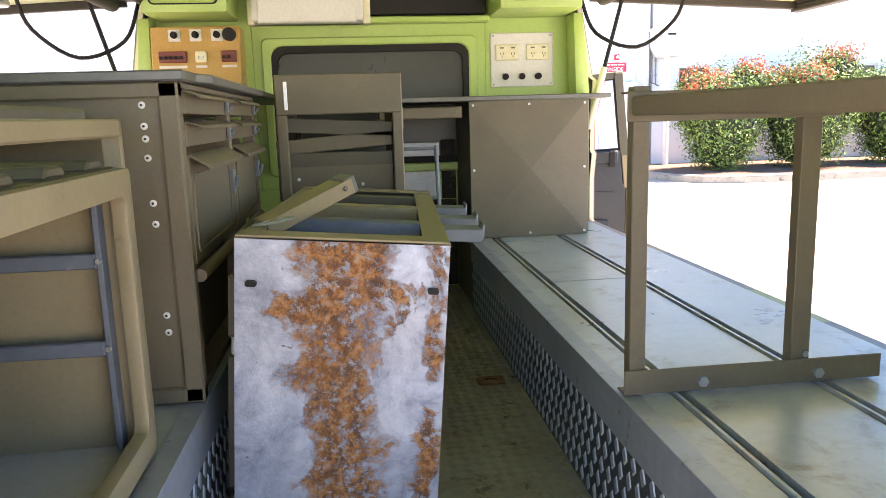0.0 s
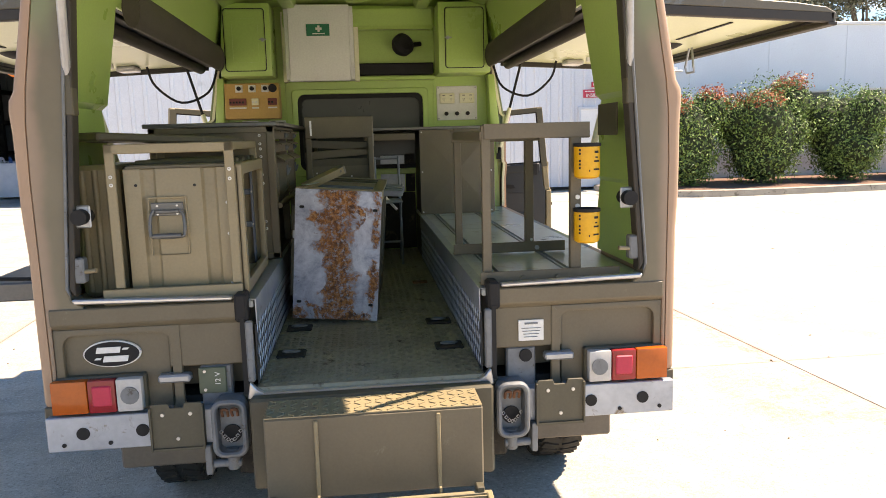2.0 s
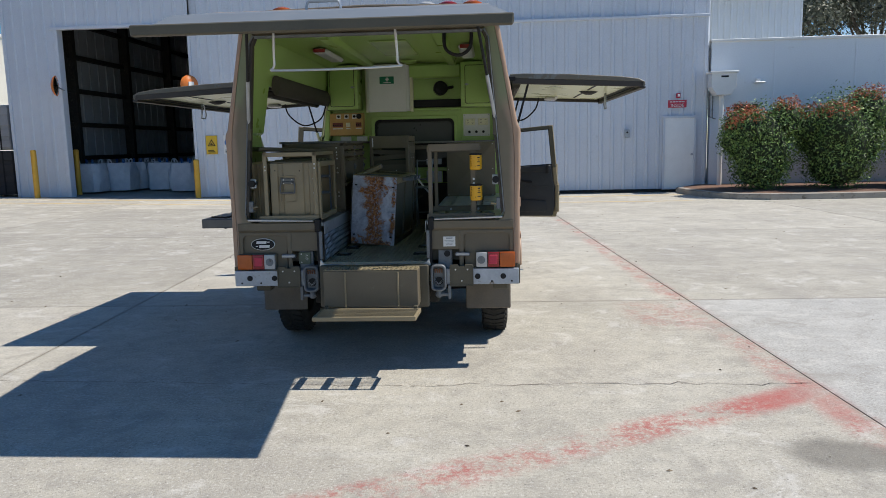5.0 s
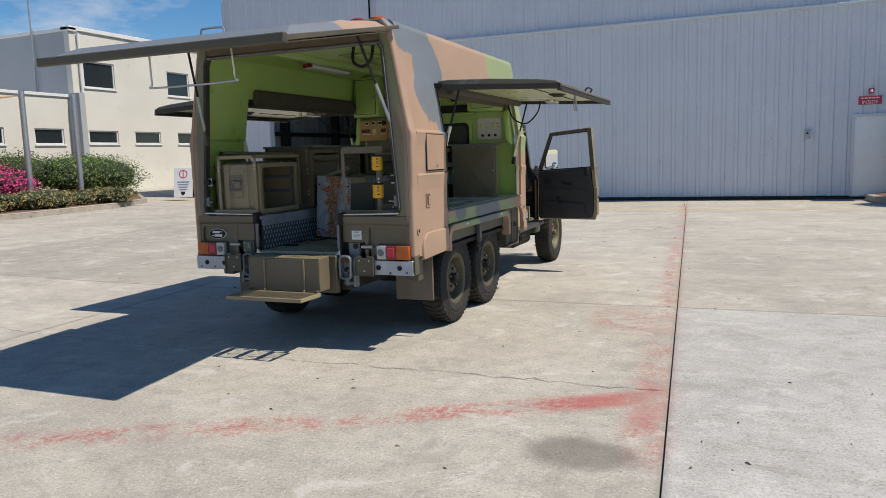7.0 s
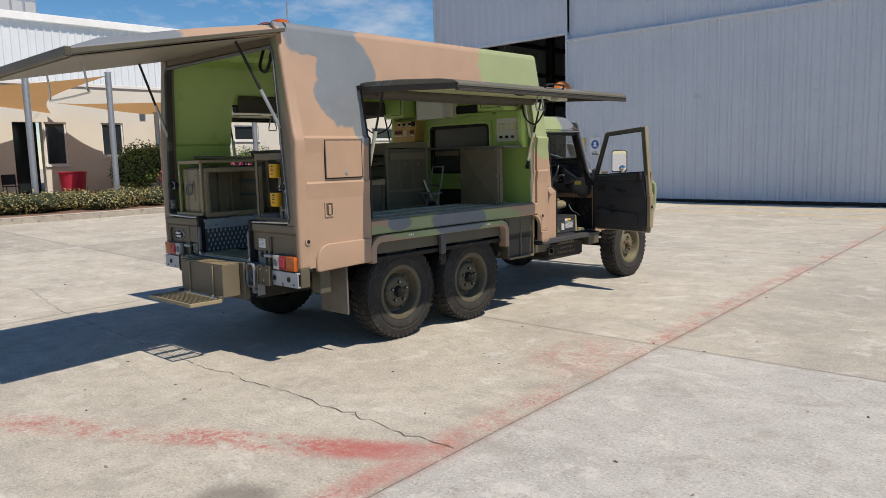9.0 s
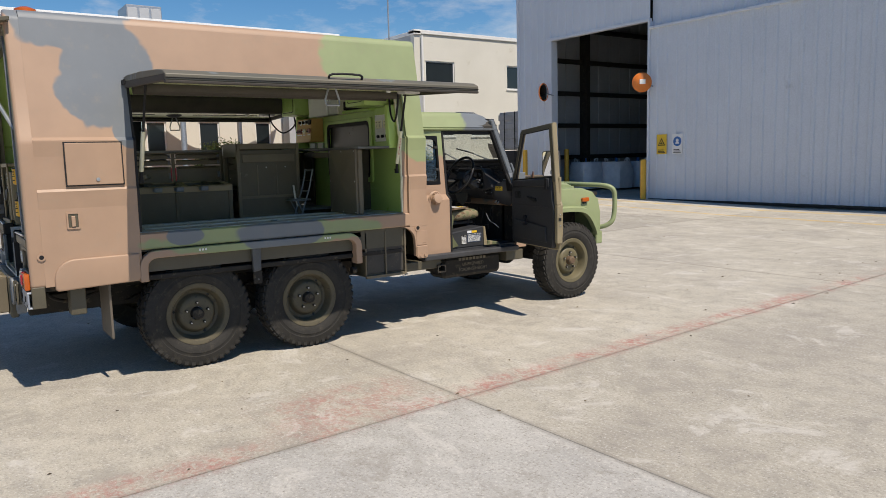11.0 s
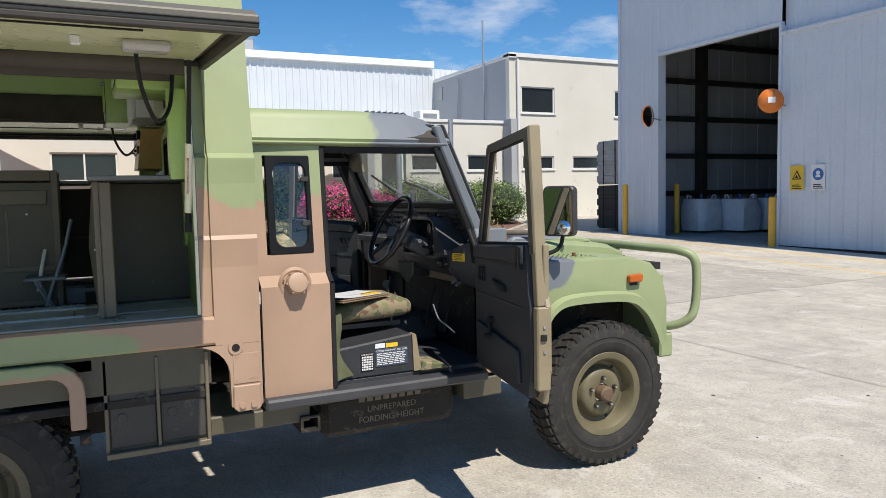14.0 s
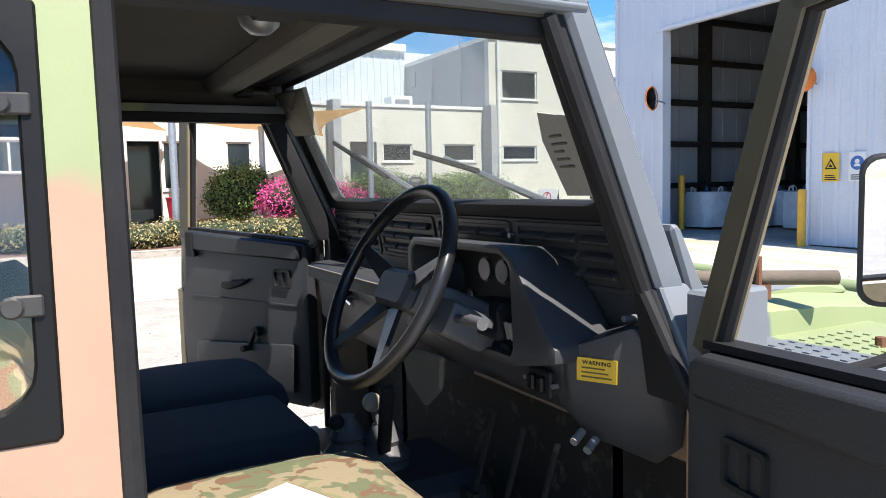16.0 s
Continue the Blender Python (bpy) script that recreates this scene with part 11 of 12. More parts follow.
def drawer_cabinet():
    c = thing("drawer_cabinet", -0.33, 0.812, SHELF_Z + 0.006, "khaki steel drawer cabinet on the bench, drawers towards the aisle", "cabinet")
    W, D, H = 0.51, 0.935, 0.562
    cube("side_panel", KHAKI, c, -W, -0.034, 0.010, 0.022, 0.02, H - 0.026, 0, "khaki end panel with a row of pale screws")
    for x0, x1 in ((-0.034, 0.0), (-W, -W + 0.03)):
        cube("corner_post", KHAKI, c, x0, x1, 0.0, 0.03, 0.0, H, 0.004)
        cube("corner_post", KHAKI, c, x0, x1, D - 0.03, D, 0.0, H, 0.004)
    cube("base_rail", KHAKI, c, -W, 0, 0.0, 0.03, 0.0, 0.028, 0.003)
    cube("top_rail", KHAKI, c, -W, 0, 0.0, 0.03, H - 0.027, H - 0.001, 0.003)
    cube("front_rail", KHAKI, c, -0.03, 0.0, 0.03, D - 0.03, H - 0.012, H - 0.001, 0.002)
    cube("back_panel", KHAKI, c, -W, -W + 0.01, 0.03, D - 0.03, 0.02, 0.30, 0)
    cube("divider", KHAKI, c, -0.03, 0.001, 0.474, 0.498, 0.02, H - 0.012, 0.003)
    cube("end_panel", KHAKI, c, -W, -0.045, D - 0.02, D - 0.01, 0.02, 0.50, 0)
    cube("floor_sheet", KHAKI, c, -W, -0.01, 0.03, D - 0.03, 0.005, 0.02, 0)
    # darker paint than the cabinet's khaki: the shade below the drawers
    cube("recess_panel", OLIVE, c, -0.06, -0.05, 0.03, D - 0.03, 0.02, 0.24, 0, "lower panel in darker olive standing in for the dark below the drawers")
    bm = bmesh.new()
    tube(bm, smooth_line([(0.004, 0.03, 0.225), (0.008, 0.25, 0.228), (0.006, 0.6, 0.226), (0.004, D - 0.04, 0.228)], 4), 0.012, 10)
    part("bottom_roll", bm, KHAKI, c, "rounded lower edge of the deep drawers", smooth=True)
    for z in (0.524, 0.489, 0.468, 0.436, 0.359, 0.323, 0.161, 0.130):
        bm = bmesh.new()
        lathe(bm, [(0.0, 0.003), (0.0035, 0.003), (0.0055, 0.002), (0.0062, 0.0), (0.0, 0.0)], False, 12)
        bm.transform(Matrix.Translation((-0.062 + 0.02 * (0.524 - z), 0.0095, z)) @ Matrix.Rotation(radians(90), 4, "X"))
        sc = part("screw", bm, WHITE, c, smooth=True)
        bm = bmesh.new()
        rod(bm, (-0.062 + 0.02 * (0.524 - z), 0.0065, z), (-0.062 + 0.02 * (0.524 - z), 0.0058, z), 0.0022, 8)
        part("screw_socket", bm, BLACK, sc)
    for y0, y1 in ((0.036, 0.462), (0.51, 0.90)):
        for z0, z1 in ((0.508, 0.547), (0.452, 0.494)):
            bm = bmesh.new()
            box(bm, -0.016, 0.0, y0, y1, z0, z1)
            prism(bm, [(-0.002, z1 + 0.003), (0.026, z1 - 0.006), (0.027, z1 - 0.013), (0.023, z1 - 0.012), (0.021, z1 - 0.008), (-0.002, z1 - 0.002)], "y", y0 + 0.006, y1 - 0.03)
            dr = part("drawer", bm, KHAKI, c, "khaki drawer front with a lipped pull", 0.0015)
            cube("drawer_tray", OLIVE, dr, -0.46, -0.016, y0 + 0.02, y1 - 0.02, z0, z0 + 0.008, 0)
            bm = bmesh.new()
            box(bm, 0.0, 0.010, y1 - 0.026, y1 - 0.004, z0 + 0.004, z1 - 0.006)
            rod(bm, (0.008, y1 - 0.015, z0 + 0.01), (0.016, y1 - 0.015, z0 + 0.022), 0.006, 8)
            part("latch", bm, JAW, dr, "grey metal latch", 0.002)
        bm = bmesh.new()
        box(bm, -0.016, 0.0, y0, y1, 0.245, 0.437)
        prism(bm, [(-0.002, 0.440), (0.034, 0.418), (0.035, 0.409), (0.031, 0.410), (0.028, 0.416), (-0.002, 0.434)], "y", y0 + 0.01, y1 - 0.03)
        dr = part("drawer", bm, KHAKI, c, "deep khaki drawer front", 0.0015)
        bm = bmesh.new()
        box(bm, 0.0, 0.010, y1 - 0.026, y1 - 0.004, 0.335, 0.385)
        rod(bm, (0.008, y1 - 0.015, 0.34), (0.018, y1 - 0.015, 0.372), 0.006, 8)
        part("latch", bm, JAW, dr, "grey metal latch", 0.002)
        bm = bmesh.new()
        ring(bm, rrect(y0 + 0.02, y1 - 0.035, 0.262, 0.402, 0.012), rrect(y0 + 0.024, y1 - 0.039, 0.266, 0.398, 0.010), "x", 0.0, 0.003)
        part("drawer_bead", bm, KHAKI, dr)
    bm = bmesh.new()
    prism(bm, [(-W - 0.02, -0.005), (0.012, -0.005), (0.012, 0.10), (0.03, 0.16), (0.03, 2.03), (-W - 0.02, 2.03)], "z", H, H + 0.018)
    part("top", bm, STEEL_DARK, c, "dark steel worktop", 0.003)
    return c


drawer_cabinet()
# added panels that stop the bright yard showing through below the worktop
lk = thing("gap_closer", -0.80, 1.79, SHELF_Z + 0.006, "drab panels added under the worktop to close off the bright gap", "locker")
cube("side_panel", OLIVE, lk, -0.13, -0.11, 0.0, 1.04, 0.0, 0.545, 0.003)
cube("end_panel", OLIVE, lk, -0.11, 0.12, 1.02, 1.04, 0.0, 0.545, 0.003)
cube("shelf", KHAKI, lk, -0.11, 0.12, 0.0, 1.02, 0.25, 0.262, 0.002)


def folded_rack():
    c = thing("folded_rack", -0.085, 1.72, FLOOR_Z + 0.003, "drab steel frame in the aisle holding a stack of folded trays", "rack")
    H = 0.905
    for x in (-0.18, 0.155):
        for y in (0.0, 0.56):
            cube("post", KHAKI, c, x, x + 0.03, y, y + 0.03, 0.0, H, 0.003)
    cube("top_band", KHAKI, c, -0.18, 0.185, -0.004, 0.012, H - 0.115, H, 0.003, "broad top band of the frame")
    for x in (-0.18, 0.17):
        cube("top_rail", KHAKI, c, x, x + 0.015, 0.03, 0.56, H - 0.05, H, 0.003)
        cube("side_sheet", OLIVE, c, x + 0.002, x + 0.008, 0.03, 0.56, 0.28, H - 0.06, 0)
        cube("side_rail", KHAKI, c, x, x + 0.015, 0.03, 0.56, 0.25, 0.28, 0.003)
        cube("side_rail", KHAKI, c, x + 0.003, x + 0.018, 0.03, 0.56, 0.42, 0.445, 0.003)
        cube("side_drawer", KHAKI, c, x + 0.001, x + 0.02, 0.05, 0.54, H - 0.165, H - 0.095, 0.003)
        for yy in (0.18, 0.36):
            cube("side_bead", KHAKI, c, x + 0.004, x + 0.012, yy, yy + 0.012, 0.45, H - 0.19, 0.002)
            bm = bmesh.new()
            rod(bm, (x + 0.008, yy + 0.09, H - 0.21), (x + 0.014, yy + 0.09, H - 0.21), 0.005, 8)
            part("rivet", bm, ALU, c)
    cube("bottom_rail", KHAKI, c, -0.15, 0.155, 0.0, 0.02, 0.25, 0.28, 0.003)
    cube("hasp", ALU, c, -0.155, -0.145, -0.008, 0.0, H - 0.10, H - 0.02, 0.001)
    for k, (z, tilt) in enumerate(((0.30, 0), (0.42, 0), (0.54, 0.5), (0.64, 0), (0.69, -4.0), (0.735, 3.5))):
        bm = bmesh.new()
        m4 = Matrix.Translation((0.0, 0.06, z)) @ Matrix.Rotation(radians(tilt), 4, "Y")
        box(bm, -0.19, 0.155, 0.0, 0.42, 0.0, 0.008, m4)
        box(bm, -0.19, 0.155, -0.012, 0.0, -0.005, 0.038 if k > 2 else 0.10, m4)
        part("tray", bm, OLIVE if k % 2 else KHAKI, c, "folded drab steel tray", 0.002)
    for x, z in ((-0.1, 0.50), (0.06, 0.58), (-0.13, 0.60)):
        bm = bmesh.new()
        rod(bm, (x, 0.05, z), (x, 0.042, z), 0.005, 8)
        part("rivet", bm, ALU, c)
    bm = bmesh.new()
    ring(bm, [(-0.01, 0.40), (0.07, 0.40), (0.07, 0.50), (-0.01, 0.50)], [(0.005, 0.40), (0.055, 0.40), (0.055, 0.485), (0.005, 0.485)], "y", 0.022, 0.04)
    part("dark_handle", bm, BLACK, c, "black tray handle", 0.003)


folded_rack()


def rusty_chest():
    c = thing("rusty_chest", -0.112, 0.757, FLOOR_Z + 0.02, "open galvanised chest with a rust-eaten face standing in the aisle", "chest")
    c.matrix_world = pose(-0.112, 0.757, FLOOR_Z + 0.019, 0, 4.4, -3.4)
    w, h, d = 0.181, 0.556, 0.90
    bm = bmesh.new()
    n = 22
    grid = []
    for i in range(n + 1):
        row = []
        for j in range(n + 1):
            x, z = -w + 2 * w * j / n, h * i / n
            dent = 0.006 * noise.noise(Vector((x * 7, z * 7, 3.0))) + 0.003 * noise.noise(Vector((x * 22, z * 22, 9.0)))
            if i in (0, n) or j in (0, n):
                dent *= 0.4
            row.append(bm.verts.new((x, dent, z)))
        grid.append(row)
    for i in range(n):
        for j in range(n):
            bm.faces.new((grid[i][j], grid[i][j + 1], grid[i + 1][j + 1], grid[i + 1][j]))
    bmesh.ops.solidify(bm, geom=bm.faces[:], thickness=0.004)
    part("rusted_face", bm, RUST, c, "bluish zinc sheet with heavy orange rust", smooth=True)
    for x, z in ((-0.152, h - 0.075), (0.155, h - 0.078), (-0.155, 0.075), (0.15, 0.07)):
        bm = bmesh.new()
        prism(bm, rrect(x - 0.0095, x + 0.0095, z - 0.005, z + 0.005, 0.004), "y", -0.012, -0.004)
        part("slot", bm, BLACK, c)
    for s in (1, -1):
        # framed sides: three posts, top and bottom rails, sunk panels
        for y in (0.004, 0.43, d - 0.03):
            cube("side_post", OLIVE, c, *sorted((s * w, s * (w - 0.014))), y, y + 0.03, 0.0, h - 0.006, 0.002)
        for z in (0.0, h - 0.05):
            cube("side_rail", PALE_KHAKI if z else OLIVE, c, *sorted((s * (w + 0.001), s * (w - 0.015))), 0.004, d, z, z + 0.045, 0.002)
        cube("side_sheet", OLIVE, c, *sorted((s * (w - 0.012), s * (w - 0.016))), 0.006, d, 0.0, h - 0.01, 0, "olive painted side sheet")
        cube("side_flange", PALE_KHAKI, c, *sorted((s * (w + 0.002), s * (w - (0.045 if s > 0 else 0.03)))), 0.006, d, h - 0.004, h + 0.001, 0.001, "greenish top flange")
    cube("front_flange", PALE_KHAKI, c, -w, w, 0.004, 0.060, h + 0.0015, h + 0.006, 0.001)
    cube("back_flange", PALE_KHAKI, c, -w, w, d - 0.05, d, h + 0.0015, h + 0.006, 0.001)
    cube("back_sheet", OLIVE, c, -w, w, d, d + 0.006, 0.0, h, 0)
    cube("floor_sheet", KHAKI, c, -w + 0.02, w - 0.02, 0.02, d - 0.01, h - 0.16, h - 0.152, 0)
    for y, m_ in ((0.24, LADDER), (0.50, PALE_KHAKI), (0.72, OLIVE)):
        bm = bmesh.new()
        prism(bm, [(y, h - 0.034), (y, h + 0.002), (y + 0.05, h + 0.002), (y + 0.05, h - 0.003), (y + 0.006, h - 0.003), (y + 0.006, h - 0.034)], "x", -w + 0.03, w - 0.045)
        part("cross_rail", bm, m_, c, "blue-grey steel cross rail" if m_ is LADDER else "", 0.001)
        cube("rail_end", STEEL_DARK, c, w - 0.07, w - 0.046, y + 0.008, y + 0.03, h - 0.02, h + 0.001, 0.002)
    for y, l in ((0.25, 0.088), (0.42, 0.092), (0.62, 0.085)):
        bm = bmesh.new()
        prism(bm, [(w - 0.01, h - 0.034), (w + l - 0.006, h - 0.034), (w + l, h - 0.028), (w + l, h + 0.004), (w + l - 0.005, h + 0.004), (w + l - 0.006, h - 0.006), (w - 0.01, h - 0.008)], "y", y, y + 0.06)
        part("catch_lug", bm, LADDER, c, "blue-grey steel catch lug", 0.002)
    bm = bmesh.new()
    m4 = Matrix.Translation((-0.142, 0.135, h + 0.012)) @ Matrix.Rotation(radians(38), 4, "Z") @ Matrix.Rotation(radians(-23), 4, "Y")
    box(bm, -0.015, 0.185, -0.004, 0.044, 0.0, 0.005, m4)
    box(bm, -0.015, 0.185, -0.008, -0.004, -0.026, 0.005, m4)
    flap = part("loose_flap", bm, PALE_KHAKI, c, "bent loose metal flap on the chest", 0.001)
    bm = bmesh.new()
    box(bm, 0.165, 0.195, -0.006, 0.040, -0.028, 0.008, m4)
    rod(bm, m4 @ Vector((0.165, -0.0085, -0.008)), m4 @ Vector((0.165, -0.0125, -0.008)), 0.006, 10)
    part("flap_end", bm, STEEL_DARK, flap, "grey catch at the flap's end", 0.003)
    bm = bmesh.new()
    tube(bm, smooth_line([(-0.165, 0.075, h + 0.01), (-0.13, 0.10, h + 0.014), (-0.10, 0.14, h + 0.02), (-0.145, 0.13, h + 0.012), (-0.165, 0.085, h + 0.008)], 4), 0.0025, 6)
    part("flap_wire", bm, STEEL_GREY, c)
    for z0, z1 in ((0.09, 0.34), (0.375, 0.485)):
        cube("side_runner", OLIVE, c, -w - 0.018, -w - 0.002, 0.03, 0.06, z0, z1, 0.003)
    bm = bmesh.new()
    box(bm, -w - 0.014, -w - 0.002, 0.035, 0.055, 0.34, 0.375)
    part("runner_pin", bm, STEEL_GREY, c, "", 0.003)


LADDER = mat("dull_blue_grey_zinc", (0.17, 0.195, 0.235), (0.11, 0.13, 0.16), 0.55, 0.3, scale=12, fine=60, bump=0.1, dirt=(0.30, 0.33, 0.38), dirt_amount=0.38)


rusty_chest()


def stool():
    c = thing("folding_chair", 0.19, 2.27, FLOOR_Z + 0.003, "small grey-blue metal folding chair standing in the aisle", "chair")
    for x in (-0.075, 0.075):
        bm = bmesh.new()
        tube(bm, smooth_line([(x, -0.10, 0.0), (x, -0.02, 0.30), (x, 0.05, 0.50), (x, 0.09, 0.665)], 4), 0.008, 8)
        part("back_post", bm, CHAIR_BLUE, c, smooth=True)
        bm = bmesh.new()
        rod(bm, (x, 0.12, 0.0), (x, -0.08, 0.40), 0.007, 8)
        part("leg", bm, CHAIR_BLUE, c, smooth=True)
    cube("seat_plate", CHAIR_BLUE, c, -0.085, 0.085, -0.12, 0.06, 0.385, 0.402, 0.006)
    for y, z in ((0.088, 0.655), (0.04, 0.47), (-0.06, 0.14)):
        bm = bmesh.new()
        rod(bm, (-0.075, y, z), (0.075, y, z), 0.007, 8)
        part("cross_bar", bm, CHAIR_BLUE, c, smooth=True)
    bm = bmesh.new()
    tube(bm, [(-0.09, -0.03, 0.52), (-0.02, -0.05, 0.42), (0.05, -0.06, 0.34)], 0.009, 6)
    part("brace", bm, WHITE, c, "white diagonal brace")


CHAIR_BLUE = mat("chipped_grey_blue_enamel", (0.20, 0.225, 0.25), (0.13, 0.15, 0.17), 0.45, 0.2, scale=14, fine=60, bump=0.06)
stool()


def transit_rack():
    """Angle frame with a ribbed case in it, on the left bench."""
    c = thing("transit_rack", -0.564, 0.015, SHELF_Z + 0.007, "pale khaki angle rack holding a ribbed transit case on the bench", "rack")
    c.matrix_world = pose(-0.564, 0.012, SHELF_Z + 0.007, 0, 0, 1.7)
    w, d, h = 0.193, 0.70, 0.50
    for y in (0.0, d - 0.028):
        for x in (-w, w - 0.029):
            cube("post", PALE_KHAKI, c, x, x + 0.029, y, y + 0.012, 0.05, h, 0.003)
        cube("top_rail", PALE_KHAKI, c, -w, w, y, y + 0.012, h - 0.03, h, 0.003)
    cube("base_rail", PALE_KHAKI, c, -w - 0.035, w + 0.004, -0.014, -0.001, 0.0, 0.05, 0.002)
    cube("base_foot", PALE_KHAKI, c, -w - 0.035, w + 0.004, -0.001, 0.008, 0.0, 0.008, 0)
    cube("base_rail", KHAKI, c, -w, w, d - 0.005, d + 0.005, 0.0, 0.05, 0.002)
    for x in (-w, w - 0.028):
        cube("top_rail", PALE_KHAKI, c, x, x + 0.028, 0.012, d - 0.028, h - 0.026, h, 0.003)
    for x, zs in ((-w + 0.015, (0.40, 0.375)), (w - 0.015, (0.415, 0.385))):
        for z in zs:
            bm = bmesh.new()
            lathe(bm, [(0.0024, 0.003), (0.0055, 0.002), (0.006, 0.0), (0.0024, 0.0)], False, 12)
            bm.transform(Matrix.Translation((x, -0.0005, z)) @ Matrix.Rotation(radians(90), 4, "X"))
            part("bolt_hole", bm, WHITE, c, "bare metal round a bolt hole", smooth=True)
    # case
    case = thing("transit_case", -0.534, 0.035, SHELF_Z + 0.018, "pale khaki ribbed transit case with a recessed grey handle", "case")
    case.matrix_world = pose(-0.538, 0.036, SHELF_Z + 0.016, 0, 0, 0.8)
    cw, cd, ch = 0.176, 0.575, 0.425
    bm = bmesh.new()
    pts = [(-cw, 0.0), (-0.125, 0.0), (-0.117, 0.012), (-0.086, 0.012), (-0.078, 0.0), (0.060, 0.0), (0.068, 0.012), (0.100, 0.012), (0.108, 0.0), (cw, 0.0), (cw, 0.012), (0.10, 0.026), (-0.10, 0.026), (-cw, 0.012)]
    prism(bm, pts, "z", 0.0, ch - 0.012)
    part("front_panel", bm, PALE_KHAKI, case, "ribbed khaki case front", 0.004, True, 2)
    # top and ribs take darker olive, shade painted onto the pale khaki case
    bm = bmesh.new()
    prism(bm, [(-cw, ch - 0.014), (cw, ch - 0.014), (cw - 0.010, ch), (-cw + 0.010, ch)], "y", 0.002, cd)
    part("top_panel", bm, OLIVE, case, "case top in darker olive to paint its shade", 0.004)
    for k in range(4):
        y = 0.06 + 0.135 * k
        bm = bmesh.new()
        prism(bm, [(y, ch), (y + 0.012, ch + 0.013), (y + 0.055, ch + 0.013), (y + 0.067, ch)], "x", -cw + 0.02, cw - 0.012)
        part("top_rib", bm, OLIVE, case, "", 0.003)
    cube("left_panel", PALE_KHAKI, case, -cw, -cw + 0.01, 0.012, cd, 0.0, ch - 0.014, 0)
    cube("back_panel", PALE_KHAKI, case, -cw, cw, cd - 0.01, cd, 0.0, ch - 0.014, 0)
    cube("floor_panel", DECK, case, -cw + 0.01, cw, 0.026, cd - 0.01, 0.0, 0.01, 0)
    # open side towards the aisle: a broad frame
    bm = bmesh.new()
    ring(bm, rrect(0.0, cd, 0.0, ch - 0.002, 0.012), rrect(0.040, cd - 0.034, 0.040, ch - 0.040, 0.016), "x", cw - 0.012, cw + 0.010)
    part("side_frame", bm, PALE_KHAKI, case, "broad khaki frame of the case's open side", 0.004, True, 2)
    for k in range(4):
        bm = bmesh.new()
        rod(bm, (-cw + 0.012, 0.09 + 0.125 * k, 0.01), (-cw + 0.012, 0.09 + 0.125 * k, ch - 0.02), 0.020, 10)
        part("rib", bm, PALE_KHAKI, case, smooth=True)
    for x, z in ((-0.139, 0.362), (0.039, 0.358)):
        bm = bmesh.new()
        rod(bm, (x, 0.001, z), (x, -0.002, z), 0.0045, 12)
        part("vent_hole", bm, BLACK, case)
    for z in (0.04, 0.30, 0.20):
        bm = bmesh.new()
        rod(bm, (0.135, 0.002, z), (0.135, -0.003, z), 0.0045, 10)
        part("rivet", bm, ALU, case, smooth=True)
    bm = bmesh.new()
    ring(bm, [(-0.108, 0.14), (0.012, 0.14), (0.012, 0.325), (-0.108, 0.325)], [(-0.102, 0.14), (0.006, 0.14), (0.006, 0.318), (-0.102, 0.318)], "y", -0.006, 0.002)
    part("handle_bead", bm, PALE_KHAKI, case, "", 0.002)
    hd = cube("handle_plate", STEEL_DARK, case, -0.098, 0.001, -0.007, -0.001, 0.264, 0.306, 0.002, "grey steel handle plate")
    bm = bmesh.new()
    tube(bm, smooth_line([(-0.088, -0.012, 0.282), (-0.098, -0.018, 0.262), (-0.100, -0.026, 0.215), (-0.088, -0.028, 0.200), (-0.008, -0.028, 0.200), (0.004, -0.026, 0.215), (0.002, -0.018, 0.262), (-0.008, -0.012, 0.282)], 4), 0.0055, 8)
    part("handle", bm, STEEL_DARK, hd, "grey drop handle", smooth=True)
    bm = bmesh.new()
    rod(bm, (-0.090, -0.030, 0.203), (-0.006, -0.030, 0.203), 0.0085, 10)
    part("handle_grip", bm, STEEL_DARK, hd, smooth=True)
    cube("handle_bar", STEEL_DARK, hd, -0.084, -0.012, -0.018, -0.007, 0.272, 0.284, 0.003)
    for x in (-0.078, -0.018):
        for z in (0.296, 0.270):
            bm = bmesh.new()
            rod(bm, (x, -0.007, z), (x, -0.010, z), 0.0035, 8)
            part("rivet", bm, ALU, hd)
    # zinc ladder inside the open side
    lad = thing("zinc_ladder_rail", -0.392, 0.10, SHELF_Z + 0.03, "galvanised ladder rail in the rack's open side", "rail")
    cube("upright", LADDER, lad, -0.016, -0.008, 0.478, 0.512, 0.0, 0.372, 0.001)
    cube("white_edge", WHITE, lad, -0.008, -0.003, 0.506, 0.513, 0.0, 0.378, 0.001, "thin pale edge line")
    for z in (0.155, 0.282):
        cube("rung", LADDER, lad, -0.31, -0.016, 0.476, 0.490, z - 0.011, z + 0.011, 0.002)
        bm = bmesh.new()
        rod(bm, (-0.012, 0.478, z), (-0.012, 0.472, z), 0.004, 8)
        part("bolt", bm, ALU, lad)
    # loose lid lying askew across the top
    lid = thing("loose_lid", -0.60, 0.45, 1.555, "loose khaki sheet-metal lid lying askew on the rack", "lid")
    lid.matrix_world = pose(-0.640, 0.452, SHELF_Z + 0.509, 0, 2.2, 51)
    cube("sheet", KHAKI, lid, -0.315, 0.320, 0.0, 0.30, 0.0, 0.028, 0.006)
    # second case beside it, towards the wall
    c2 = thing("transit_case", -0.835, 0.14, SHELF_Z + 0.006, "pale khaki ribbed transit case against the wall", "case")
    cube("body", PALE_KHAKI, c2, -0.07, 0.075, 0.0, 0.42, 0.0, 0.435, 0.016)
    for k in range(3):
        bm = bmesh.new()
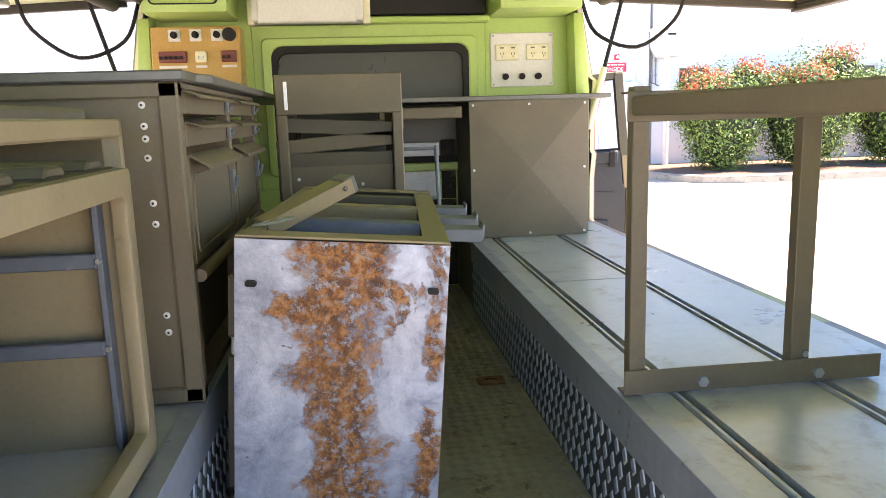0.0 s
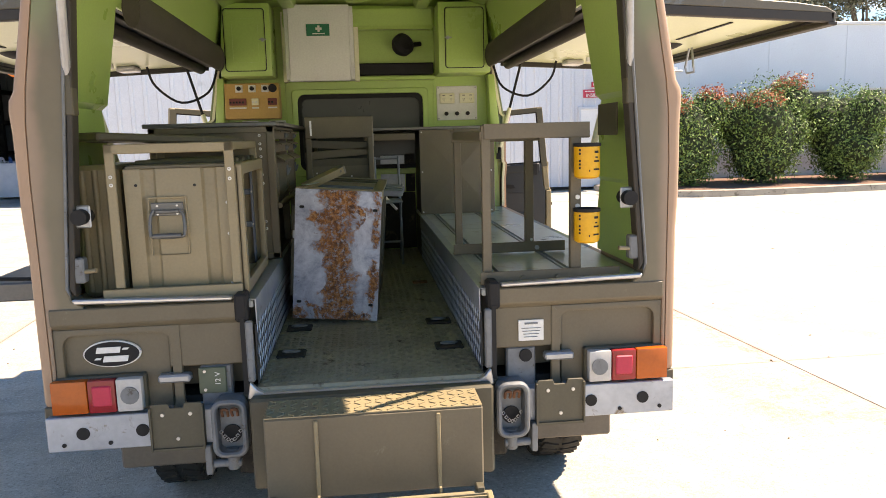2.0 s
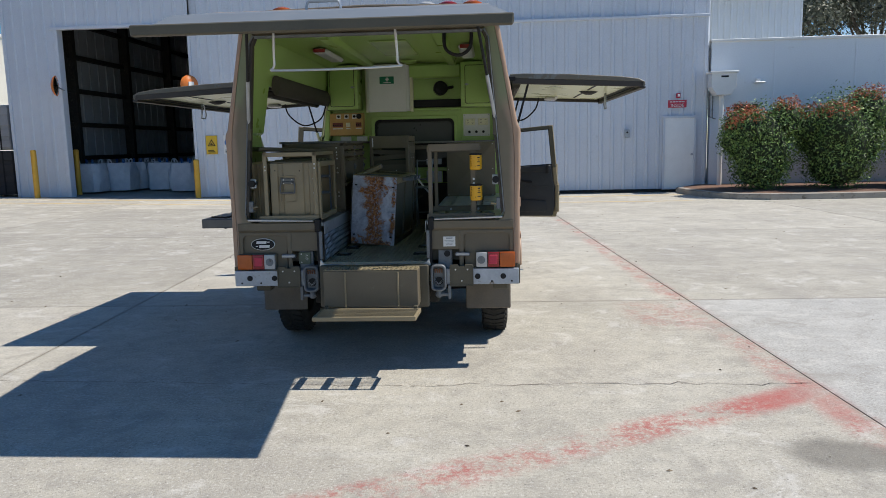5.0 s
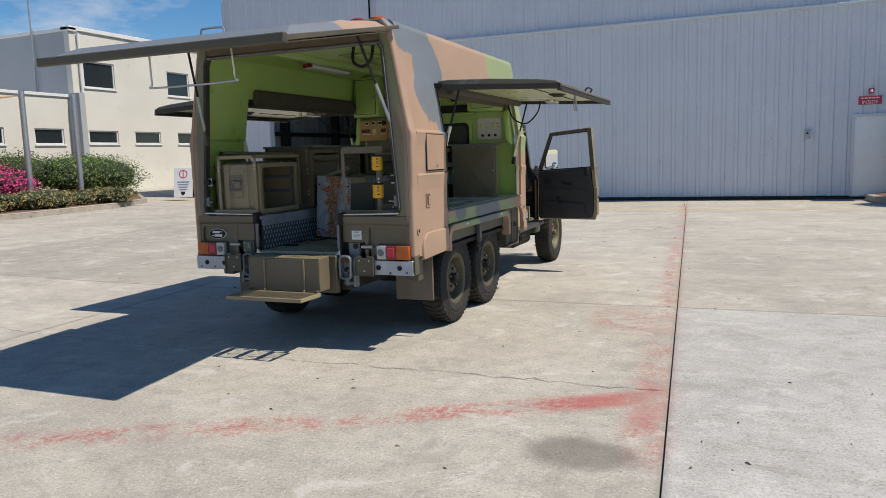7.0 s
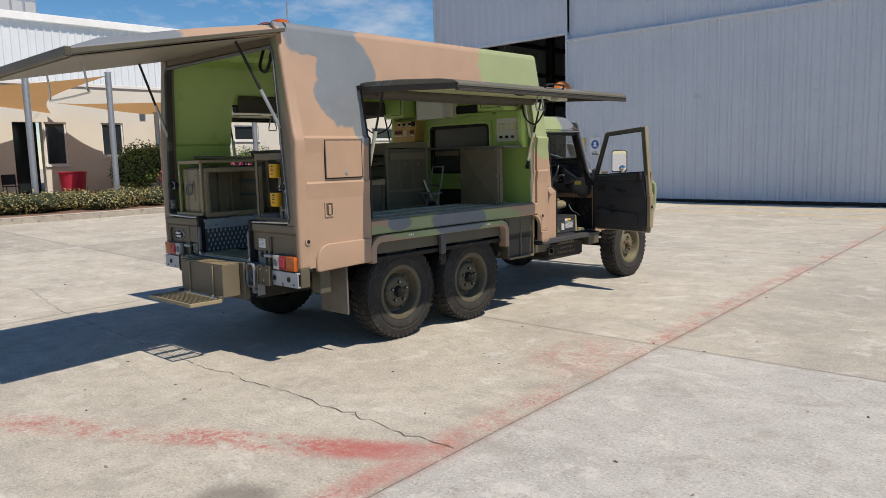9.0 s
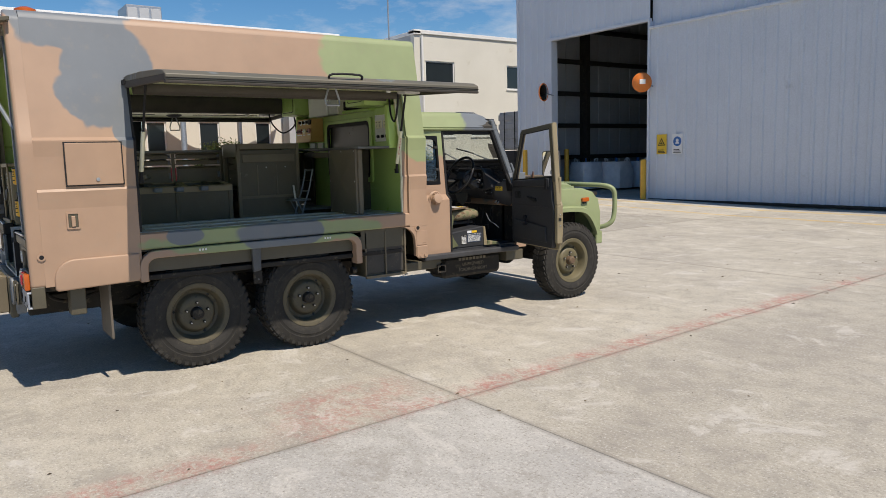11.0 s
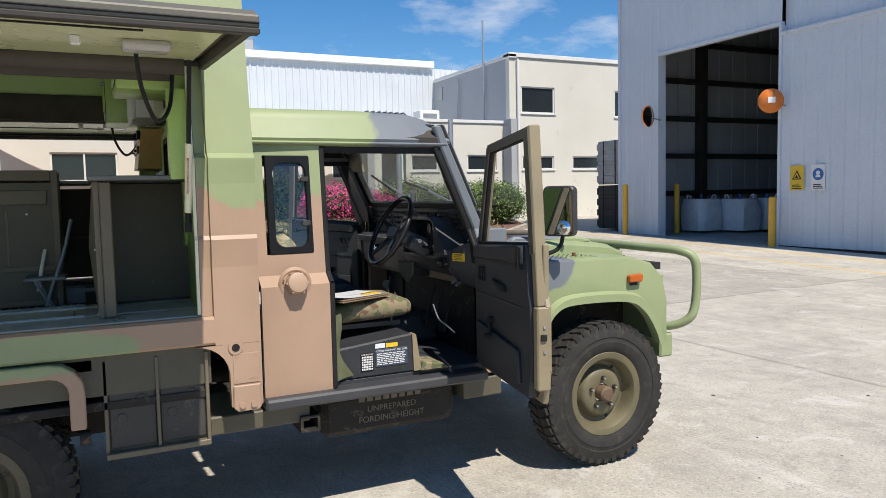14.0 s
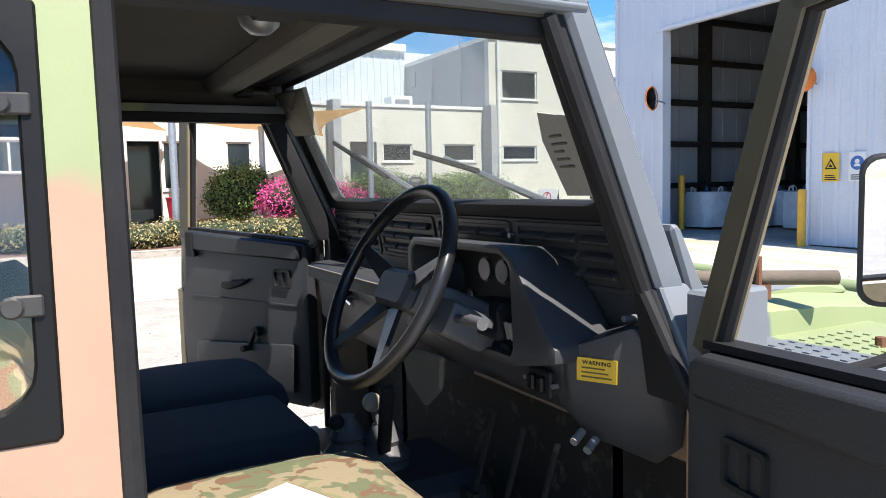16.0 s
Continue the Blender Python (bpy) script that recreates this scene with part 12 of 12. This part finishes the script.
        rod(bm, (-0.04 + 0.042 * k, 0.002, 0.02), (-0.04 + 0.042 * k, 0.002, 0.42), 0.011, 10)
        part("rib", bm, PALE_KHAKI, c2, smooth=True)


transit_rack()


def filter_rack():
    c = thing("angle_rack", 0.60, 0.045, SHELF_Z + 0.007, "empty khaki angle-steel rack standing on the bench deck", "rack", rz=0.6)
    x0, x1, d, h = -0.178, 0.160, 0.66, 0.535
    for y in (0.0, d):
        bm = bmesh.new()
        e = h if y == 0 else h - 0.014
        prism(bm, [(y - 0.004, e - 0.05), (y, e - 0.05), (y, e - 0.004), (y + 0.03, e - 0.004), (y + 0.03, e), (y - 0.004, e)], "x", x0 + (0.008 if y == 0 else -0.012), x1 + 0.028)
        part("top_band", bm, KHAKI, c, "folded khaki top band", 0.0015)
    for x in (x0 - 0.006, x1 + 0.002):
        cube("top_rail", KHAKI, c, x, x + 0.030, 0.005, d - 0.005, h - 0.053, h - 0.022, 0.003)
    for x in (x0, x1 - 0.036):
        for y in (0.0, d):
            wide = 0.036 if x > 0 else 0.029
            bm = bmesh.new()
            prism(bm, [(x, y + 0.002), (x + wide, y + 0.002), (x + wide, y + 0.006), (x + 0.004, y + 0.006), (x + 0.004, y + 0.028), (x, y + 0.028)], "z", 0.0, h - 0.006)
            part("post", bm, KHAKI, c, "", 0.0015)
    for y in (-0.010, d - 0.008):
        bm = bmesh.new()
        prism(bm, [(y, 0.0), (y + 0.036, 0.0), (y + 0.036, 0.004), (y + 0.004, 0.004), (y + 0.004, 0.044), (y, 0.044)], "x", x0 - 0.012, x1 + 0.135)
        part("base_angle", bm, KHAKI, c, "", 0.0015)
        for x in (-0.048, 0.170 if y > 0.1 else 0.075):
            bm = bmesh.new()
            rod(bm, (x, y - 0.008, 0.018), (x, y, 0.018), 0.010, 6)
            part("bolt", bm, STEEL_GREY if y > 0.1 else KHAKI, c)
    bm = bmesh.new()
    rod(bm, (x1 - 0.012, d - 0.006, 0.052), (x1 - 0.012, d - 0.002, 0.052), 0.006, 10)
    part("bolt", bm, ALU, c)
    for z in (0.285, 0.255):
        bm = bmesh.new()
        rod(bm, (x1 - 0.014, 0.0, z), (x1 - 0.014, -0.006, z), 0.008, 8)
        part("bolt", bm, ALU, c)
    for k, z in enumerate((1.188, 1.401)):
        f = thing("oil_filter", 0.763, -0.004, z, "yellow spin-on oil filter with black rim fixed to the rack", "filter", group="oil filters")
        f.matrix_world = pose(0.763, -0.004, z) @ Matrix.Diagonal((1.08, 1.08, 1.10, 1))
        bm = bmesh.new()
        lathe(bm, [(0.0, 0.0), (0.028, 0.001), (0.037, 0.006), (0.0395, 0.014), (0.0395, 0.095), (0.0, 0.095)], False, 28)
        part("can", bm, FILTER_YELLOW, f, "yellow painted can", smooth=True)
        bm = bmesh.new()
        lathe(bm, [(0.034, 0.095), (0.042, 0.096), (0.042, 0.105), (0.034, 0.106)], False, 28)
        part("rim", bm, BLACK, f, smooth=True)
        bm = bmesh.new()
        rod(bm, (0, 0, 0.094), (0, 0, 0.099), 0.035, 20)
        part("cap", bm, BLACK, f)
        marks = [(-62, 0.076, 0.016, 0.007), (-62, 0.062, 0.009, 0.004), (-62, 0.050, 0.020, 0.005), (-62, 0.026, 0.022, 0.005), (-95, 0.022, 0.003, 0.006)]
        marks += [(-138, 0.030 + 0.0105 * q, 0.006, 0.006) for q in range(6) if q != 3]
        for a0, z0, ww, hh in marks:
            q = Matrix.Rotation(radians(a0) + math.pi / 2, 4, "Z")
            bm = bmesh.new()
            box(bm, -ww / 2, ww / 2, -0.0405, -0.0398, z0, z0 + hh, q)
            part("print_mark", bm, BLACK, f)


filter_rack()


def fold_shelf():
    c = thing("fold_out_shelf", -1.0, 0.95, 0.945, "grey steel shelf folded out below the side opening", "shelf")
    cube("tray", STEEL_DARK, c, -0.50, -0.012, -0.28, 0.25, 0.0, 0.075, 0.006)
    cube("stay", STEEL_DARK, c, -0.30, -0.012, -0.15, -0.11, 0.075, 0.12, 0.006)
    bm = bmesh.new()
    tube(bm, [(-0.42, -0.26, 0.09), (-0.30, -0.26, 0.085), (-0.22, -0.25, 0.10), (-0.16, -0.24, 0.09)], 0.008, 6)
    part("latch", bm, BLACK, c)
    for x in (-0.4, -0.1):
        cube("arm", BLACK, c, x, x + 0.02, -0.05, 0.2, -0.03, 0.0, 0.003)


fold_shelf()
gasket = thing("rusty_gasket", 0.32, 1.56, FLOOR_Z + 0.004, "flat rusty metal gasket lying on the aisle floor", "gasket")
bm = bmesh.new()
ring(bm, rrect(-0.04, 0.04, -0.03, 0.03, 0.012), rrect(-0.018, 0.018, -0.013, 0.013, 0.008), "z", 0.0, 0.006)
part("plate", bm, RUSTY, gasket, "", 0.001)


# ---- things in the yard ----
def a_board():
    c = thing("a_board", -14.9, 15.6, rise(-14.9) + 0.12, "white folding pavement sign with a red prohibition ring", "sign", rz=20)
    for s in (1, -1):
        m4 = Matrix.Translation((0, s * 0.22, 0)) @ Matrix.Rotation(radians(s * 12), 4, "X")
        bm = bmesh.new()
        box(bm, -0.33, 0.33, -0.012, 0.012, 0.0, 1.05, m4)
        b_ = part("board", bm, WHITE if s < 0 else BLACK, c, "", 0.006)
        if s < 0:
            bm = bmesh.new()
            ring(bm, arc(0, 0.82, 0.15, 0, 345, 24), arc(0, 0.82, 0.12, 0, 345, 24), "y", -0.016, -0.013)
            box(bm, -0.015, 0.015, -0.016, -0.013, 0.70, 0.94)
            bm.transform(m4)
            part("prohibition_ring", bm, SIGN_RED, b_)
            bm = bmesh.new()
            for k in range(4):
                box(bm, -0.22 + 0.03 * k, 0.22 - 0.03 * k, -0.016, -0.013, 0.52 - 0.09 * k, 0.56 - 0.09 * k)
            bm.transform(m4)
            part("printing", bm, STEEL_GREY, b_)
            bm = bmesh.new()
            prism(bm, [(0, 0.06), (0.07, 0.12), (0.07, 0.20), (-0.07, 0.20), (-0.07, 0.12)], "y", -0.016, -0.013)
            bm.transform(m4)
            part("shield", bm, BLACK, b_)


a_board()


def big_crates():
    for k, (z, m_, label) in enumerate(((0.0, CRATE_DARK, "dark slatted crate standing beside the shed"), (1.462, CRATE_GREY, "grey wrapped pallet load stacked on a crate"))):
        c = thing("pallet_crate", -15.35, 18.6, rise(-15.3) + z, label, "crate", group="crates beside the shed")
        cube("body", m_, c, -0.62, 0.62, -0.6, 0.6, 0.03, 1.46, 0.03)
        for j in range(4):
            cube("slat", m_, c, -0.64, 0.64, -0.625, -0.6, 0.10 + 0.35 * j, 0.32 + 0.35 * j, 0.01)
            cube("slat", m_, c, 0.62, 0.645, -0.6, 0.6, 0.10 + 0.35 * j, 0.32 + 0.35 * j, 0.01)
        for x in (-0.3, 0.3):
            cube("strap", BLACK, c, x, x + 0.05, -0.632, -0.627, 0.03, 1.46, 0)


CRATE_DARK = mat("dark_crate_paint", (0.045, 0.04, 0.04), (0.03, 0.028, 0.028), 0.7, scale=3, bump=0.2, dirt=(0.10, 0.06, 0.05), dirt_amount=0.35)
CRATE_GREY = mat("grey_wrapped_load", (0.40, 0.39, 0.385), (0.30, 0.295, 0.29), 0.5, scale=4, bump=0.3, dirt=(0.26, 0.26, 0.28), dirt_amount=0.4)
big_crates()


def bulk_bag(x, y, seed, w=0.95, h=0.98):
    rng = random.Random(seed)
    c = thing("bulk_bag", x, y, rise(x) + 0.02, "filled pale woven bulk bag inside the shed doorway", "bag", group="bulk bags")
    bm = bmesh.new()
    secs = []
    for i in range(7):
        t = i / 6
        r = w / 2 * (0.93 + 0.1 * math.sin(math.pi * t))
        row = []
        for k in range(20):
            a = 2 * math.pi * k / 20
            e = (abs(math.cos(a)) ** 5 + abs(math.sin(a)) ** 5) ** -0.2
            q = r * e * 1.06 * (1 + 0.10 * noise.noise(Vector((x + math.cos(a) * 1.5, seed + math.sin(a) * 1.5, t * 3))))
            row.append(bm.verts.new((q * math.cos(a), q * math.sin(a), h * t)))
        secs.append(row)
    for a, b in zip(secs, secs[1:]):
        for k in range(20):
            bm.faces.new((a[k], a[(k + 1) % 20], b[(k + 1) % 20], b[k]))
    bm.faces.new(secs[-1])
    part("bag", bm, BAG, c, smooth=True)
    for k in range(4):
        a = math.pi / 4 + k * math.pi / 2
        p = (w * 0.42 * math.cos(a), w * 0.42 * math.sin(a))
        bm = bmesh.new()
        tube(bm, smooth_line([(p[0], p[1], h - 0.1), (p[0] * 1.05, p[1] * 1.05, h + 0.12), (p[0] * 0.8, p[1] * 0.9, h + 0.1), (p[0] * 0.75, p[1] * 0.75, h - 0.02)], 4), 0.02, 6)
        part("lifting_loop", bm, SIGN_BLUE if k % 2 else BAG, c)


BAG = mat("woven_bag_cloth", (0.74, 0.76, 0.80), (0.60, 0.63, 0.68), 0.75, scale=4, fine=90, bump=0.3)
for k, (x, y) in enumerate(((-13.2, 19.9), (-12.6, 20.9), (-12.5, 22.0), (-12.3, 23.1), (-11.3, 21.6), (-11.0, 22.8), (-10.1, 20.8))):
    bulk_bag(x, y, 90 + k)
CARTON = mat("brown_carton", (0.26, 0.16, 0.09), (0.2, 0.12, 0.07), 0.85, scale=4, bump=0.1)
blk = thing("brown_carton_stack", -9.2, 22.4, 0.1, "brown cartons stacked inside the dark shed", "cartons")
for k in range(4):
    cube("carton", CARTON, blk, -0.9 + 0.5 * (k % 3), -0.42 + 0.5 * (k % 3), -0.4, 0.4, 0.0 + 0.85 * (k // 3), 0.83 + 0.85 * (k // 3), 0.01)


def garden_chair(x, y, rz):
    c = thing("garden_chair", x, y, 0.46, "black plastic chair before the office wall", "chair", rz=rz, group="chairs by the offices")
    cube("seat", BLACK, c, -0.23, 0.23, -0.23, 0.23, 0.43, 0.46, 0.01)
    cube("backrest", BLACK, c, -0.23, 0.23, 0.20, 0.23, 0.50, 0.86, 0.02)
    for x_ in (-0.21, 0.21):
        for y_ in (-0.2, 0.2):
            bm = bmesh.new()
            rod(bm, (x_, y_, 0), (x_ * 0.95, y_, 0.86 if y_ > 0 else 0.44), 0.014, 8)
            part("leg", bm, BLACK, c, smooth=True)


garden_chair(-23.4, 5.3, 90)
garden_chair(-23.4, 9.2, 90)
tub = thing("red_tub", -22.6, 7.1, 0.46, "red plastic tub before the office wall", "tub")
bm = bmesh.new()
lathe(bm, [(0.0, 0.0), (0.36, 0.0), (0.46, 0.85), (0.50, 0.88), (0.48, 0.90), (0.44, 0.88), (0.34, 0.05), (0.0, 0.05)], False, 20)
part("shell", bm, SIGN_RED, tub, smooth=True)
door_blue = thing("office_door", FACE_X - 0.08, -1.1, 0.46, "pale blue office door with a small red sign", "door")
cube("leaf", CLAD_PALE, door_blue, -0.03, 0.03, -1.0, 1.0, 0.0, 2.72, 0.01)
cube("notice", SIGN_RED, door_blue, 0.03, 0.036, 0.35, 0.6, 1.9, 2.2, 0)
